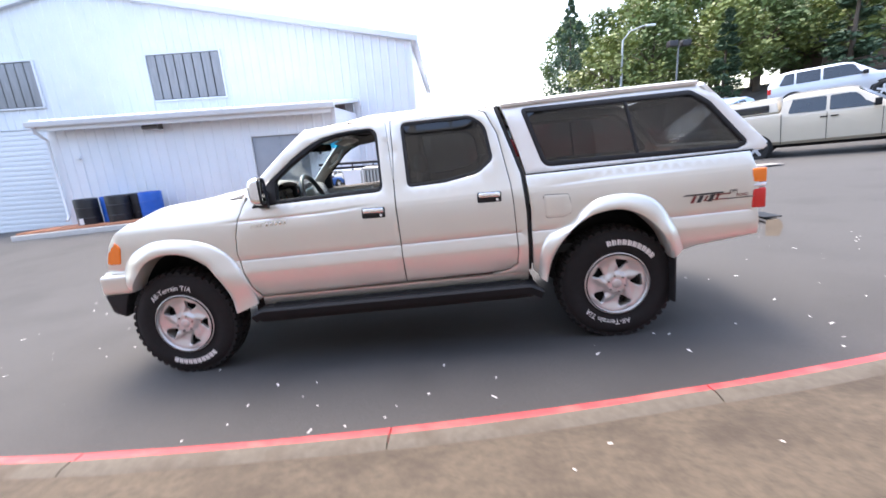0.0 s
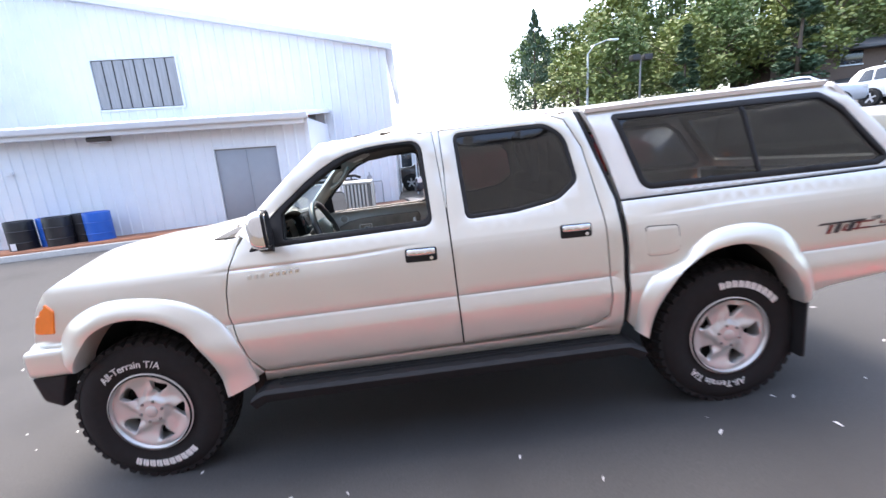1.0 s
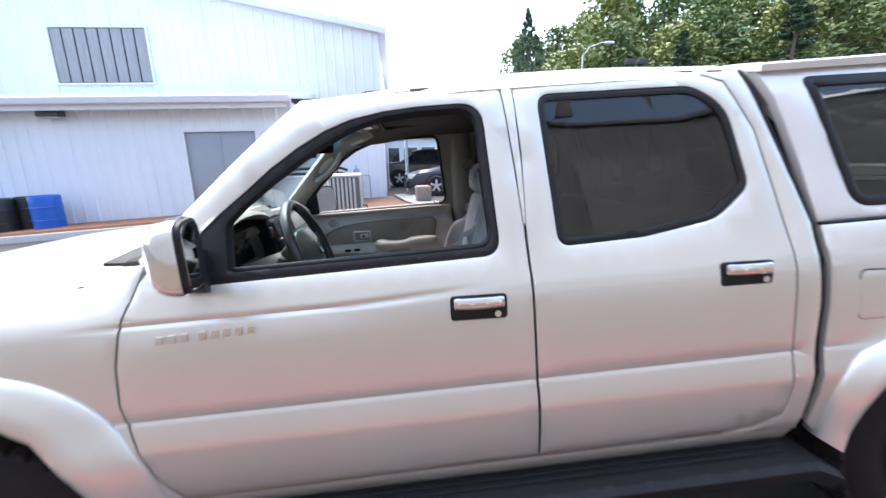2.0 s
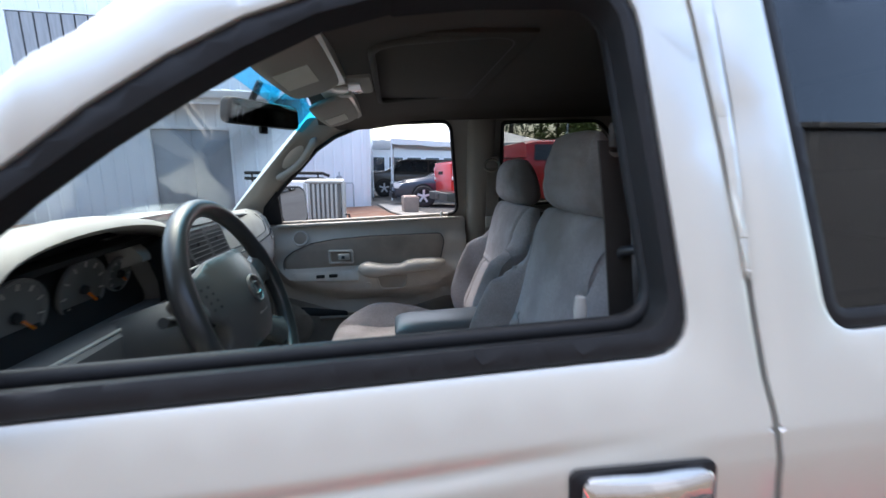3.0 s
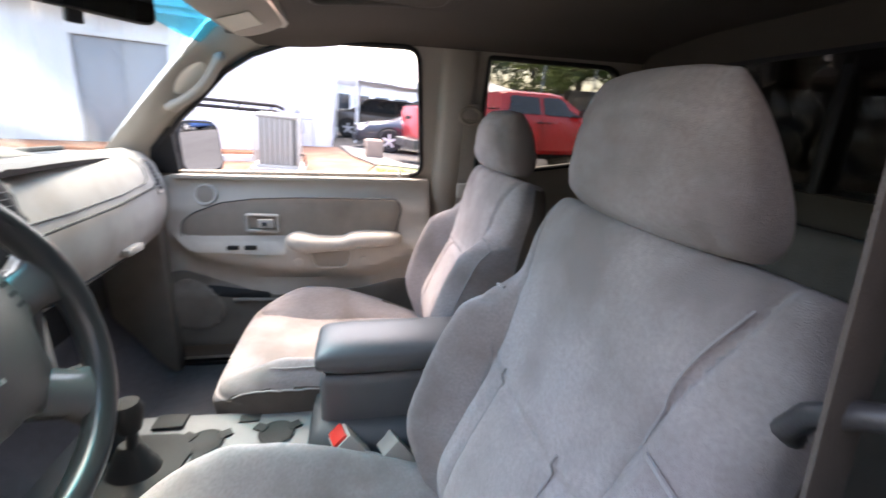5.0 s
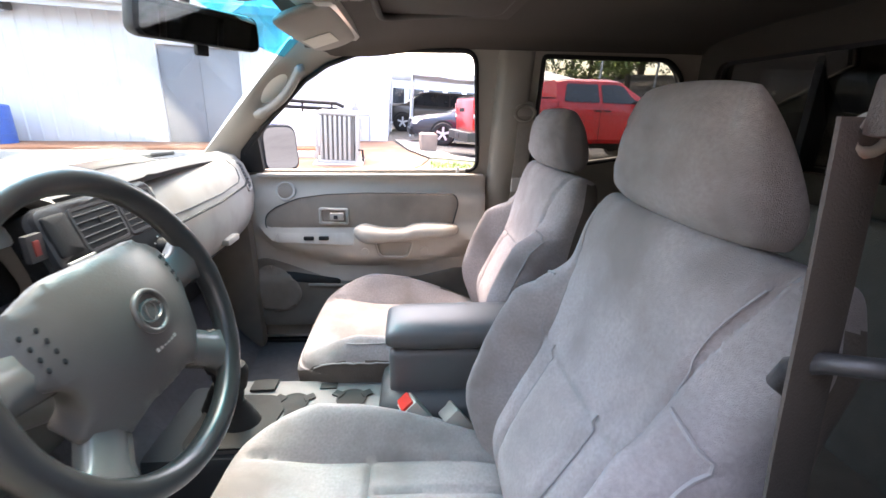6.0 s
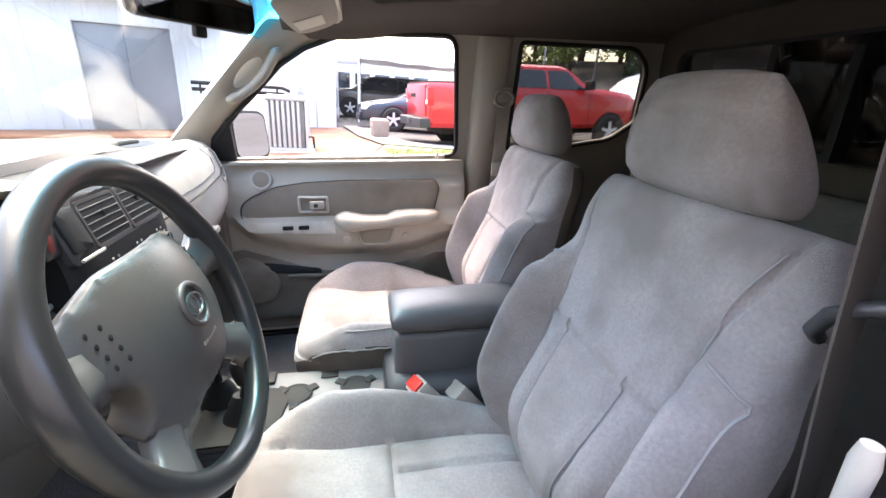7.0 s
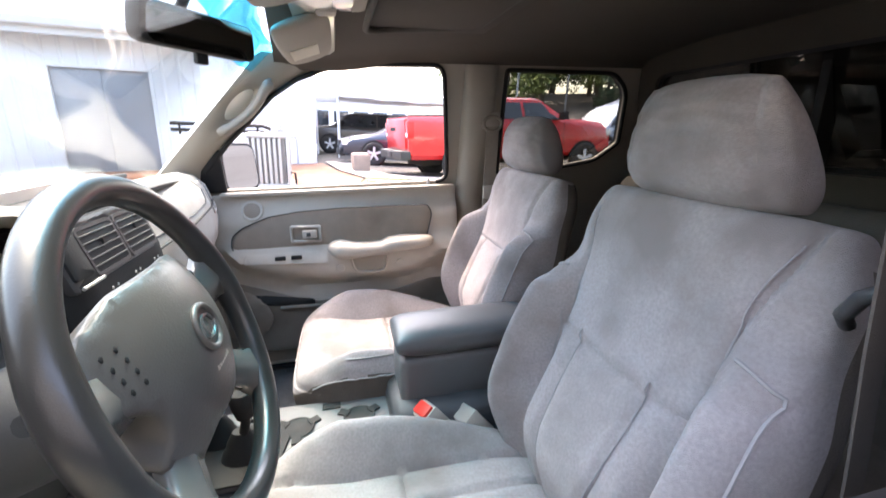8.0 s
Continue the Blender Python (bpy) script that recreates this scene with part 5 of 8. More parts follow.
# headliner, sunroof, floor
hl = [(-0.56, -0.64), (0.80, -0.64), (0.80, 0.64), (-0.43, 0.64)]
sun_hole = rpoly([(-0.30, -0.33, 0.06), (0.0, -0.33, 0.06), (0.0, 0.33, 0.06), (-0.30, 0.33, 0.06)])
dome = lambda u, v: (u, v, 1.650 - 0.02 * smooth(0.3, 0.62, abs(v)) - 0.028 * smooth(-0.1, -0.40, u) - 0.03 * smooth(0.58, 0.64, abs(v)))
liner = part("headliner", sheet("headliner", hl, lambda u, v: dome(u, -v), 0.008, LINER_SHADED, [[(u, -v) for u, v in sun_hole]], step=0.07, roll=0), truck)
part("sunroof_shade", box("sunroof_shade", (-0.33, -0.36, 1.640), (0.03, 0.36, 1.650), LINER_SHADED, 0.004), liner, "sliding sunroof shade panel")
part("sunroof_rim", tube("sunroof_rim", [Vector(dome(u, v)) + Vector((0, 0, -0.003)) for u, v in sun_hole + sun_hole[:1]], 0.008, VELOUR_SHADED, 8), liner)
part("sunroof_handle", box("sunroof_handle", (-0.04, -0.05, 1.655), (-0.02, 0.05, 1.672), LINER_SHADED, 0.006), liner)
part("carpet", sheet("carpet", [(-1.05, -0.74), (0.85, -0.74), (0.85, 0.74), (-1.05, 0.74)], lambda u, v: (u, v, 0.475 + 0.26 * smooth(-0.82, -1.06, u) + 0.10 * smooth(0.16, 0.08, abs(v))), 0.01, CARPET, step=0.06), truck, "grey carpet floor")


def lining(s):
    """Inner lining of one cab side with its window openings."""
    yf = lambda x, z: side_y(x, z) - 0.055
    out = [(-0.98, 0.50), (0.90, 0.50), (0.90, 1.15), (0.78, 1.62), (0.70, 1.655), (-0.30, 1.655), (-0.46, 1.60), (-0.66, 1.47), (-0.86, 1.22), (-1.0, 1.15)]
    hole1 = inset_ring(OPENING_FAR if s > 0 else OPENING, 0.010 if s > 0 else -0.035).tolist()
    hole2 = inset_ring(REAR_GLASS, 0.012 if s > 0 else -0.004).tolist()
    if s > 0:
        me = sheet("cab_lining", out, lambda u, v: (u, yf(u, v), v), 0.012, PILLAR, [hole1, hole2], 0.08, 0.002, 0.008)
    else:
        # driver's side: same lining, darker than the passenger's to stand for shade
        me = sheet("cab_lining", [(-u, v) for u, v in out], lambda u, v: (-u, -yf(-u, v), v), 0.012, LINER_SHADED, [[(-u, v) for u, v in hole1], [(-u, v) for u, v in hole2]], 0.08, 0.002, 0.008)
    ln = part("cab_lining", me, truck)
    for hole, k in ((OPENING_FAR if s > 0 else OPENING, 0), (REAR_GLASS, 1)):
        ring = [(u, s * (side_y(u, v) - 0.058), v) for u, v in inset_ring(hole, 0.008 if s > 0 else -0.008).tolist()]
        if s > 0 and k == 0:
            ring = [p for p in ring if p[2] > 1.19]
        else:
            ring = ring + ring[:1]
        part("door_seal", tube("door_seal", ring, 0.008 if s > 0 else 0.011, BLACK_TRIM, 8), ln)
    # B-pillar cover; the driver's one wears the darkened lining as painted shade
    rings = []
    for z in (0.60, 0.95, 1.12, 1.15, 1.30, 1.45, 1.57, 1.60):
        x0, x1 = (0.062 if s > 0 else 0.042), 0.185
        y = side_y(0.1, z) - 0.055
        deep = (0.045 if z < 1.46 else 0.03 if z < 1.58 else 0.012) + (0.024 if s < 0 else 0.0)
        rings.append([(x0, s * y, z), (x0 + 0.006, s * (y - deep * 0.6), z), (x0 + 0.03, s * (y - deep), z), (x1 - 0.03, s * (y - deep), z), (x1 - 0.006, s * (y - deep * 0.6), z), (x1, s * y, z)])
    part("b_pillar_cover", loft("b_pillar_cover", rings, PILLAR if s > 0 else LINER_SHADED, angle=50), ln)
    # A-pillar cover with grab handle
    rings = []
    for k in range(11):
        w = k / 10
        x, z = -0.90 + 0.47 * w + 0.018 * math.sin(3.1 * w), 1.20 + 0.405 * w + 0.028 * math.sin(3.1 * w)
        y = side_y(-0.6, z) - 0.05
        rings.append([(x + 0.014, s * (y + 0.01), z - 0.014), (x + 0.010, s * (y - 0.02), z - 0.008), (x - 0.008, s * (y - 0.05), z + 0.010), (x - 0.04, s * (y - 0.055), z + 0.03), (x - 0.055, s * (y - 0.02), z + 0.04), (x - 0.03, s * (y + 0.02), z + 0.03)])
    if s < 0:
        part("a_pillar_cover", loft("a_pillar_cover", rings, PILLAR, angle=60), ln)
    else:
        # a broad cover from the door's opening to the windscreen, scooped out behind the handle
        zs = [1.20, 1.262, 1.36, 1.423, 1.505, 1.555, 1.592, 1.606]
        back_edge = [-0.86, -0.842, -0.748, -0.676, -0.590, -0.508, -0.404, -0.33]
        def cover(f, w):
            zb = 1.20 + 0.406 * w
            xb = float(np.interp(zb, zs, back_edge)) + 0.006
            za = min(1.635, zb + 0.012 + 0.03 * math.sin(3.1 * w))
            xa = -0.605 - (1.61 - za) * 1.01 if za < 1.61 else -0.605 + (za - 1.61) * 2.0
            x, z = xb + (xa - xb) * f, zb + (za - zb) * f
            scoop = dent(f - 0.46, 0.27) * dent(w - 0.62, 0.17)
            swell = 0.055 * math.sin(math.pi * min(1.0, f * 1.25) * 0.5) ** 0.6
            return (x, side_y(-0.6, z) - 0.046 - swell * (1 - 0.25 * f) + 0.042 * scoop, z)
        rings = []
        for k in range(41):
            w = k / 40
            ring = [cover(i / 16, w) for i in range(17)]
            rings.append(ring + [(p[0], p[1] + 0.03, p[2]) for p in reversed(ring[10:])] + [(ring[0][0] - 0.03, ring[0][1] + 0.004, ring[0][2] + 0.02)])
        pil = part("a_pillar_cover", loft("a_pillar_cover", rings, PILLAR, angle=60), ln)
        # a flat moulded loop along the pillar's rear edge
        pts = []
        for k in range(25):
            f = k / 24
            arch = math.sin(math.pi * f) ** 0.6
            p = Vector(cover(0.42 - 0.32 * arch, 0.42 + 0.40 * f))
            pts.append(p + Vector((0.004, -0.008 - 0.014 * arch, -0.002)))
        part("grab_handle", tube("grab_handle", pts, [0.010, 0.015, 0.018] + [0.0145] * 19 + [0.018, 0.015, 0.010], PILLAR, 12), pil, "moulded grab handle")
    return ln


lining_p = lining(1)
corner = rpoly([(-0.862, 1.180, 0.01), (-0.778, 1.180, 0.01), (-0.774, 1.336, 0.01), (-0.800, 1.312, 0.02), (-0.850, 1.258, 0.02)])
part("corner_sail", sheet("corner_sail", corner, lambda u, v: (u, side_y(u, v) - 0.064, v), 0.02, BLACK_TRIM, step=0.04), lining_p, "black plastic window corner cover")
lining(-1)


# door plastic darkened so that its colour carries the low door's shade
TRIM_SHADED = mat("shaded_door_plastic", (0.165, 0.148, 0.126), 0.6, vary=0.1, scale=18, bump=0.15, bump_scale=500, second=(0.115, 0.101, 0.084), second_scale=6)


# passenger door trim
def belly(x):
    """Lower edge of the door's armrest swell."""
    return float(np.interp(x, [-0.82, -0.76, -0.623, -0.411, -0.195, -0.053, 0.05], [0.955, 0.893, 0.850, 0.818, 0.822, 0.862, 0.90]))


def door_trim_y(x, z):
    y = 0.752 - 0.03 * smooth(1.13, 1.08, z)
    y -= 0.034 * smooth(1.0, 0.945, z)
    y += 0.058 * smooth(belly(x) + 0.050, belly(x) - 0.022, z)
    y -= 0.022 * smooth(0.80, 0.765, z) * smooth(-0.22, -0.42, x)
    return y


def face(fn, off=0.0):
    return lambda u, v: (u, fn(u, v) - off, v)


trim_out = rpoly([(-0.86, 0.56, 0.05), (0.05, 0.56, 0.05), (0.055, 1.172, 0.01), (-0.84, 1.172, 0.02)])
trim = part("door_trim", sheet("door_trim", trim_out, face(door_trim_y), 0.02, TRIM, step=0.03, roll=0.004), truck, "beige-grey moulded passenger door trim")
ins = rpoly([(-0.782, 0.974, 0.03), (-0.775, 1.030, 0.05), (-0.733, 1.060, 0.06), (-0.65, 1.093, 0.1), (-0.548, 1.107, 0.1), (-0.392, 1.113, 0.1), (-0.065, 1.110, 0.03), (-0.050, 1.075, 0.05), (-0.072, 0.986, 0.02), (-0.234, 0.966, 0.1), (-0.456, 0.953, 0.1)])
flat = lambda x, z: 0.713 - 0.02 * (1.1 - z)
part("cloth_insert", sheet("cloth_insert", ins, face(flat), 0.014, INSERT, step=0.04, roll=0.006, lip=0.014), trim, "worn beige cloth insert")
part("insert_groove", tube("insert_groove", [(u, flat(u, v) + 0.001, v) for u, v in ins + ins[:1]], 0.0022, CONSOLE, 6), trim)
bez_o, bez_i = rpoly([(-0.578, 0.995, 0.01), (-0.468, 0.992, 0.01), (-0.468, 1.056, 0.01), (-0.578, 1.06, 0.01)]), rpoly([(-0.568, 1.005, 0.006), (-0.478, 1.002, 0.006), (-0.478, 1.047, 0.006), (-0.568, 1.05, 0.006)])
part("handle_bezel", sheet("handle_bezel", bez_o, face(flat, 0.012), 0.016, TRIM_LIGHT, [bez_i], 0.02, 0.003, 0.004), trim)
part("handle_cup", sheet("handle_cup", bez_i, face(flat, 0.001), 0.004, INSERT, step=0.03, roll=0), trim)
part("inner_handle", box("inner_handle", (-0.535, 0.688, 1.012), (-0.484, 0.700, 1.042), TRIM_LIGHT, 0.006), trim, "pale inner door handle")
part("lock_slide", box("lock_slide", (-0.52, 0.682, 1.02), (-0.505, 0.688, 1.034), CONSOLE, 0.003), trim)
arm_rings = []
for x, zt, zb, d in ((-0.452, 0.972, 0.958, 0.012), (-0.440, 0.986, 0.948, 0.045), (-0.425, 0.994, 0.940, 0.064), (-0.405, 0.997, 0.934, 0.074), (-0.380, 0.992, 0.930, 0.074), (-0.350, 0.984, 0.931, 0.066), (-0.300, 0.981, 0.934, 0.060), (-0.255, 0.982, 0.938, 0.060), (-0.225, 0.996, 0.942, 0.064), (-0.180, 1.000, 0.946, 0.066), (-0.110, 0.998, 0.951, 0.062), (-0.070, 0.993, 0.955, 0.046), (-0.052, 0.984, 0.963, 0.018)):
    h, zc = (zt - zb) / 2, (zt + zb) / 2
    arm_rings.append([(x, 0.715, zc - h)] + [(x, 0.708 - d * (0.62 + 0.38 * math.cos(a)), zc + h * math.sin(a)) for a in np.linspace(-1.45, 1.45, 11)] + [(x, 0.715, zc + h)])
part("armrest", loft("armrest", arm_rings, TRIM, angle=60), trim)
pull = rpoly([(-0.372, 0.934, 0.01), (-0.228, 0.934, 0.01), (-0.246, 0.868, 0.03), (-0.354, 0.870, 0.03)])
# cup is nearly flat; darker PILLAR colour paints the shade inside it
cup = part("pull_cup", sheet("pull_cup", pull, face(lambda x, z: 0.6845 + 0.0015 * smooth(0.90, 0.93, z)), 0.01, PILLAR, step=0.02, roll=0.003, lip=0.008), trim)
part("cup_rim", tube("cup_rim", [(u, 0.684, v) for u, v in pull + pull[:1]], 0.0045, TRIM, 8), cup)
sw = rpoly([(-0.745, 0.932, 0.01), (-0.45, 0.918, 0.01), (-0.45, 0.965, 0.01), (-0.735, 0.968, 0.01)])
swp = part("switch_panel", sheet("switch_panel", sw, lambda u, v: (u, 0.700 - 0.45 * (0.97 - v), v), 0.008, TRIM, step=0.03, roll=0.002, lip=0.005), trim, "switch panel")
for x in (-0.618, -0.562):
    part("window_switch", box("window_switch", (x - 0.019, 0.682, 0.937), (x + 0.019, 0.696, 0.952), DASH_DARK, 0.004), swp, "black window switch")
for x, z in ((-0.41, 0.89), (-0.185, 0.895)):
    part("screw_cap", lathe("screw_cap", [(0.001, -0.004), (0.014, -0.004), (0.016, 0.004), (0.001, 0.004)], TRIM, 20), trim, m=pose(x, door_trim_y(x, z) - 0.001, z))
spk = part("tweeter_ring", lathe("tweeter_ring", [(0.028, -0.001), (0.030, -0.005), (0.036, -0.004), (0.037, 0.004), (0.028, 0.004)], TRIM_LIGHT, 28), trim, m=pose(-0.70, door_trim_y(-0.7, 1.112) - 0.008, 1.116, -24))
part("tweeter_grille", lathe("tweeter_grille", [(0.001, -0.005), (0.02, -0.004), (0.0275, -0.001), (0.0275, 0.002), (0.001, 0.002)], INSERT, 24), spk)
pocket = rpoly([(-0.755, 0.764, 0.02), (-0.515, 0.738, 0.02), (-0.515, 0.770, 0.02), (-0.755, 0.800, 0.02)])
part("map_pocket_slot", sheet("map_pocket_slot", pocket, face(door_trim_y, 0.010), 0.004, DASH_DARK, step=0.018, roll=0.002), trim, "map pocket slot")
part("pocket_lip", tube("pocket_lip", [(x, door_trim_y(x, 0.74) - 0.010, 0.742 - 0.02 * smooth(-0.6, -0.2, x)) for x in (-0.64, -0.6, -0.45, -0.3, -0.2)], 0.009, TRIM_SHADED, 8), trim)
# overlay in the darkened plastic: shade below the armrest put into colour
low = rpoly([(-0.855, 0.565, 0.03), (0.035, 0.565, 0.03), (0.045, 0.80, 0.05), (-0.06, 0.80, 0.05), (-0.20, 0.765, 0.1), (-0.50, 0.755, 0.1), (-0.66, 0.800, 0.1), (-0.80, 0.850, 0.08), (-0.855, 0.84, 0.04)])
moulding = part("shaded_lower_trim", sheet("shaded_lower_trim", low, face(door_trim_y, 0.007), 0.012, TRIM_SHADED, step=0.018, roll=0.003, lip=0.008), trim, "lower door trim in a darker grey that stands for shade")
grille_out = rpoly([(-0.845, 0.635, 0.06), (-0.72, 0.625, 0.09), (-0.66, 0.70, 0.08), (-0.70, 0.785, 0.07), (-0.80, 0.825, 0.06), (-0.850, 0.79, 0.04)])
part("speaker_grille", sheet("speaker_grille", grille_out, face(door_trim_y, 0.014), 0.010, INSERT, step=0.018, roll=0.006, lip=0.012), moulding, "brown-grey cloth speaker grille")
part("sill_cap", box("sill_cap", (-0.80, 0.735, 1.168), (0.045, 0.79, 1.180), TRIM, 0.004), trim)
part("lock_knob", tube("lock_knob", [(-0.052, 0.765, 1.165), (-0.052, 0.765, 1.198), (-0.052, 0.765, 1.205)], [0.007, 0.0075, 0.004], TRIM_LIGHT, 10), trim, "pale lock knob")

# driver's door, inside
dtrim = part("driver_door_trim", sheet("driver_door_trim", [(-0.05, 0.56), (0.86, 0.56), (0.84, 1.165), (-0.05, 1.165)], lambda u, v: (-u, -(door_trim_y(-u, v)), v), 0.02, TRIM, step=0.05, roll=0.004), truck, "beige-grey driver's door trim")
part("sill_cap", box("sill_cap", (-0.80, -0.765, 1.150), (0.045, -0.722, 1.165), BLACK_TRIM, 0.004), dtrim)
part("lock_knob", tube("lock_knob", [(-0.050, -0.730, 1.14), (-0.050, -0.730, 1.208), (-0.050, -0.730, 1.222)], [0.007, 0.0085, 0.006], TRIM_LIGHT, 12), dtrim, "pale lock knob")


# belts
def strap(name, pts, w, wide, parent, webbing):
    """A flat webbing band along points; wide is its crosswise direction."""
    wd = Vector(wide).normalized() * w / 2
    rings = []
    for i, p in enumerate(pts):
        p = Vector(p)
        d = (Vector(pts[min(i + 1, len(pts) - 1)]) - Vector(pts[max(i - 1, 0)])).normalized()
        n = d.cross(wd).normalized() * 0.0012
        rings.append([p - wd - n, p + wd - n, p + wd + n, p - wd + n])
    return part(name, loft(name, rings, webbing), parent)


for s, dx in ((-1, 0.0), (1, 0.045)):
    y0 = s * 0.645
    bx = 0.085 if s > 0 else 0.030
    if s > 0:
        anchor = box("belt_anchor", (bx + dx, y0, 1.385), (bx + 0.07 + dx, y0 + 0.03, 1.445), PILLAR, 0.012)
    else:
        anchor = box("belt_anchor", (0.028, y0 - 0.008, 1.404), (0.046, y0 + 0.008, 1.438), BELT, 0.005)
    bl = part("belt_anchor", anchor, truck, "plastic seat-belt anchor")
    part("guide_ring", tube("guide_ring", [(bx + 0.005 + dx + (0.028 if s > 0 else 0.008) + (0.034 if s > 0 else 0.013) * math.cos(a), y0 - s * 0.014, 1.405 + (0.026 if s > 0 else 0.010) * math.sin(a)) for a in np.linspace(0, 2 * math.pi, 17)], 0.0055 if s > 0 else 0.0038, BELT_PALE if s > 0 else PILLAR, 8), bl)
    if s < 0:
        strap("belt", [(0.036, -0.632, 1.415), (0.042, -0.632, 1.36), (0.050, -0.633, 1.28), (0.055, -0.636, 1.20), (0.060, -0.645, 1.08), (0.072, -0.655, 0.85), (0.085, -0.665, 0.56)], 0.046, (1, 0.25, 0), bl, BELT)
    else:
        strap("belt", [(0.165, y0 - 0.012, 1.395), (0.16, 0.64, 1.25), (0.155, 0.645, 1.12), (0.15, 0.655, 0.85), (0.14, 0.67, 0.55)], 0.047, (1, 0, 0), bl, BELT_PALE)
        part("belt_tongue", box("belt_tongue", (0.128, 0.622, 1.135), (0.182, 0.636, 1.185), PILLAR, 0.006), bl)
part("belt_guide", tube("belt_guide", [(0.088, -0.592, 1.198), (0.066, -0.600, 1.214), (0.054, -0.618, 1.240), (0.054, -0.640, 1.257), (0.075, -0.660, 1.264), (0.11, -0.672, 1.264)], 0.0075, VENT_GREY, 10), truck, "dark moulded belt guide arm")
for x, y, z, dx_, col in ((-0.225, -0.062, 0.755, 0, TRIM), (-0.13, -0.055, 0.725, 0.01, TRIM), (-0.10, 0.115, 0.74, 0, TRIM)):
    bk = part("belt_buckle", box("belt_buckle", (-0.022, -0.035, -0.05), (0.022, 0.035, 0.03), col, 0.008), truck, "beige belt buckle", pose(x, y, z, -20, -35, 25))
    if z > 0.75:
        part("release_button", box("release_button", (-0.016, -0.030, 0.022), (0.016, 0.030, 0.036), RED_PLASTIC, 0.004), bk, "red release button")


# dashboard
def dash():
    def top(y):
        return 1.262 + 0.012 * (1 - (y / 0.75) ** 2)
    def section(y):
        e = 0.045 * (abs(y) / 0.74) ** 4
        return [(-1.03, 1.20), (-0.99 - 0.02 * (1 - (y / .75) ** 2), 1.238), (-0.93, top(y) - 0.004), (-0.87 - e, top(y)), (-0.825 - e, top(y) - 0.012), (-0.795 - e, top(y) - 0.045), (-0.775 - e, 1.16), (-0.768 - e, 1.10), (-0.775 - e, 1.05), (-0.80 - e, 1.00), (-0.85 - e, 0.965), (-0.95, 0.95), (-1.03, 1.0)]
    ys = [-0.20 + 0.93 * k / 24 for k in range(25)]
    d = part("dashboard", loft("dashboard", [[(x, y, z) for x, z in section(y)] for y in ys], DASH_TRIM, angle=50), truck, "beige-grey moulded dashboard")
    def dsec(y):
        e = 0.045 * (abs(y) / 0.74) ** 4
        return [(-1.03, 1.20), (-1.0, 1.238), (-0.93, 1.262), (-0.90 - e, 1.255), (-0.90, 1.0), (-1.03, 1.0)]
    part("dash_pad", loft("dash_pad", [[(x, y, z) for x, z in dsec(y)] for y in np.linspace(-0.73, -0.277, 13)], DASH_TRIM, angle=50), d)
    def shoulder(y):
        return [(-1.03, 1.20), (-0.99, 1.238), (-0.93, top(y) - 0.004), (-0.87, top(y)), (-0.825, top(y) - 0.012), (-0.80, top(y) - 0.04), (-0.80, top(y) - 0.052), (-0.88, 1.20), (-1.03, 1.0)]
    part("dash_pad", loft("dash_pad", [[(x, y, z) for x, z in shoulder(y)] for y in np.linspace(-0.275, -0.2005, 5)], DASH_TRIM, angle=50), d)
    # instrument hood
    rings = []
    for k in range(21):
        a = math.pi * k / 20
        y = -0.415 + 0.235 * -math.cos(a)
        zt = 1.235 + 0.088 * math.sin(a) ** 0.6
        rings.append([(-0.95, y, zt - 0.05), (-0.90, y, zt - 0.008), (-0.83, y, zt + 0.004), (-0.775, y, zt - 0.004), (-0.765, y, zt - 0.016), (-0.775, y, zt - 0.024), (-0.88, y, zt - 0.022)])
    part("instrument_hood", loft("instrument_hood", rings, DASH_TRIM, angle=60), d)
    part("hood_lining", box("hood_lining", (-0.895, -0.645, 1.10), (-0.875, -0.185, 1.30), DASH_DARK, 0.01), d)
    cl = part("instrument_panel", sheet("instrument_panel", rpoly([(-0.63, 1.12, 0.03), (-0.20, 1.12, 0.03), (-0.22, 1.27, 0.08), (-0.61, 1.27, 0.08)]), lambda u, v: (-0.862 - 0.25 * (v - 1.2), u, v), 0.01, DASH_DARK, step=0.05), d, "instrument panel with pale gauges")
    gauge = mat("gauge_face", (0.10, 0.10, 0.098), 0.4, vary=0.05)
    for y, r, z in ((-0.53, 0.058, 1.19), (-0.385, 0.058, 1.195), (-0.28, 0.035, 1.20), (-0.605, 0.03, 1.19)):
        g = part("gauge", lathe("gauge", [(0.001, 0.004), (r - 0.004, 0.004), (r, 0.008), (r + 0.003, 0.006), (r + 0.003, 0), (0.001, 0)], gauge, 36, "x"), cl, m=pose(-0.852, y, z, 0, 14, 0))
        part("needle", box("needle", (0.006, -0.002, -0.008), (0.008, 0.002, r * 0.8), AMBER, 0), g, m=pose(0, 0, 0, -130, 0, 0))
        part("needle_cap", lathe("needle_cap", [(0.001, 0.012), (0.008, 0.011), (0.009, 0.004), (0.001, 0.004)], DASH_DARK, 16, "x"), g)
        for k in range(9):
            a = radians(-130 + 260 * k / 8)
            part("dial_mark", box("dial_mark", (0.005, -0.0015, r * 0.74), (0.0062, 0.0015, r * 0.92), TRIM_LIGHT, 0), g, m=pose(0, 0, 0, math.degrees(a), 0, 0))
    part("cluster_trim", tube("cluster_trim", [(-0.80, -0.70, 1.13), (-0.79, -0.60, 1.118), (-0.785, -0.40, 1.118), (-0.785, -0.22, 1.125)], 0.004, TRIM_LIGHT, 8), d)
    part("side_vent", box("side_vent", (-0.83, -0.715, 1.13), (-0.80, -0.655, 1.215), DASH_DARK, 0.01), d)
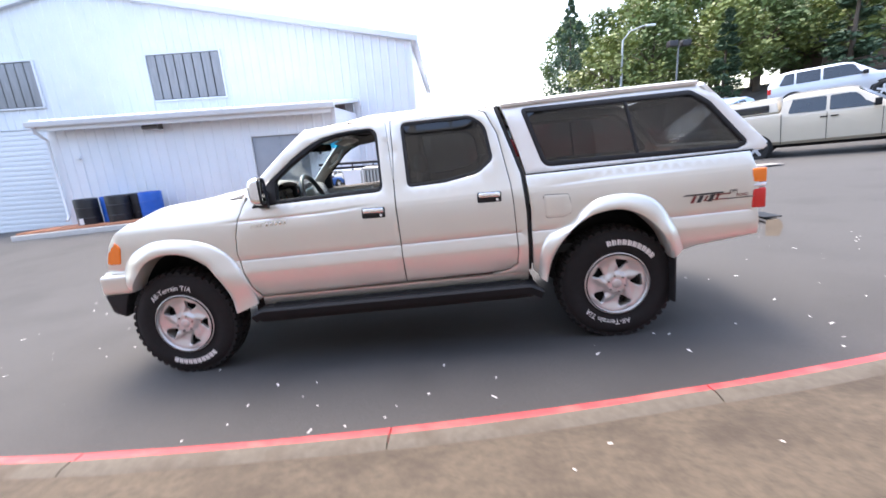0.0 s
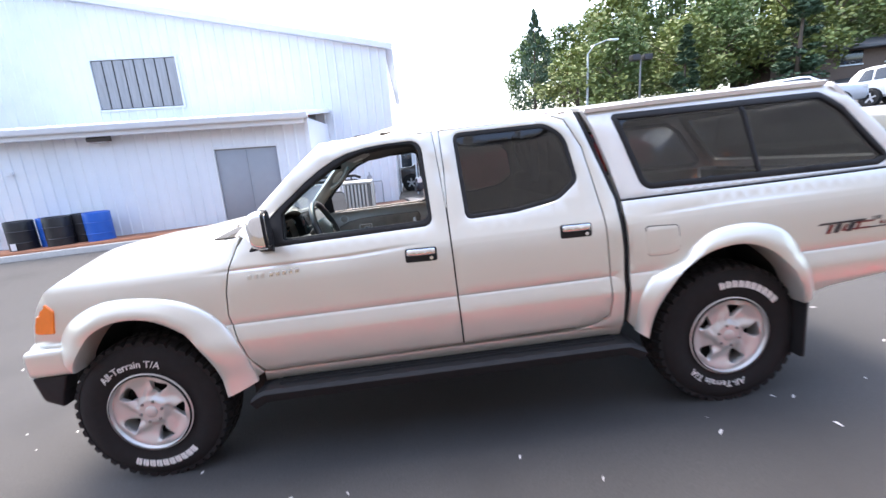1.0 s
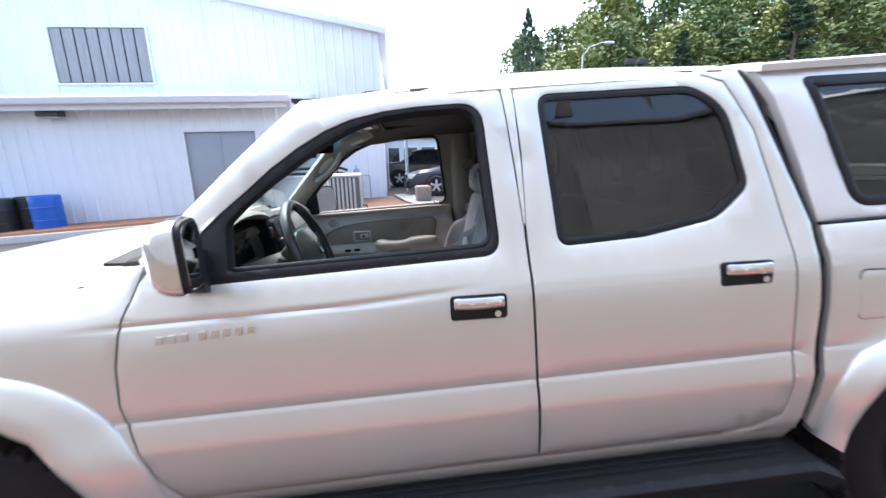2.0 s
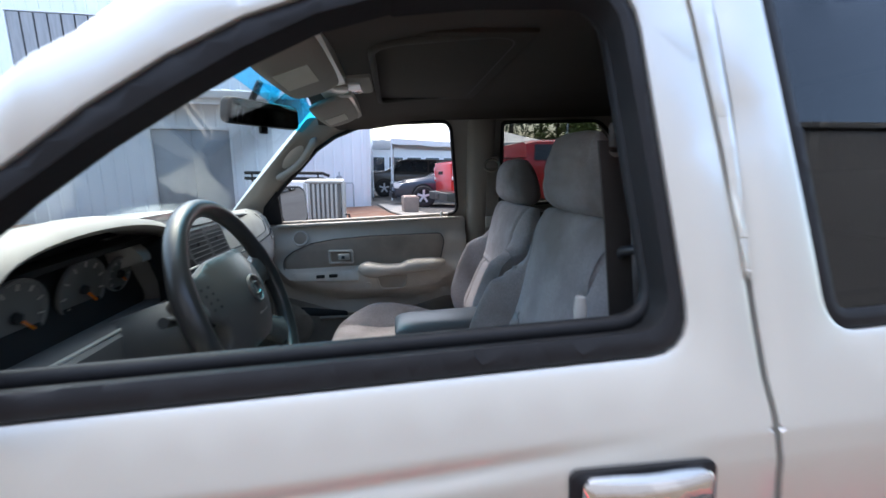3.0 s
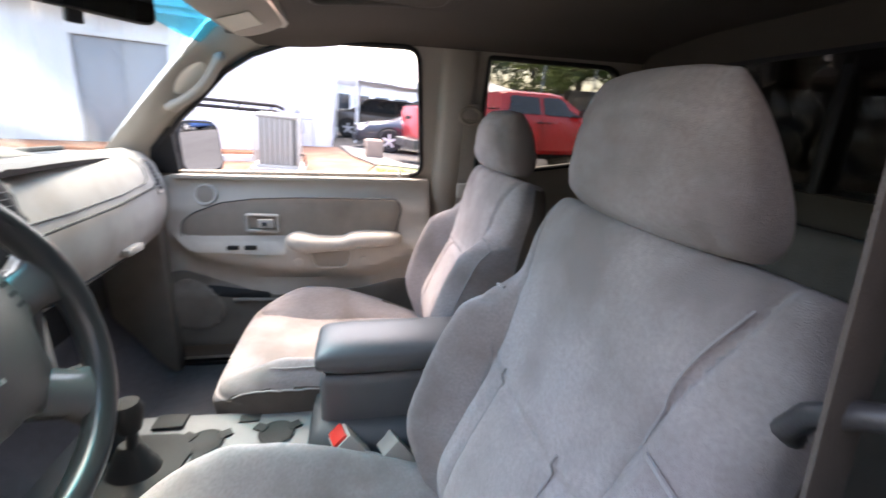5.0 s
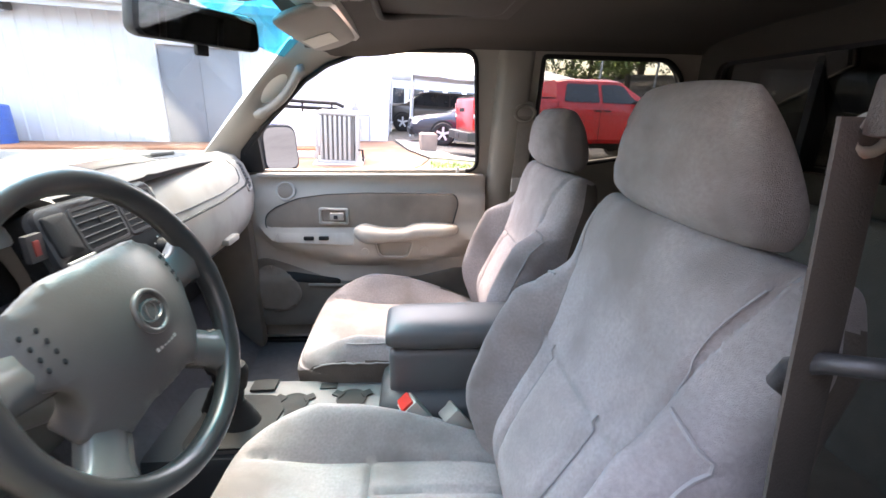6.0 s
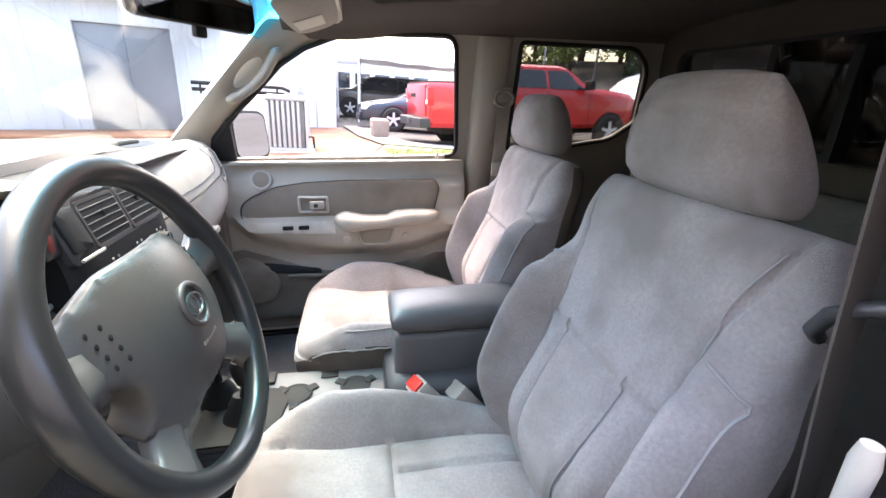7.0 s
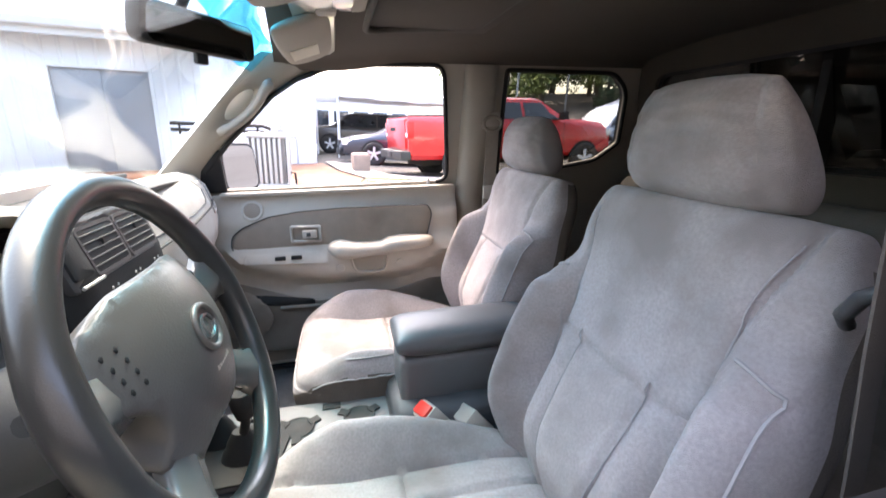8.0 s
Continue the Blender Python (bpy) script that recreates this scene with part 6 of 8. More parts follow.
    for k in range(6):
        part("slat", box("slat", (-0.806, -0.71, 1.14 + k * 0.0125), (-0.792, -0.66, 1.144 + k * 0.0125), BLACK_TRIM, 0), d)
    # knee panel and column shroud
    kn = [[(x, y, z) for x, z in ((-0.80, 1.125), (-0.775, 1.11), (-0.77, 1.04), (-0.81, 0.88), (-0.84, 0.86), (-0.90, 0.9), (-0.90, 1.12))] for y in np.linspace(-0.73, -0.21, 9)]
    part("knee_panel", loft("knee_panel", kn, mat("grey_knee_plastic", (0.085, 0.085, 0.086), 0.55, vary=0.08, scale=25, bump=0.15, bump_scale=500), angle=50), d, "dark grey knee panel")
    # centre stack
    st = part("radio_tower", sheet("radio_tower", rpoly([(-0.275, 0.86, 0.02), (0.015, 0.86, 0.02), (0.030, 1.275, 0.03), (-0.268, 1.275, 0.03)]), lambda u, v: (-0.725 - 0.30 * max(0, v - 1.18) - 0.12 * max(0, 1.12 - v) - 0.5 * max(0, abs(u + 0.12) - 0.13), u, v), 0.06, DASH_DARK, step=0.04, roll=0.01, lip=0.02), d, "charcoal centre stack")
    part("stack_cheek", box("stack_cheek", (-0.82, 0.0, 0.86), (-0.752, 0.032, 1.26), DASH_TRIM, 0.012), d)
    xs = lambda u, v: (-0.722 - 0.30 * max(0, v - 1.18), u, v)
    part("vent_surround", sheet("vent_surround", rpoly([(-0.262, 1.186, 0.01), (0.014, 1.186, 0.01), (0.014, 1.272, 0.02), (-0.258, 1.272, 0.02)]), lambda u, v: Vector(xs(u, v)) + Vector((-0.004, 0, 0)), 0.01, VENT_GREY, [rpoly([(y0 - 0.004, 1.194, 0.006), (y1 + 0.004, 1.194, 0.006), (y1 + 0.004, 1.262, 0.006), (y0 - 0.004, 1.262, 0.006)]) for y0, y1 in ((-0.200, -0.106), (-0.094, 0.000))], 0.03, 0.002, 0.004), st, "grey vent surround")
    for y0, y1 in ((-0.200, -0.106), (-0.094, 0.000)):
        fr = rpoly([(y0, 1.197, 0.006), (y1, 1.197, 0.006), (y1, 1.259, 0.006), (y0, 1.259, 0.006)])
        vf = part("vent_frame", sheet("vent_frame", inset_ring(fr, -0.004).tolist(), xs, 0.02, VENT_GREY, [inset_ring(fr, 0.001).tolist()], 0.03, 0.002, 0), st)
        part("vent_cavity", sheet("vent_cavity", fr, lambda u, v: Vector(xs(u, v)) + Vector((-0.018, 0, 0)), 0.002, BLACK_TRIM, step=0.05, roll=0), vf)
        for k in range(5):
            z = 1.2065 + k * 0.0108
            x = -0.722 - 0.3 * (z - 1.18)
            part("slat", box("slat", (x - 0.014, y0, z - 0.0008), (x - 0.002, y1, z + 0.0008), BLACK_TRIM, 0), vf)
            # thin paler strip paints the reflection along the slat's front
            part("slat_glint", box("slat_glint", (x - 0.002, y0, z - 0.0008), (x - 0.0010, y1, z + 0.0008), PLATE, 0), vf)
        part("vent_tab", box("vent_tab", (-0.746, (y0 + y1) / 2 - 0.002, 1.222), (-0.738, (y0 + y1) / 2 + 0.002, 1.240), BLACK_TRIM, 0.002), vf)
    part("blank_panel", sheet("blank_panel", rpoly([(-0.256, 1.202, 0.006), (-0.212, 1.202, 0.006), (-0.212, 1.262, 0.006), (-0.254, 1.262, 0.006)]), lambda u, v: Vector(xs(u, v)) + Vector((0.002, 0, 0)), 0.006, DASH_DARK, step=0.03, roll=0.002, lip=0.003), st)
    part("stack_trim", tube("stack_trim", [(-0.722, -0.258, 1.193), (-0.722, -0.205, 1.193)], 0.0025, TRIM_LIGHT, 6), st)
    hz = part("hazard_bezel", box("hazard_bezel", (-0.752, -0.290, 1.205), (-0.742, -0.262, 1.245), VENT_GREY, 0.003), st)
    part("hazard_button", box("hazard_button", (-0.743, -0.282, 1.214), (-0.7405, -0.272, 1.236), mat("dull_red_button", (0.20, 0.03, 0.025), 0.5), 0.001), hz, "red hazard button")
    for k, y in enumerate((-0.185, -0.110, -0.035)):
        kb = part("climate_knob", lathe("climate_knob", [(0.001, 0.018), (0.014, 0.017), (0.017, 0.0), (0.001, 0)], DASH_DARK, 20, "x"), st, m=pose(-0.722, y, 1.150))
        part("pointer", box("pointer", (0.0175, -0.0012, 0.002), (0.0188, 0.0012, 0.012), TRIM_LIGHT, 0), kb)
        for a in (-60, -20, 20, 60):
            part("dial_mark", box("dial_mark", (0.0005, -0.0015, 0.021), (0.002, 0.0015, 0.025), TRIM_LIGHT, 0), kb, m=pose(0, 0, 0, a, 0, 0))
    part("radio", box("radio", (-0.74, -0.22, 1.02), (-0.718, -0.05, 1.115), BLACK_TRIM, 0.006), st)
    for k in range(6):
        part("radio_button", box("radio_button", (-0.719, -0.20 + k * 0.024, 1.04), (-0.713, -0.182 + k * 0.024, 1.052), CONSOLE, 0.002), st)
    # glove box seams, passenger vent, upper bin
    part("glovebox_seam", tube("glovebox_seam", [(-0.762, 0.06, 1.155), (-0.768, 0.35, 1.155), (-0.79, 0.60, 1.16), (-0.80, 0.655, 1.175)], 0.003, DASH_DARK, 6), d)
    part("glovebox_seam", tube("glovebox_seam", [(-0.79, 0.10, 1.01), (-0.80, 0.40, 1.005), (-0.82, 0.60, 1.01)], 0.003, DASH_DARK, 6), d)
    part("glovebox_latch", box("glovebox_latch", (-0.80, 0.36, 1.02), (-0.765, 0.44, 1.04), DASH_TRIM, 0.008), d)
    def dash_x(y, z):
        e = 0.045 * (abs(y) / 0.74) ** 4
        return float(np.interp(z, [1.05, 1.10, 1.16, top(y) - 0.045, top(y) - 0.012, top(y)], [-0.775, -0.768, -0.775, -0.795, -0.825, -0.87])) - e
    part("bin_seam", tube("bin_seam", [(dash_x(y, z) + 0.001, y, z) for y, z in ((0.075, 1.175), (0.20, 1.172), (0.40, 1.172), (0.555, 1.178), (0.585, 1.19), (0.592, 1.215), (0.578, 1.245), (0.555, 1.262))], 0.0022, CONSOLE, 6), d)
    vent = rpoly([(0.632, 1.135, 0.012), (0.690, 1.138, 0.012), (0.680, 1.232, 0.015), (0.622, 1.240, 0.015)])
    pv = part("passenger_vent", sheet("passenger_vent", vent, lambda u, v: (dash_x(u, v) + 0.002, u, v), 0.012, BLACK_TRIM, step=0.012), d, "black passenger air vent")
    part("vent_rim", tube("vent_rim", [(dash_x(u, v) + 0.002, u, v) for u, v in vent + vent[:1]], 0.004, TRIM, 8), pv)
    for k in range(8):
        z = 1.145 + k * 0.0115
        part("slat", tube("slat", [(dash_x(y, z) + 0.004, y, z) for y in (0.632, 0.655, 0.680)], 0.0016, PLATE, 6), pv)
    # passenger's kick panel: footwell shade is in the darkened plastic
    part("kick_panel", box("kick_panel", (-1.02, 0.68, 0.48), (-0.83, 0.74, 1.02), TRIM_SHADED, 0.02), d)
    part("kick_panel", box("kick_panel", (-1.02, -0.74, 0.48), (-0.83, -0.68, 1.02), CONSOLE, 0.02), d)


dash()


# steering wheel
def steering_wheel():
    """Built flat (u across, v up, w towards the driver), then leaned into place."""
    tilt = 19.0
    R = 0.192
    c = Vector((-0.576, -0.368, 1.150))
    th = radians(tilt)
    m = Matrix(((0, -math.sin(th), math.cos(th), c.x), (1, 0, 0, c.y), (0, math.cos(th), math.sin(th), c.z), (0, 0, 0, 1)))
    rings = []
    for a in np.linspace(0, 2 * math.pi, 73):
        grip = 1 + 0.10 * smooth(0.35, 0.15, abs(math.sin(a) - 0.15)) 
        rr = 0.0172 * grip
        rings.append([((R + rr * math.cos(b)) * math.cos(a), (R + rr * math.cos(b)) * math.sin(a), rr * 1.05 * math.sin(b)) for b in np.linspace(0, 2 * math.pi, 17)[:-1]])
    wheel_ob = part("steering_wheel", loft("steering_wheel", rings, WHEEL_SKIN, caps=False, angle=80), truck, "dark grey four-spoke steering wheel", m)
    hub = rpoly([(-0.153, 0.066, 0.02), (-0.075, 0.100, 0.08), (0.075, 0.100, 0.08), (0.153, 0.066, 0.02), (0.143, 0.006, 0.015), (0.114, -0.010, 0.03), (0.110, -0.046, 0.03), (0.130, -0.066, 0.015), (0.086, -0.110, 0.015), (0.04, -0.090, 0.04), (-0.04, -0.090, 0.04), (-0.086, -0.110, 0.015), (-0.130, -0.066, 0.015), (-0.110, -0.046, 0.03), (-0.114, -0.010, 0.03), (-0.143, 0.006, 0.015)], 6)
    pad_w = lambda u, v: 0.032 - 2.1 * u * u - 2.5 * (v - 0.008) ** 2
    part("airbag_cover", sheet("airbag_cover", hub, lambda u, v: (u, v, pad_w(u, v)), 0.05, WHEEL_PAD, step=0.014, roll=0.005, lip=0.006, angle=60), wheel_ob, "moulded grey airbag cover")
    for a, w0, w1 in ((9, 0.033, 0.030), (171, 0.033, 0.030), (-42, 0.032, 0.030), (-138, 0.032, 0.030)):
        rg = []
        for k in range(8):
            f = k / 7
            r = 0.085 + (R - 0.085 - 0.004) * f
            wv = w0 + (w1 - w0) * f + 0.014 * smooth(0.72, 1.0, f)
            dep = -0.026 + 0.022 * f
            rg.append([(r, -wv, dep - 0.012), (r, -wv * 0.8, dep + 0.008), (r, 0, dep + 0.013), (r, wv * 0.8, dep + 0.008), (r, wv, dep - 0.012), (r, 0, dep - 0.018)])
        part("spoke", loft("spoke", rg, WHEEL_SPOKE, angle=140), wheel_ob, m=pose(0, 0, 0, 0, 0, a))
    part("emblem_ring", tube("emblem_ring", [(0.0 + 0.026 * math.cos(a), 0.012 + 0.026 * math.sin(a), 0.0315) for a in np.linspace(0, 2 * math.pi, 33)], 0.004, WHEEL_PAD, 8), wheel_ob, "round raised emblem")
    part("emblem_oval", tube("emblem_oval", [(0.019 * math.cos(a), 0.012 + 0.013 * math.sin(a), 0.0315) for a in np.linspace(0, 2 * math.pi, 33)], 0.0022, WHEEL_SPOKE, 6), wheel_ob)
    part("emblem_bar", tube("emblem_bar", [(0.008 * math.cos(a), 0.012 + 0.012 * math.sin(a), 0.0315) for a in np.linspace(0, 2 * math.pi, 25)], 0.0018, WHEEL_SPOKE, 6), wheel_ob)
    for k in range(6):
        part("marking_bar", box("marking_bar", (-0.022 + k * 0.0075, -0.036, 0.020), (-0.017 + k * 0.0075, -0.031, 0.0275), TRIM, 0), wheel_ob)
    for sx in (-1, 1):
        for i in range(4):
            for j in range(2):
                u, v = sx * (0.106 + 0.013 * j), 0.056 - 0.013 * i
                # charcoal disc stands for the shade in a dimple of the pad
                part("horn_dot", lathe("horn_dot", [(0.001, 0.0006), (0.0024, 0.0006), (0.0034, 0.0), (0.001, -0.002)], DASH_DARK, 10, "z"), wheel_ob, m=pose(u, v, pad_w(u, v)))
    part("column_shroud", loft("column_shroud", [[(0.052 * k * math.cos(a), 0.06 * k * math.sin(a) - 0.015, w) for a in np.linspace(0, 2 * math.pi, 21)[:-1]] for k, w in ((0.8, -0.035), (1.0, -0.05), (1.15, -0.16), (1.2, -0.26))], LID, angle=50), wheel_ob, "dark grey steering column shroud")
    part("wiper_stalk", tube("wiper_stalk", [(0.05, 0.01, -0.075), (0.10, 0.03, -0.07), (0.145, 0.045, -0.062), (0.175, 0.052, -0.058)], [0.007, 0.008, 0.012, 0.010], CONSOLE, 10), wheel_ob, "dark wiper stalk")
    part("stalk_mark", box("stalk_mark", (0.13, 0.046, -0.052), (0.16, 0.052, -0.0495), TRIM_LIGHT, 0), wheel_ob)
    part("light_stalk", tube("light_stalk", [(-0.05, 0.01, -0.075), (-0.09, 0.02, -0.08), (-0.125, 0.03, -0.08)], [0.007, 0.008, 0.010], CONSOLE, 10), wheel_ob)


steering_wheel()


# centre console and levers
def console():
    plate = rpoly([(-0.72, -0.10, 0.02), (-0.72, 0.150, 0.02), (-0.30, 0.135, 0.03), (-0.30, -0.10, 0.03)])
    con = part("console", box("console", (-0.82, -0.115, 0.48), (0.10, 0.15, 0.690), CONSOLE, 0.02), truck, "dark grey centre console with cup holders")
    part("console_plate", sheet("console_plate", plate, lambda u, v: (u, v, 0.702), 0.01, PLATE, step=0.06, roll=0.003), con, "grey console plate")
    for x, y in ((-0.53, 0.045), (-0.385, 0.055)):
        part("cup_holder", lathe("cup_holder", [(0.001, 0.7035), (0.036, 0.7035), (0.039, 0.7065), (0.036, 0.7075), (0.03, 0.7045), (0.001, 0.7045)], DASH_DARK, 28, "z"), con, "black cup holder", pose(x, y, 0))
        for a in (0, 120, 240):
            part("cup_finger", box("cup_finger", (0.028, -0.011, 0.7032), (0.056, 0.011, 0.7075), DASH_DARK, 0.003), con, m=Matrix.Translation((x, y, 0)) @ pose(0, 0, 0, 0, 0, a + 30))
    part("lever_surround", slab("lever_surround", rpoly([(-0.735, -0.105, 0.03), (-0.735, 0.085, 0.03), (-0.575, 0.075, 0.04), (-0.545, 0.02, 0.03), (-0.565, -0.105, 0.03)]), 0.703, 0.709, DASH_DARK, "z", 0.002), con, "black lever surround")
    part("coin_slot", box("coin_slot", (-0.475, 0.10, 0.703), (-0.43, 0.125, 0.706), DASH_DARK, 0.002), con)
    for x, y, lean_, nm in ((-0.635, -0.02, 0.015, "gear_lever"), (-0.70, 0.045, 0.0, "transfer_lever")):
        boot = part("lever_boot", loft("lever_boot", [[(x + r * math.cos(a), y + r * math.sin(a) * 0.8, z) for a in np.linspace(0, 2 * math.pi, 17)[:-1]] for r, z in ((0.052, 0.703), (0.045, 0.715), (0.043, 0.722), (0.034, 0.735), (0.032, 0.745), (0.018, 0.77))], DASH_DARK, angle=50), con, "black lever boot")
        part(nm, tube(nm, [(x, y, 0.74), (x + lean_, y - 0.01, 0.80), (x + lean_, y - 0.012, 0.818)], 0.010, BLACK_TRIM, 10), boot)
        part("lever_knob", lathe("lever_knob", [(0.001, 0.812), (0.017, 0.812), (0.023, 0.835), (0.026, 0.856), (0.021, 0.871), (0.001, 0.876)], RUBBER, 20, "z"), boot, m=pose(x + lean_, y - 0.012, 0))
    part("shift_slot", box("shift_slot", (-0.655, 0.095, 0.7025), (-0.59, 0.140, 0.712), DASH_DARK, 0.004), con)
    # armrest box
    part("armrest_box", box("armrest_box", (-0.284, 0.003, 0.690), (0.06, 0.151, 0.872), LID, 0.022, 4), con, "dark grey armrest storage box")
    lid, _ = cushion("armrest_lid", lambda v: (-0.292 + 0.37 * v, 0.076, 0.901), lambda v: (-0.04, 0, 1), lambda v: 0.079, lambda v: 0.066, lambda u, v: 0.006 * (1 - u * u), LID, 24, 44, 4, 6)
    part("armrest_lid", lid, con, "padded dark grey armrest lid")
    part("console_skirt", loft("console_skirt", [[(x, y, z) for x, y in ((-0.312 + d, -0.045 + 1.4 * d), (0.08, -0.045 + 1.4 * d), (0.08, 0.18 - d), (-0.312 + d, 0.18 - d))] for d, z in ((0.0, 0.60), (0.0, 0.715), (0.008, 0.745), (0.036, 0.765))], CONSOLE, angle=50), con)


console()

# sun visors, mirror
# beige vinyl darkened, with the visor underside's shade in the colour
VISOR = mat("shaded_visor_vinyl", (0.285, 0.258, 0.222), 0.7, vary=0.08, scale=14, bump=0.2, bump_scale=400)
for s, a, b in ((1, 0.06, 0.52), (-1, 0.08, 0.52)):
    vis, _ = cushion("sun_visor", lambda v: (-0.505 + 0.125 * v, s * (a + b) / 2, 1.572 + 0.040 * v), lambda v: (0.25, 0, -1), lambda v: (b - a) / 2, lambda v: 0.034, lambda u, v: 0.0, VISOR, 22, 48, 3.2, 2.6)
    vo = part("sun_visor", vis, truck, "beige padded sun visor")
    lab = [(-0.478, 0.24), (-0.414, 0.24), (-0.414, 0.37), (-0.478, 0.37)]
    part("visor_label", sheet("visor_label", lab, lambda u, v: (u, s * v, 1.572 + 0.32 * (u + 0.505) - 0.0188), 0.001, PAPER, step=0.05, roll=0, lip=0), vo, "pale warning label")
    part("visor_clip", box("visor_clip", (-0.41, s * 0.055 - 0.018, 1.60), (-0.37, s * 0.055 + 0.018, 1.65), TRIM, 0.008), vo)
ob_ = part("overhead_console", box("overhead_console", (-0.41, -0.10, 1.615), (-0.31, 0.10, 1.66), PILLAR, 0.015), truck)
part("map_lamp", box("map_lamp", (-0.38, -0.06, 1.608), (-0.34, 0.06, 1.618), CLEAR_LENS, 0.004), ob_)
mir = [(-0.125, -0.030, 0.02), (0.125, -0.030, 0.02), (0.118, 0.034, 0.02), (-0.118, 0.034, 0.02)]
mm = Matrix.Translation((-0.592, 0.0, 1.548)) @ pose(0, 0, 0, 0, 6, -30)
mo = part("rear_view_mirror", slab("rear_view_mirror", rpoly(mir), -0.03, 0.0, BLACK_TRIM, "x", 0.008), truck, "black interior rear-view mirror", mm)
part("mirror_glass", slab("mirror_glass", [(u * 0.93, v * 0.88) for u, v in rpoly(mir)], 0.0005, 0.003, mat("mirror_face", (0.85, 0.85, 0.85), 0.02, 1.0, 0), "x", 0), mo)
part("mirror_stalk", tube("mirror_stalk", [(-0.03, 0, 0.01), (-0.05, 0, 0.04), (-0.02, 0, 0.085)], 0.009, BLACK_TRIM, 8), mo)
part("dimmer_tab", box("dimmer_tab", (-0.02, -0.012, -0.048), (-0.008, 0.012, -0.028), BLACK_TRIM, 0.004), mo)


# ---- behind the passenger's window: bark bed, cooling unit, parked vehicles, tent ----
def flat_sheet(name, label, category, outline, up, material, step=0.35):
    me = sheet(name, outline, lambda u, v: lot(u, v, up), 0.02, material, step=step, roll=0.01, lip=0.05)
    return thing(name, label, category, kind="structure", me=me)


flat_sheet("bark_bed", "orange-brown bark mulch beside the hall", "mulch", [(-4.2, 6.3), (-0.30, 6.35), (-0.08, 7.1), (0.10, 8.2), (-0.40, 10.0), (-0.85, 12.9), (-4.2, 12.9)], 0.03, mat("orange_bark", (0.150, 0.072, 0.042), 0.95, vary=0.5, scale=30, bump=0.9, bump_scale=60, second=(0.185, 0.125, 0.085), second_scale=1.5))
flat_sheet("grass_strip", "patchy green and dry grass strip", "grass", [(-0.28, 6.35), (7.5, 6.6), (7.6, 7.95), (0.16, 8.25), (-0.05, 7.1)], 0.03, mat("patchy_grass", (0.13, 0.17, 0.05), 0.95, vary=0.5, scale=9, bump=0.9, bump_scale=60, second=(0.30, 0.25, 0.14), second_scale=2.5))
flat_sheet("pavement", "pale concrete walk beyond the bark bed", "pavement", [(-0.35, 10.0), (0.14, 8.30), (9.0, 8.0), (9.0, 8.5), (0.75, 9.0), (0.36, 10.2), (0.0, 13.4), (-0.80, 13.2)], 0.06, mat("walk_concrete", (0.25, 0.235, 0.21), 0.9, vary=0.2, scale=12, bump=0.3))


def grass_blades():
    rnd = random.Random(3)
    verts, faces = [], []
    for _ in range(5000):
        x, y = rnd.uniform(0.1, 7.0), rnd.uniform(6.5, 7.9)
        if noise.noise(Vector((x * 1.2, y * 1.2, 5))) < -0.12:
            continue
        p, a, h = lot(x, y, 0.03), rnd.uniform(0, 6.28), rnd.uniform(0.03, 0.09)
        dx, dy = 0.006 * math.cos(a), 0.006 * math.sin(a)
        lx, ly = rnd.uniform(-0.03, 0.03), rnd.uniform(-0.03, 0.03)
        n = len(verts)
        verts += [(p.x - dx, p.y - dy, p.z), (p.x + dx, p.y + dy, p.z), (p.x + lx, p.y + ly, p.z + h)]
        faces.append((n, n + 1, n + 2))
    me = bpy.data.meshes.new("grass")
    me.from_pydata(verts, [], faces)
    thing("grass", "short green grass blades", "grass", kind="stuff", me=finish(me, mat("grass_blade", (0.12, 0.19, 0.04), 0.8, vary=0.5, scale=3)))


grass_blades()


def cooling_unit():
    p = lot(-1.62, 7.35)
    u = thing("air_conditioner", "white louvred outdoor cooling unit on a concrete pad", "air conditioner", Matrix.Translation(p) @ pose(0, 0, 0, 0, 0, 4))
    part("pad", box("pad", (-0.42, -0.45, -0.1), (0.46, 0.45, 0.07), CONCRETE, 0.015), u, "concrete pad")
    shell = mat("unit_white", (0.42, 0.42, 0.39), 0.5, vary=0.06)
    part("core", box("core", (-0.30, -0.32, 0.08), (0.30, 0.32, 0.90), mat("coil_grey", (0.20, 0.20, 0.19), 0.7), 0.01), u)
    part("top", box("top", (-0.35, -0.37, 0.90), (0.35, 0.37, 0.955), shell, 0.03), u)
    part("base", box("base", (-0.35, -0.37, 0.072), (0.35, 0.37, 0.12), shell, 0.01), u)
    for sx, sy in ((-1, -1), (1, -1), (-1, 1), (1, 1)):
        part("corner_post", box("corner_post", (sx * 0.345 - 0.025, sy * 0.365 - 0.025, 0.121), (sx * 0.345 + 0.025, sy * 0.365 + 0.025, 0.899), shell, 0.01), u)
    for k in range(7):
        x = -0.275 + k * 0.082
        part("louvre", box("louvre", (x - 0.026, -0.365, 0.125), (x + 0.022, -0.335, 0.895), shell, 0.012), u)
    for k in range(7):
        y = -0.275 + k * 0.082
        part("louvre", box("louvre", (0.322, y - 0.026, 0.125 + (0.33 if k < 3 else 0)), (0.352, y + 0.022, 0.895), shell, 0.012), u)
    part("service_hatch", box("service_hatch", (0.325, -0.33, 0.15), (0.36, -0.08, 0.44), BLACK_TRIM, 0.01), u, "black service hatch")
    part("pipe", tube("pipe", [(0.36, -0.2, 0.3), (0.44, -0.2, 0.3), (0.45, -0.2, 0.12), (0.45, 0.4, 0.1)], 0.02, BLACK_TRIM, 8), u, "black insulated pipe")


cooling_unit()


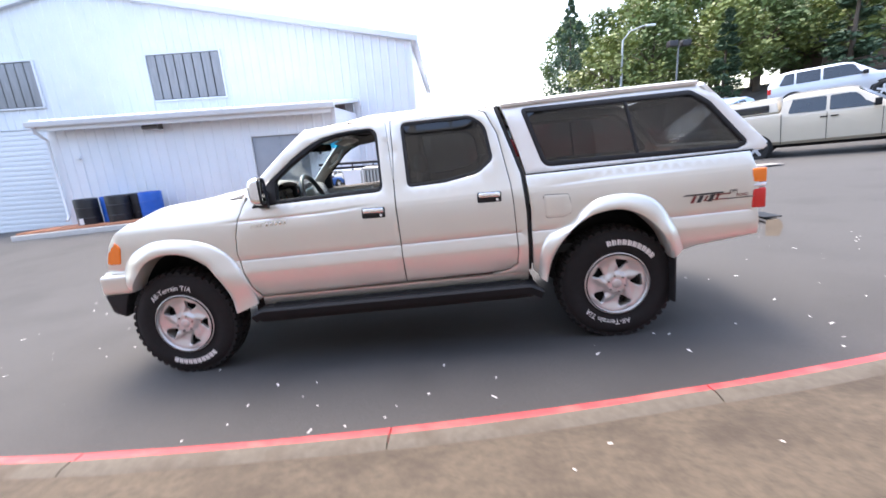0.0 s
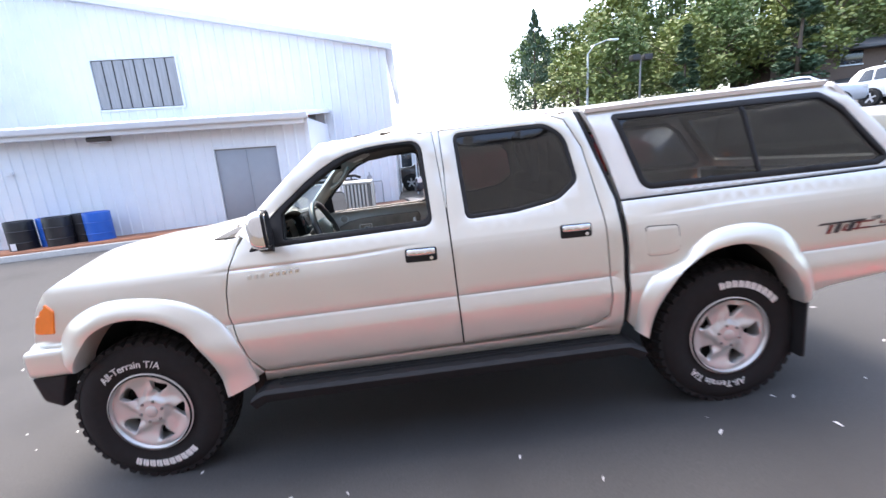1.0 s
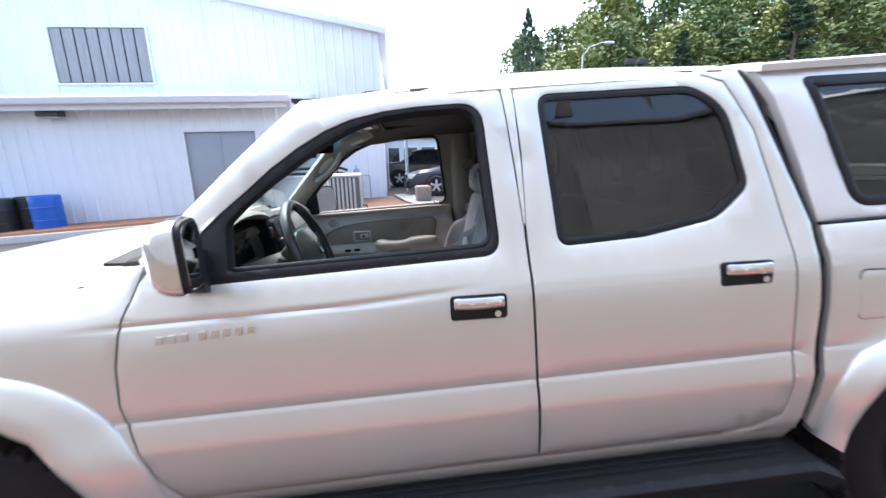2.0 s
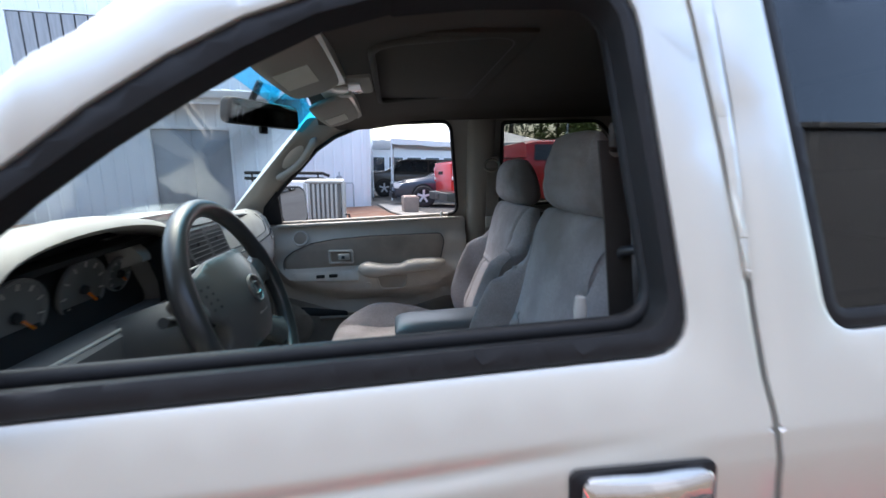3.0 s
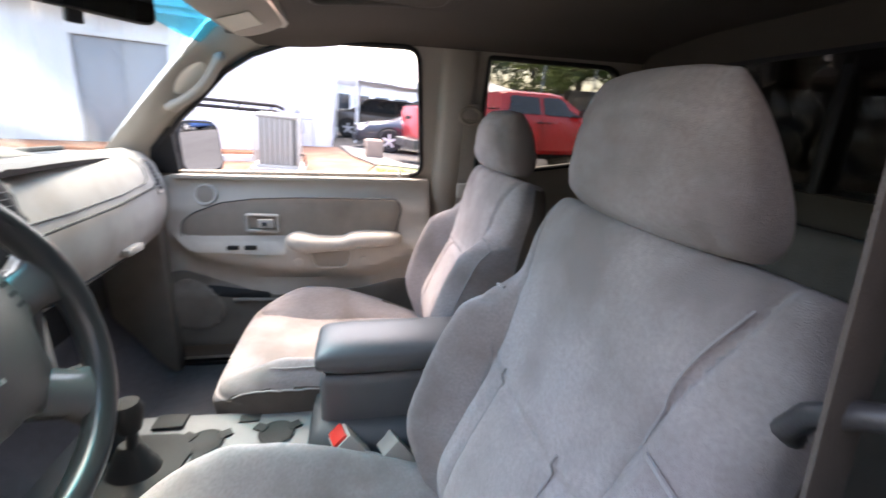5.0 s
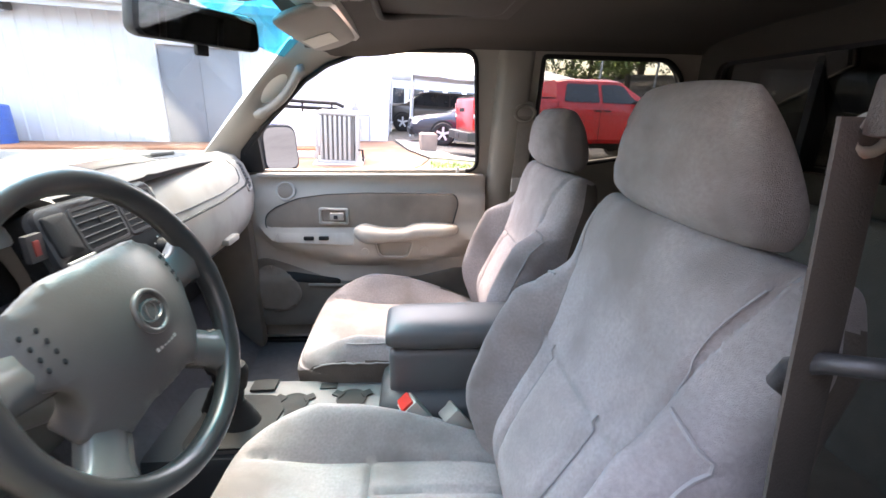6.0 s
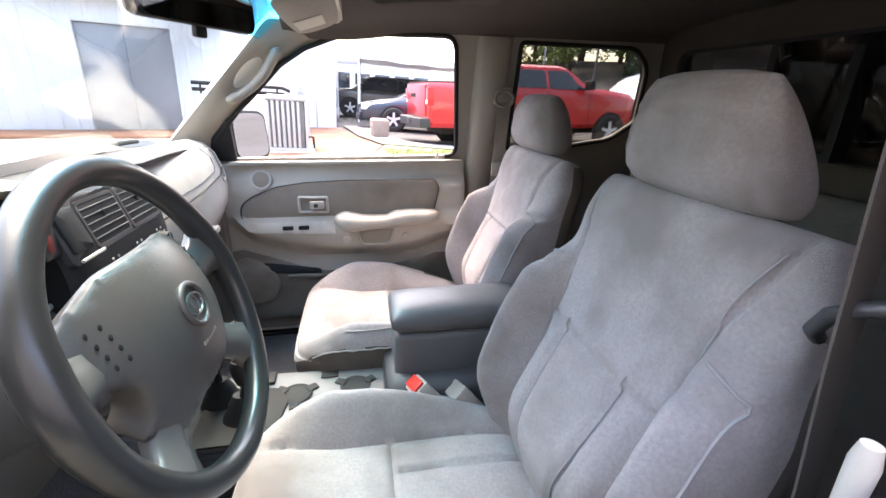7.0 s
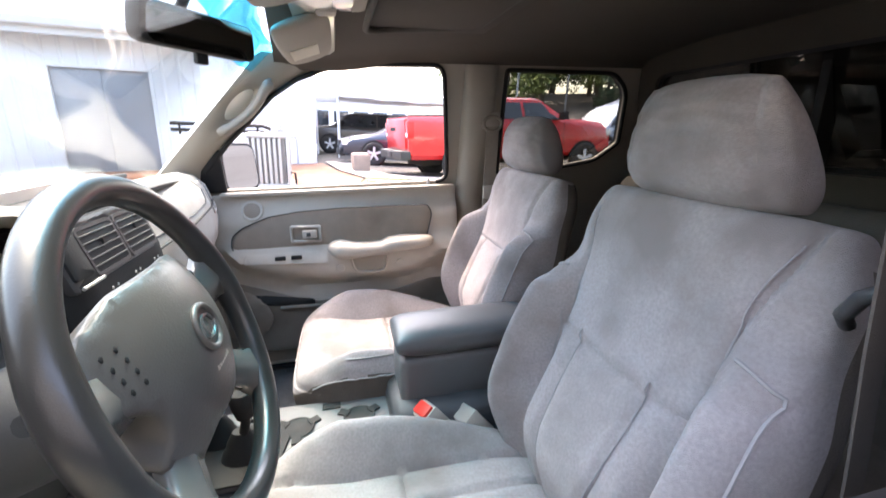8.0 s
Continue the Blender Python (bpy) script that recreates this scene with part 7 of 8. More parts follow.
def gas_meter():
    m = HALL @ pose(-0.95, -0.12, 0.0)
    g = thing("gas_meter", "grey gas meter and pipes on the hall wall", "meter", m)
    grey = mat("meter_grey", (0.36, 0.38, 0.40), 0.5)
    part("case", box("case", (-0.16, -0.14, 0.35), (0.14, 0.04, 0.68), grey, 0.04, 3), g)
    part("riser", tube("riser", [(-0.10, -0.05, 0.66), (-0.10, -0.05, 0.85), (-0.02, -0.05, 0.9), (-0.02, -0.05, 1.15)], 0.022, grey, 8), g)
    part("riser", tube("riser", [(0.10, -0.05, 0.66), (0.10, -0.05, 0.80), (0.40, -0.05, 0.80), (0.42, -0.05, 0.7), (0.42, -0.05, 0.0)], 0.022, grey, 8), g)
    part("regulator", lathe("regulator", [(0.001, -0.05), (0.09, -0.04), (0.10, 0.0), (0.09, 0.04), (0.001, 0.05)], grey, 20), g, m=pose(-0.02, -0.06, 0.95))


gas_meter()


def pipe_rack():
    p = lot(-2.6, 9.0)
    r = thing("pipe_rack", "black tube rack on a low white stand", "rack", Matrix.Translation(p) @ pose(0, 0, 0, 0, 0, 3))
    part("stand", box("stand", (-0.9, -0.3, 0.0), (0.75, 0.3, 0.95), TRIM_WHITE, 0.04), r)
    for z in (1.02, 1.14):
        part("tube", tube("tube", [(-0.95, -0.3, z), (0.7, -0.3, z), (0.85, -0.3, z - 0.06)], 0.035, BLACK_TRIM, 8), r)
    for x in (-0.8, 0.0, 0.6):
        part("upright", tube("upright", [(x, -0.3, 0.94), (x, -0.3, 1.16)], 0.02, BLACK_TRIM, 8), r)


pipe_rack()


def planter():
    p = lot(0.13, 9.85, 0.06)
    t = thing("planter_box", "square concrete planter box with dry soil", "planter", Matrix.Translation(p) @ pose(0, 0, 0, 0, 0, 8))
    part("body", box("body", (-0.19, -0.19, 0), (0.19, 0.19, 0.39), mat("planter_concrete", (0.24, 0.20, 0.175), 0.85, vary=0.2), 0.02, 2, (1.08, 1.08)), t)
    part("soil", box("soil", (-0.17, -0.17, 0.38), (0.17, 0.17, 0.41), mat("pinkish_gravel", (0.33, 0.24, 0.20), 0.9, vary=0.4, scale=40), 0.02), t)


planter()

RIM_SILVER = mat("silver_rim_paint", (0.62, 0.63, 0.65), 0.4, 0.2)
TYRE_FAR = mat("far_tyre", (0.02, 0.02, 0.02), 0.8)
CAR_GLASS = mat("car_window_dark", (0.018, 0.024, 0.030), 0.06, vary=0.2, spec=0.8)
ARCH = mat("arch_black", (0.012, 0.012, 0.012), 0.8)


def vehicle(name, label, category, m, paint, stations, axles, radius, windows, screens, lamps, extras=()):
    """A parked vehicle, nose to +x: stations are (x, half width, sill, belt, roof, roof half width)."""
    v = thing(name, label, category, m)
    def ring(st):
        x, w, zb, zl, zr, wr = st
        half = [(w * 0.90, zb), (w * 0.985, zb + 0.10), (w, (zb + zl) / 2), (w * 0.985, zl - 0.05), (w * 0.965, zl), (wr + 0.4 * (w - wr) * 0.3, zr - 0.5 * (zr - zl) * 0.2), (wr * 0.97, zr - 0.02), (wr * 0.86, zr)]
        return [(x, y, z) for y, z in half] + [(x, -y, z) for y, z in reversed(half)]
    body = part("body", loft("body", [ring(s) for s in stations], paint, angle=32), v)
    xs = [s[0] for s in stations]
    def at(x, k):
        return float(np.interp(x, xs, [s[k] for s in stations]))
    def side_at(x, z):
        w, zl, zr, wr = at(x, 1), at(x, 3), at(x, 4), at(x, 5)
        f = max(0.0, min(1.0, (z - zl) / max(0.05, zr - zl)))
        return w * 0.975 + (wr - w * 0.975) * f + 0.012
    for s in (-1, 1):
        for win in windows:
            o = rpoly([(x, z, 0.04) for x, z in win], 4)
            sg = [(u, w_) for u, w_ in o] if s < 0 else [(-u, w_) for u, w_ in o]
            me = sheet("side_window", sg if inset_sign(sg) > 0 else sg[::-1], (lambda u, w_: (u, -side_at(u, w_), w_)) if s < 0 else (lambda u, w_: (-u, side_at(-u, w_), w_)), 0.01, CAR_GLASS, step=0.15, roll=0.002, lip=0.02)
            part("side_window", me, v, "dark window glass")
        for ax in axles:
            y = at(ax, 1)
            part("wheel_arch", lathe("wheel_arch", [(0.001, 0), (radius * 1.16, 0), (radius * 1.16, 0.03), (0.001, 0.03)], ARCH, 28), v, m=pose(ax, s * (y - 0.008) - 0.015, radius * 1.02))
            ty = part("tyre", lathe("tyre", [(radius * 0.62, 0.0), (radius * 0.66, -0.02), (radius * 0.92, -0.02), (radius, 0.02), (radius, 0.18), (radius * 0.6, 0.2)], TYRE_FAR, 32, caps=False), v, m=pose(ax, s * (y + 0.05), radius, 0, 0, 0 if s < 0 else 180))
            part("rim", lathe("rim", [(radius * 0.64, -0.01), (radius * 0.60, 0.0), (radius * 0.56, 0.03), (radius * 0.5, 0.035), (0.001, 0.035)], TYRE_FAR, 28, caps=False), ty)
            for k in range(5):
                part("spoke", box("spoke", (-radius * 0.10, -0.006, 0.0), (radius * 0.10, 0.028, radius * 0.62), RIM_SILVER, 0.006), ty, m=pose(0, 0, 0, 0, 72 * k, 0))
            part("hub", lathe("hub", [(0.001, -0.012), (radius * 0.16, -0.008), (radius * 0.2, 0.03), (0.001, 0.03)], RIM_SILVER, 16), ty)
    for a, b, wa, wb in screens:
        d = Vector((b[0] - a[0], b[1] - a[1])).normalized()
        n = Vector((-d.y, d.x)) if a[0] > b[0] else Vector((d.y, -d.x))
        if n.y < 0:
            n = -n
        n *= 0.012
        q = [(a[0] + n.x, -wa, a[1] + n.y), (a[0] + n.x, wa, a[1] + n.y), (b[0] + n.x, wb, b[1] + n.y), (b[0] + n.x, -wb, b[1] + n.y)]
        q2 = [(x - n.x, y, z - n.y) for x, y, z in q]
        part("screen", loft("screen", [q, q2], CAR_GLASS), v, "dark window glass")
    for nm, lo, hi, mt in lamps:
        for s in (-1, 1):
            l2 = (lo[0], min(s * lo[1], s * hi[1]), lo[2])
            h2 = (hi[0], max(s * lo[1], s * hi[1]), hi[2])
            part(nm, box(nm, l2, h2, mt, 0.015), v)
    for nm, lo, hi, mt in extras:
        part(nm, box(nm, lo, hi, mt, 0.02), v)
    return v


def inset_sign(poly):
    p = np.asarray(poly)
    return float(np.sum(p[:, 0] * np.roll(p[:, 1], -1) - np.roll(p[:, 0], -1) * p[:, 1]))


def paint(name, color, metal=0.0):
    return mat(name, color, 0.3, metal, 0.04, 3, coat=0.8)


def placed(x, y, yaw, up=0.0):
    """A pose on the lot at a heading, leaning with the ground."""
    a, b = lot(x, y), lot(x + math.cos(radians(yaw)), y + math.sin(radians(yaw)))
    c = lot(x - math.sin(radians(yaw)), y + math.cos(radians(yaw)))
    ex = (b - a).normalized()
    ey = (c - a - ex * (c - a).dot(ex)).normalized()
    ez = ex.cross(ey)
    return Matrix(((ex.x, ey.x, ez.x, a.x), (ex.y, ey.y, ez.y, a.y), (ex.z, ey.z, ez.z, a.z + up), (0, 0, 0, 1)))


def pickup(label, m, color, cap):
    roof = 1.92
    bed_top = 1.44
    st = [(-3.02, 0.94, 0.62, bed_top, bed_top + 0.02, 0.90), (-2.95, 0.985, 0.52, bed_top, bed_top + 0.03, 0.92), (-1.16, 1.0, 0.48, bed_top, bed_top + 0.03, 0.92), (-1.12, 1.0, 0.48, 1.38, roof - 0.05, 0.74), (-0.9, 1.0, 0.48, 1.38, roof, 0.74), (0.30, 1.0, 0.48, 1.36, roof, 0.74), (0.55, 1.0, 0.48, 1.36, roof - 0.04, 0.74), (1.22, 1.0, 0.48, 1.34, 1.42, 0.84), (1.9, 0.99, 0.50, 1.28, 1.39, 0.82), (2.45, 0.96, 0.55, 1.20, 1.32, 0.78), (2.68, 0.90, 0.60, 1.10, 1.20, 0.70)]
    wins = [[(-0.98, 1.42), (-0.10, 1.40), (-0.10, 1.80), (-0.88, 1.81)], [(-0.02, 1.40), (0.98, 1.38), (0.98, 1.45), (0.52, 1.78), (0.40, 1.80), (-0.02, 1.80)]]
    v = vehicle("parked_pickup", label, "pickup truck", m, color, st, (-1.785, 1.785), 0.40, wins, [((1.18, 1.44), (0.58, 1.86), 0.72, 0.66), ((-1.14, 1.5), (-1.10, 1.82), 0.64, 0.62)],
        [("tail_lamp", (-3.05, 0.80, 0.98), (-2.90, 0.985, 1.36), RED_LENS), ("reverse_lamp", (-3.056, 0.80, 1.02), (-2.93, 0.95, 1.11), CLEAR_LENS), ("head_lamp", (2.40, 0.62, 0.98), (2.70, 0.93, 1.14), CLEAR_LENS), ("side_mirror", (0.92, 1.0, 1.38), (1.06, 1.22, 1.58), BLACK_TRIM), ("door_handle", (-0.22, 0.99, 1.20), (-0.05, 1.012, 1.24), BLACK_TRIM), ("door_handle", (0.02, 0.99, 1.20), (0.0 + 0.19, 1.012, 1.24), BLACK_TRIM)],
        [("rear_bumper", (-3.22, -0.95, 0.52), (-2.98, 0.95, 0.72), mat("bumper_grey", (0.022, 0.023, 0.025), 0.5)), ("number_plate_recess", (-3.235, -0.18, 0.56), (-3.215, 0.18, 0.69), DECAL_DARK), ("front_bumper", (2.55, -0.9, 0.45), (2.80, 0.9, 0.70), BLACK_TRIM), ("grille", (2.62, -0.55, 0.80), (2.74, 0.55, 1.12), BLACK_TRIM), ("chassis", (-2.6, -0.6, 0.34), (2.4, 0.6, 0.55), ARCH), ("tailgate", (-3.06, -0.78, 0.76), (-3.0, 0.78, 1.42), color)])
    for k in range(6):
        part("badge_bar", box("badge_bar", (-3.072, -0.02 + k * 0.075, 1.16), (-3.061, 0.03 + k * 0.075, 1.24), BLACK_TRIM, 0), v)
    for s in (-1, 1):
        part("door_seam", box("door_seam", (-0.072, min(s * 0.995, s * 1.004), 0.56), (-0.06, max(s * 0.995, s * 1.004), 1.36), ARCH, 0), v)
        part("door_seam", box("door_seam", (-1.145, min(s * 0.995, s * 1.004), 0.5), (-1.13, max(s * 0.995, s * 1.004), 1.42), ARCH, 0), v)
        part("door_seam", box("door_seam", (1.10, min(s * 0.995, s * 1.004), 0.56), (1.11, max(s * 0.995, s * 1.004), 1.33), ARCH, 0), v)
    if cap:
        part("bed_cap", box("bed_cap", (-2.98, -0.94, 1.475), (-1.2, 0.94, 1.86), color, 0.08, 3, (0.92, 0.84)), v)
        for s in (-1, 1):
            part("cap_window", box("cap_window", (-2.7, s * 0.905 - 0.03, 1.53), (-1.45, s * 0.905 + 0.03, 1.76), CAR_GLASS, 0.03), v, m=pose(0, 0, 0))
    else:
        part("bed_cover", box("bed_cover", (-2.98, -0.93, 1.476), (-1.18, 0.93, 1.50), BLACK_TRIM, 0.02), v, "black bed cover")
    return v


pickup("bright red crew-cab pickup with a black bed cover", placed(4.03, 10.1, 8), paint("red_paint", (0.52, 0.012, 0.014)), False)
pickup("pale beige crew-cab pickup with a bed cap", placed(12.3, 10.7, -41), paint("beige_paint", (0.55, 0.50, 0.40)), True)


def wagon(name, label, m, color, L, roof, sill, belt, nose, wheelbase, radius):
    """An estate or off-roader with a long roof."""
    r, f = -L / 2, L / 2
    st = [(r, 0.80, sill + 0.15, belt, belt + 0.05, 0.72), (r + 0.08, 0.88, sill + 0.05, belt, belt + 0.28, 0.66), (r + 0.35, 0.92, sill, belt, roof - 0.06, 0.64), (r + 0.8, 0.93, sill, belt, roof, 0.66), (f - 2.25, 0.93, sill, belt - 0.02, roof, 0.66), (f - 1.9, 0.93, sill, belt - 0.02, roof - 0.06, 0.66), (f - 1.15, 0.92, sill, belt - 0.04, belt + 0.06, 0.74), (f - 0.45, 0.89, sill + 0.02, nose - 0.05, nose + 0.04, 0.72), (f - 0.08, 0.82, sill + 0.05, nose - 0.18, nose - 0.08, 0.66), (f, 0.72, sill + 0.12, nose - 0.3, nose - 0.22, 0.6)]
    top = roof - 0.10
    b = belt + 0.03
    wins = [[(r + 0.42, b), (r + 0.95, b), (r + 0.95, top), (r + 0.62, top - 0.02)], [(r + 1.02, b), (r + 1.85, b), (r + 1.85, top), (r + 1.02, top)], [(r + 1.93, b), (f - 1.28, b), (f - 1.95, top - 0.03), (f - 2.1, top), (r + 1.93, top)]]
    hw = wheelbase / 2
    return vehicle(name, label, "car", m, color, st, (-hw, hw), radius, wins, [((f - 1.2, belt + 0.06), (f - 1.88, roof - 0.08), 0.70, 0.60), ((r + 0.09, belt + 0.28), (r + 0.36, roof - 0.07), 0.62, 0.58)],
        [("tail_lamp", (r - 0.01, 0.60, belt - 0.28), (r + 0.14, 0.89, belt - 0.04), RED_LENS), ("head_lamp", (f - 0.38, 0.52, nose - 0.24), (f - 0.03, 0.83, nose - 0.08), CLEAR_LENS), ("side_mirror", (f - 1.62, 0.93, belt), (f - 1.45, 1.10, belt + 0.16), BLACK_TRIM)],
        [("grille", (f - 0.10, -0.42, nose - 0.28), (f + 0.01, 0.42, nose - 0.12), BLACK_TRIM), ("lower_bumper", (f - 0.15, -0.75, sill), (f + 0.02, 0.75, sill + 0.16), BLACK_TRIM), ("chassis", (-hw - 0.4, -0.6, 0.25), (hw + 0.4, 0.6, sill + 0.1), ARCH)])


wagon("parked_suv", "glossy black large off-road wagon under the tent", placed(0.75, 20.5, 180), paint("black_paint", (0.030, 0.028, 0.026)), 5.1, 1.80, 0.36, 1.16, 1.12, 2.95, 0.39)
wagon("parked_sedan", "dark blue sedan with bright five-spoke wheels", placed(1.95, 13.4, 184), paint("navy_paint", (0.016, 0.022, 0.040), 0.3), 4.7, 1.40, 0.24, 0.90, 0.80, 2.75, 0.34)
wagon("parked_suv", "silver wagon parked on the bank above the lot", placed(17.6, 17.2, -38), paint("silver_blue_paint", (0.50, 0.53, 0.57), 0.3), 4.8, 1.74, 0.34, 1.12, 1.05, 2.9, 0.38)
wagon("parked_suv", "white off-road wagon facing the lot", placed(22.5, 16.0, -70), paint("white_paint", (0.68, 0.70, 0.72)), 4.8, 1.76, 0.36, 1.14, 1.10, 2.9, 0.38)
wagon("parked_sedan", "pale blue sedan beyond the red pickup", placed(11.5, 16.5, 200), paint("pale_blue_paint", (0.38, 0.46, 0.58), 0.3), 4.6, 1.42, 0.26, 0.92, 0.82, 2.7, 0.33)
wagon("parked_suv", "white wagon parked behind the lot beside a hedge", placed(37.0, 9.6, 62), paint("chalk_paint", (0.62, 0.63, 0.64)), 4.7, 1.72, 0.34, 1.12, 1.05, 2.8, 0.37)
wagon("parked_sedan", "bright blue sedan parked behind the lot", placed(33.0, 6.4, 58), paint("bright_blue_paint", (0.03, 0.10, 0.32), 0.3), 4.6, 1.42, 0.26, 0.92, 0.82, 2.7, 0.33)



def tent():
    """A white frame tent with scalloped edge over the parked cars."""
    x0, x1, y0, y1, z, ridge = -0.35, 6.2, 16.0, 24.0, 2.42, 3.6
    base = lot(x0, y0)
    cloth = mat("tent_cloth", (0.80, 0.80, 0.79), 0.7, vary=0.04)
    t = thing("frame_tent", "white frame tent with thin poles over parked cars", "tent", Matrix.Translation((0, 0, base.z)))
    cx, cy = (x0 + x1) / 2, (y0 + y1) / 2
    corners = [(x0, y0), (x1, y0), (x1, y1), (x0, y1)]
    n = 12
    for i in range(4):
        a, b = corners[i], corners[(i + 1) % 4]
        rings = []
        for k in range(n + 1):
            e = (a[0] + (b[0] - a[0]) * k / n, a[1] + (b[1] - a[1]) * k / n)
            rings.append([(e[0] + (cx - e[0]) * j / 8, e[1] + (cy - e[1]) * j / 8, z + (ridge - z) * (j / 8) ** 1.25 - 0.10 * math.sin(math.pi * k / n) * (1 - j / 8)) for j in range(9)] + [(e[0] + (cx - e[0]) * j / 8, e[1] + (cy - e[1]) * j / 8, z - 0.02 + (ridge - z) * (j / 8) ** 1.25 - 0.10 * math.sin(math.pi * k / n) * (1 - j / 8)) for j in range(8, -1, -1)])
        part("roof_panel", loft("roof_panel", rings, cloth, angle=60), t)
        rings = []
        for k in range(n * 2 + 1):
            e = (a[0] + (b[0] - a[0]) * k / (2 * n), a[1] + (b[1] - a[1]) * k / (2 * n))
            zt = z - 0.10 * math.sin(math.pi * k / (2 * n))
            drop = 0.20 + 0.02 * math.sin(k * 1.3)
            d = (0.006 if i in (0, 2) else 0.0, 0.006 if i in (1, 3) else 0.0)
            rings.append([(e[0], e[1], zt), (e[0], e[1], zt - drop), (e[0] + d[1], e[1] + d[0], zt - drop), (e[0] + d[1], e[1] + d[0], zt)])
        part("valance", loft("valance", rings, cloth), t)
    for x, y in corners:
        part("pole", tube("pole", [(x, y, -0.2), (x, y, z)], 0.032, TRIM_WHITE, 8), t)


tent()


def far_building():
    """Low white office with a row of windows beyond the tent."""
    p = lot(0, 31.0)
    b = thing("office_building", "low white building with a row of dark windows", "building", Matrix.Translation(p), kind="structure")
    white = mat("white_stucco", (0.72, 0.72, 0.72), 0.7, vary=0.05)
    part("wall", box("wall", (-14, 0, -0.5), (4.6, 8, 3.1), white, 0.02), b)
    part("roof", box("roof", (-14.4, -0.5, 3.1), (5.0, 8.4, 3.5), mat("grey_fascia", (0.45, 0.46, 0.48), 0.6), 0.05), b)
    for k in range(5):
        x = -1.9 + k * 1.35
        w = part("window", box("window", (x, -0.05, 1.25), (x + 1.0, -0.005, 2.3), CAR_GLASS, 0.01), b)
        for lo, hi in (((x - 0.08, -0.08, 1.17), (x, -0.01, 2.38)), ((x + 1.0, -0.08, 1.17), (x + 1.08, -0.01, 2.38)), ((x, -0.08, 2.3), (x + 1.0, -0.01, 2.38)), ((x, -0.08, 1.17), (x + 1.0, -0.01, 1.25))):
            part("frame", box("frame", lo, hi, TRIM_WHITE, 0.01), w)


far_building()


def arch_awning():
    p = lot(-0.75, 19.0)
    a = thing("arched_awning", "small grey arched awning on posts", "awning", Matrix.Translation(p))
    part("cover", slab("cover", [(-0.5, 2.2)] + [(0.5 * math.cos(t), 2.25 + 0.38 * math.sin(t)) for t in np.linspace(math.pi, 0, 14)] + [(0.5, 2.2)], 0, 0.9, mat("awning_grey", (0.5, 0.49, 0.47), 0.7), "y", 0.01), a)
    for x in (-0.47, 0.47):
        part("post", tube("post", [(x, 0.05, -0.1), (x, 0.05, 2.25)], 0.03, TRIM_WHITE, 8), a)


arch_awning()


def house():
    p = lot(36, 34)
    h = thing("low_house", "low dark-roofed house on the bank", "house", Matrix.Translation(p) @ pose(0, 0, 0, 0, 0, -20))
    brown = mat("brown_boards", (0.16, 0.11, 0.085), 0.8, vary=0.2)
    part("wall", box("wall", (-6, -3, -1.5), (9, 4, 2.0), brown, 0.02), h)
    part("roof", slab("roof", [(-4.0, 1.95), (0.5, 3.3), (5.0, 1.95), (5.0, 1.75), (-4.0, 1.75)], -7, 10, mat("grey_shingle", (0.12, 0.12, 0.125), 0.85, vary=0.3, scale=8), "x", 0.02), h)
    for x in (-4.5, -1.5, 1.5, 4.5):
        w = part("window", box("window", (x, -3.06, 0.7), (x + 1.5, -3.003, 1.7), CAR_GLASS, 0.01), h)
        part("sill", box("sill", (x - 0.1, -3.12, 0.6), (x + 1.6, -3.004, 0.695), TRIM_WHITE, 0.01), w)


house()


def street_lamp(x, y, h, double):
    p = lot(x, y)
    l = thing("street_lamp", "tall street lamp with " + ("twin dark box heads" if double else "a curved arm"), "street lamp", Matrix.Translation(p))
    pole_m = mat("lamp_pole", (0.20, 0.20, 0.20), 0.5, 0.4)
    if double:
        part("pole", tube("pole", [(0, 0, -0.2), (0, 0, h)], [0.09, 0.06], pole_m, 10), l)
        for s in (-1, 1):
            part("lamp_head", box("lamp_head", (s * 0.45 - 0.3, -0.3, h - 0.1), (s * 0.45 + 0.3, 0.3, h + 0.3), DECAL_DARK, 0.03), l)
    else:
        part("pole", tube("pole", [(0, 0, -0.2), (0, 0, h - 0.9), (0.5, 0, h - 0.3), (1.4, 0, h), (2.2, 0, h)], [0.10, 0.07, 0.05, 0.045, 0.04], mat("grey_pole", (0.42, 0.44, 0.44), 0.5), 10), l)
        part("lamp_head", box("lamp_head", (1.6, -0.15, h - 0.06), (2.3, 0.15, h + 0.08), TRIM_WHITE, 0.05), l)


street_lamp(16.6, 30, 5.0, True)
street_lamp(13.0, 31, 7.1, False)


# ---- trees ----
def leaf_cloud(name, clumps, size, count, material, rnd, flat=0.5):
    verts, faces = [], []
    for c, r in clumps:
        for _ in range(count):
            d = Vector((rnd.gauss(0, 1), rnd.gauss(0, 1), rnd.gauss(0, 0.8)))
            d = d.normalized() * r * rnd.uniform(0.35, 1.0) ** 0.6
            p = Vector(c) + d
            a = Vector((rnd.gauss(0, 1), rnd.gauss(0, 1), rnd.gauss(0, flat))).normalized()
            b = a.cross(Vector((rnd.gauss(0, 1), rnd.gauss(0, 1), rnd.gauss(0, 1)))).normalized()
            s = size * rnd.uniform(0.6, 1.3)
            n = len(verts)
            verts += [p - a * s * 0.5, p + b * s * 0.32, p + a * s * 0.55, p - b * s * 0.3]
            faces.append((n, n + 1, n + 2, n + 3))
    me = bpy.data.meshes.new(name)
    me.from_pydata([tuple(v) for v in verts], [], faces)
    me.materials.append(material)
    return me


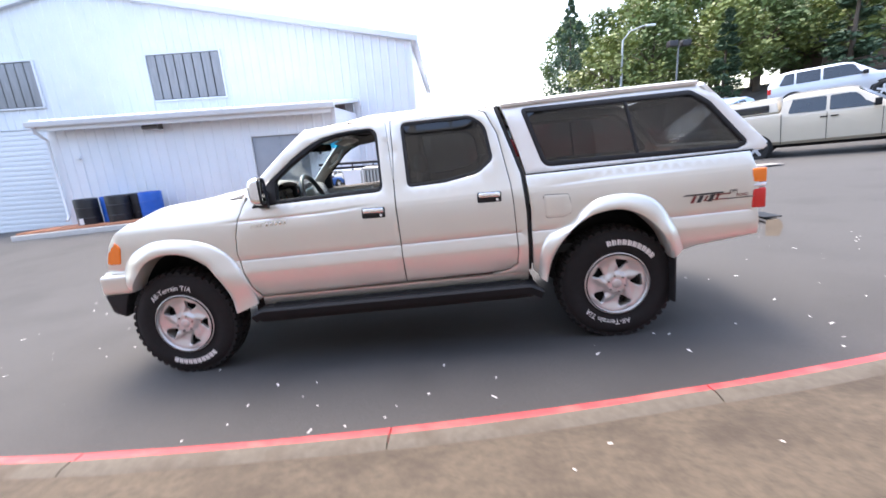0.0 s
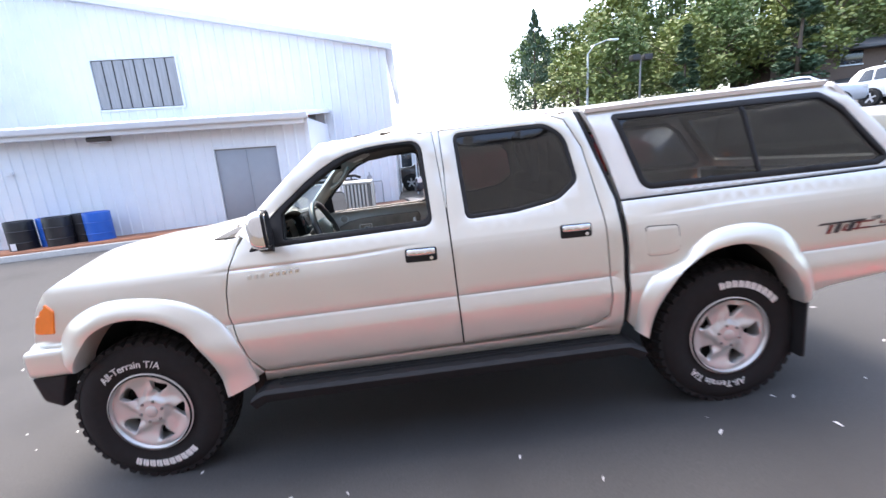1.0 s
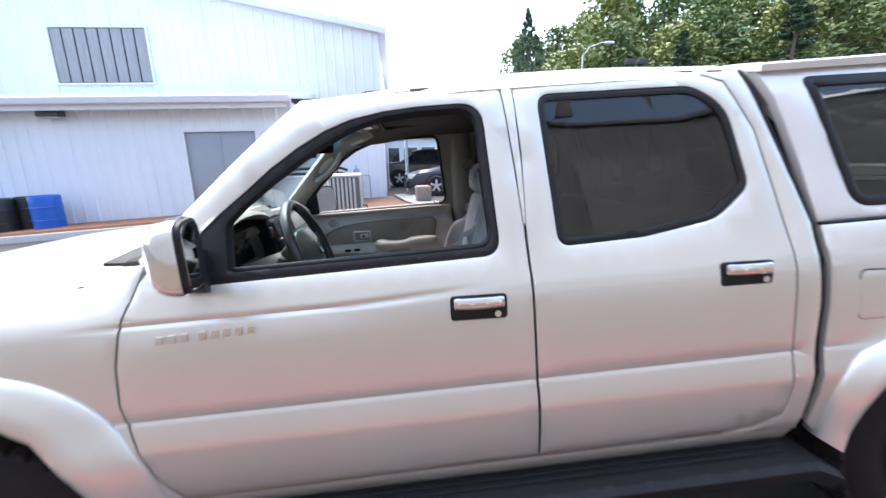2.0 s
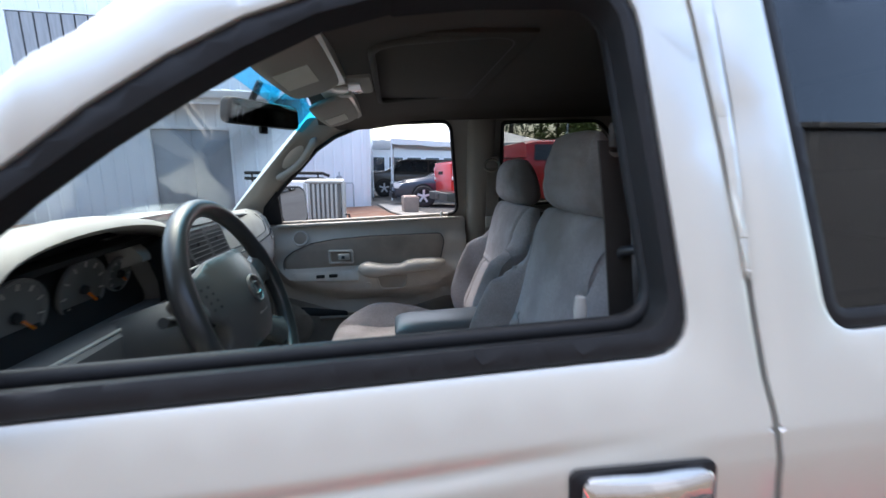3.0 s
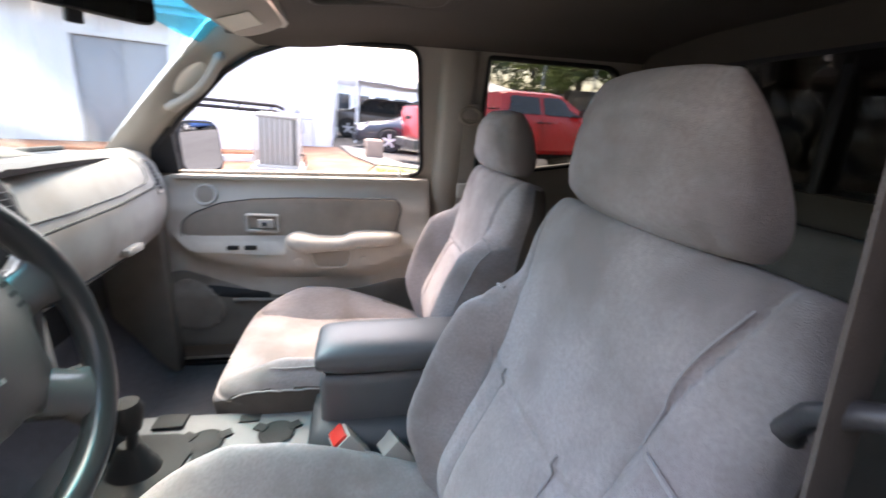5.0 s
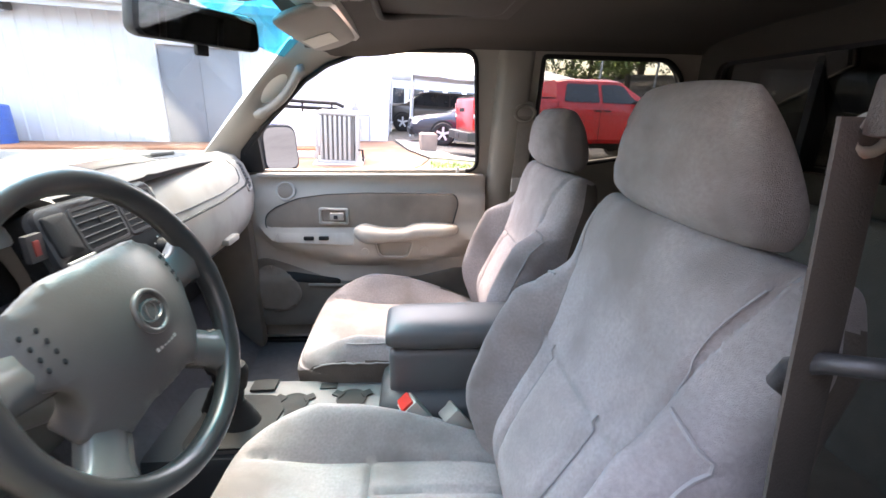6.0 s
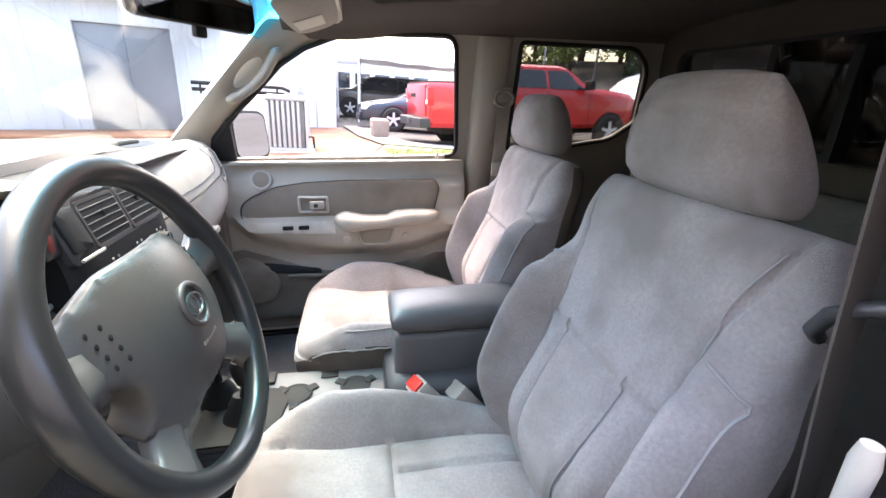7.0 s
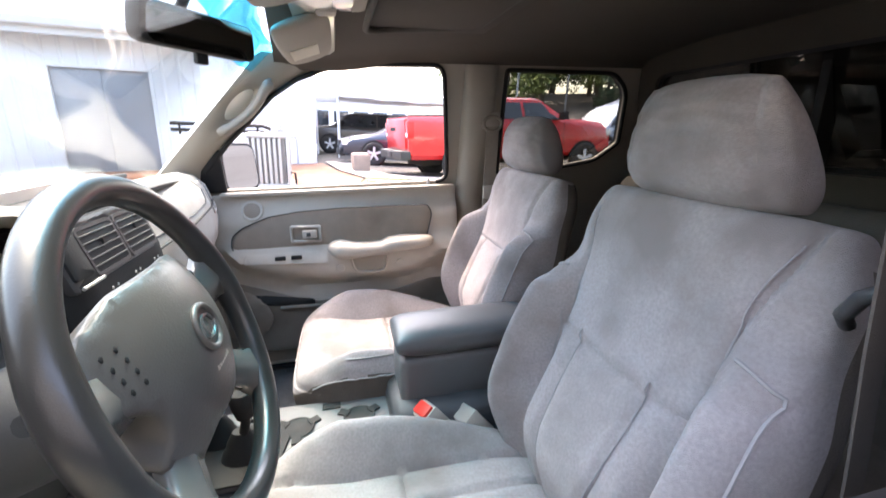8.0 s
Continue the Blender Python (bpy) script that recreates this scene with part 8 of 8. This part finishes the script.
def tree_parts(kind, h, w, seed):
    rnd = random.Random(seed)
    limbs, clumps = [], []
    if kind == "broad":
        trunk = tube("trunk", [(0, 0, -0.5), (0.05, 0, h * 0.25), (-0.05, 0.1, h * 0.5), (0.05, 0, h * 0.8)], [h * 0.028, h * 0.022, h * 0.015, h * 0.004], TRUNK, 8)
        for k in range(9):
            a, z = rnd.uniform(0, 6.28), h * rnd.uniform(0.28, 0.65)
            l = w * rnd.uniform(0.5, 0.95)
            limbs.append(tube("limb", [(0, 0, z), (l * 0.5 * math.cos(a), l * 0.5 * math.sin(a), z + l * 0.35), (l * math.cos(a), l * math.sin(a), z + l * 0.6)], [h * 0.010, h * 0.006, h * 0.002], TRUNK, 6))
        for _ in range(46):
            t = rnd.uniform(0, 1)
            z = h * (0.22 + 0.76 * t)
            rr = w * (math.sin(math.pi * min(1, 0.16 + t * 0.84)) ** 0.7) * rnd.uniform(0.35, 1.0)
            a = rnd.uniform(0, 6.28)
            clumps.append(((rr * math.cos(a), rr * math.sin(a), z), w * rnd.uniform(0.20, 0.36)))
        return trunk, limbs, clumps, 0.055 * w ** 0.5 * 1.6, 85
    if kind == "cypress":
        trunk = tube("trunk", [(0, 0, -0.3), (0, 0, h * 0.6)], [0.14, 0.05], TRUNK, 8)
        for _ in range(60):
            t = rnd.uniform(0.03, 1)
            r = w * (1 - t ** 2.4) * min(1, t * 6 + 0.3)
            a = rnd.uniform(0, 6.28)
            clumps.append(((r * 0.6 * math.cos(a), r * 0.6 * math.sin(a), h * t * 0.97), w * rnd.uniform(0.30, 0.5) * (1 - 0.6 * t)))
        return trunk, limbs, clumps, 0.16, 80
    trunk = tube("trunk", [(0, 0, -0.3), (0, 0, h * 0.95)], [h * 0.02, h * 0.003], TRUNK, 8)
    for k in range(70):
        t = (k + 0.5) / 70
        z = h * (0.12 + 0.86 * t)
        r = w * (1 - t) ** 0.85 * rnd.uniform(0.45, 1.0)
        a = k * 2.4
        clumps.append(((r * math.cos(a), r * math.sin(a), z - 0.15 * r), w * 0.20 * (1.15 - t)))
    return trunk, limbs, clumps, 0.2, 60


TREES = {}


def tree(kind, leaf, x, y, h, w, seed, label):
    key = (kind, leaf.name, seed % 3)
    root = thing("tree", label, "tree", Matrix.Translation(lot(x, y)) @ pose(0, 0, 0, 0, 0, seed * 47) @ Matrix.Diagonal((w, w, h, 1)))
    if key not in TREES:
        tr, limbs, cl, s, n = tree_parts(kind, 10.0, 4.0 if kind != "cypress" else 1.1, seed % 3 + 10)
        k = 4.0 if kind != "cypress" else 1.1
        unit = Matrix.Diagonal((1 / k, 1 / k, 0.1, 1))
        crown = leaf_cloud("crown", cl, s * (2.4 if kind == "broad" else 1.6), n, leaf, random.Random(seed % 3))
        for me in [tr, crown] + limbs:
            me.transform(unit)
        TREES[key] = (tr, limbs, crown)
    tr, limbs, crown = TREES[key]
    part("trunk", tr, root)
    for lm in limbs:
        part("limb", lm, root)
    part("crown", crown, root)


tree("conifer", LEAF_DARK, 12.9, 46, 12.5, 3.4, 1, "dark green fir tree")
tree("conifer", LEAF_DARK, 30, 58, 17, 4.0, 2, "tall dark fir above the other trees")
tree("cypress", LEAF_DARK, 19.1, 28.5, 6.6, 1.25, 3, "narrow dark green cypress")
tree("cypress", LEAF_DARK, 27.4, 28.5, 9.2, 1.7, 4, "tall narrow dark green cypress")
broad = [(17.5, 50, 10.5, 4.0), (21.5, 46, 12.5, 4.6), (25.5, 50, 12.5, 4.5), (30.5, 43, 11.0, 4.8), (35.5, 46, 13.5, 5.5), (41, 43, 12.5, 5.2), (47, 44, 14.5, 5.5), (53, 40, 14, 5.5), (33, 52, 16, 5.5), (42, 54, 17, 6.0), (52, 50, 17, 6.0), (60, 36, 14, 5.5), (62, 46, 17, 6.0), (26, 60, 14, 5.0), (16, 58, 11.0, 4.0), (38, 38, 8.0, 4.0), (24, 39, 6.0, 3.6), (19.5, 42, 5.5, 3.2), (29, 36, 5.5, 3.4)]
for k, (x, y, h, w) in enumerate(broad):
    tree("broad", LEAF if k % 3 != 1 else LEAF_YELLOW, x, y, h, w, k, "leafy green tree at the lot's edge" if k % 3 != 1 else "yellow-green leafy tree at the lot's edge")

# ---- across the drive, behind the camera ----
def opposite():
    m = Matrix.Translation(G @ Vector((0, -9.5, 0)))
    b = thing("grey_workshop", "large plain grey workshop across the drive", "building", m, kind="structure")
    wall_m = mat("grey_boards", (0.20, 0.20, 0.205), 0.8, vary=0.12, scale=3, second=(0.17, 0.17, 0.175), second_scale=1)
    part("wall", box("wall", (-26, -8, -1), (23.0, 0, 9.3), wall_m, 0.05), b)
    part("parapet", box("parapet", (-26.1, -8.1, 9.302), (23.1, 0.12, 9.55), wall_m, 0.03), b)
    part("loading_door", box("loading_door", (4.2, -0.02, -0.5), (7.4, 0.06, 7.6), mat("pale_panel", (0.245, 0.245, 0.25), 0.7), 0.02), b, "pale loading door")


opposite()
tree("broad", LEAF, 29.0, -12.0, 13, 4.0, 5, "large dark leafy tree beside the workshop")
for k, (x, y, h, w) in enumerate([(13, 33, 7.0, 3.4), (17, 35, 8.0, 3.8), (21, 32.5, 7.0, 3.6), (25, 34, 8.0, 3.8), (29.5, 31.5, 7.5, 3.6), (34, 33, 8.0, 4.0), (39, 31, 8.0, 4.0), (44, 33, 8.5, 4.2)]):
    tree("broad", LEAF if k % 2 else LEAF_YELLOW, x, y, h, w, k, "low bushy tree in the green belt behind the lot")
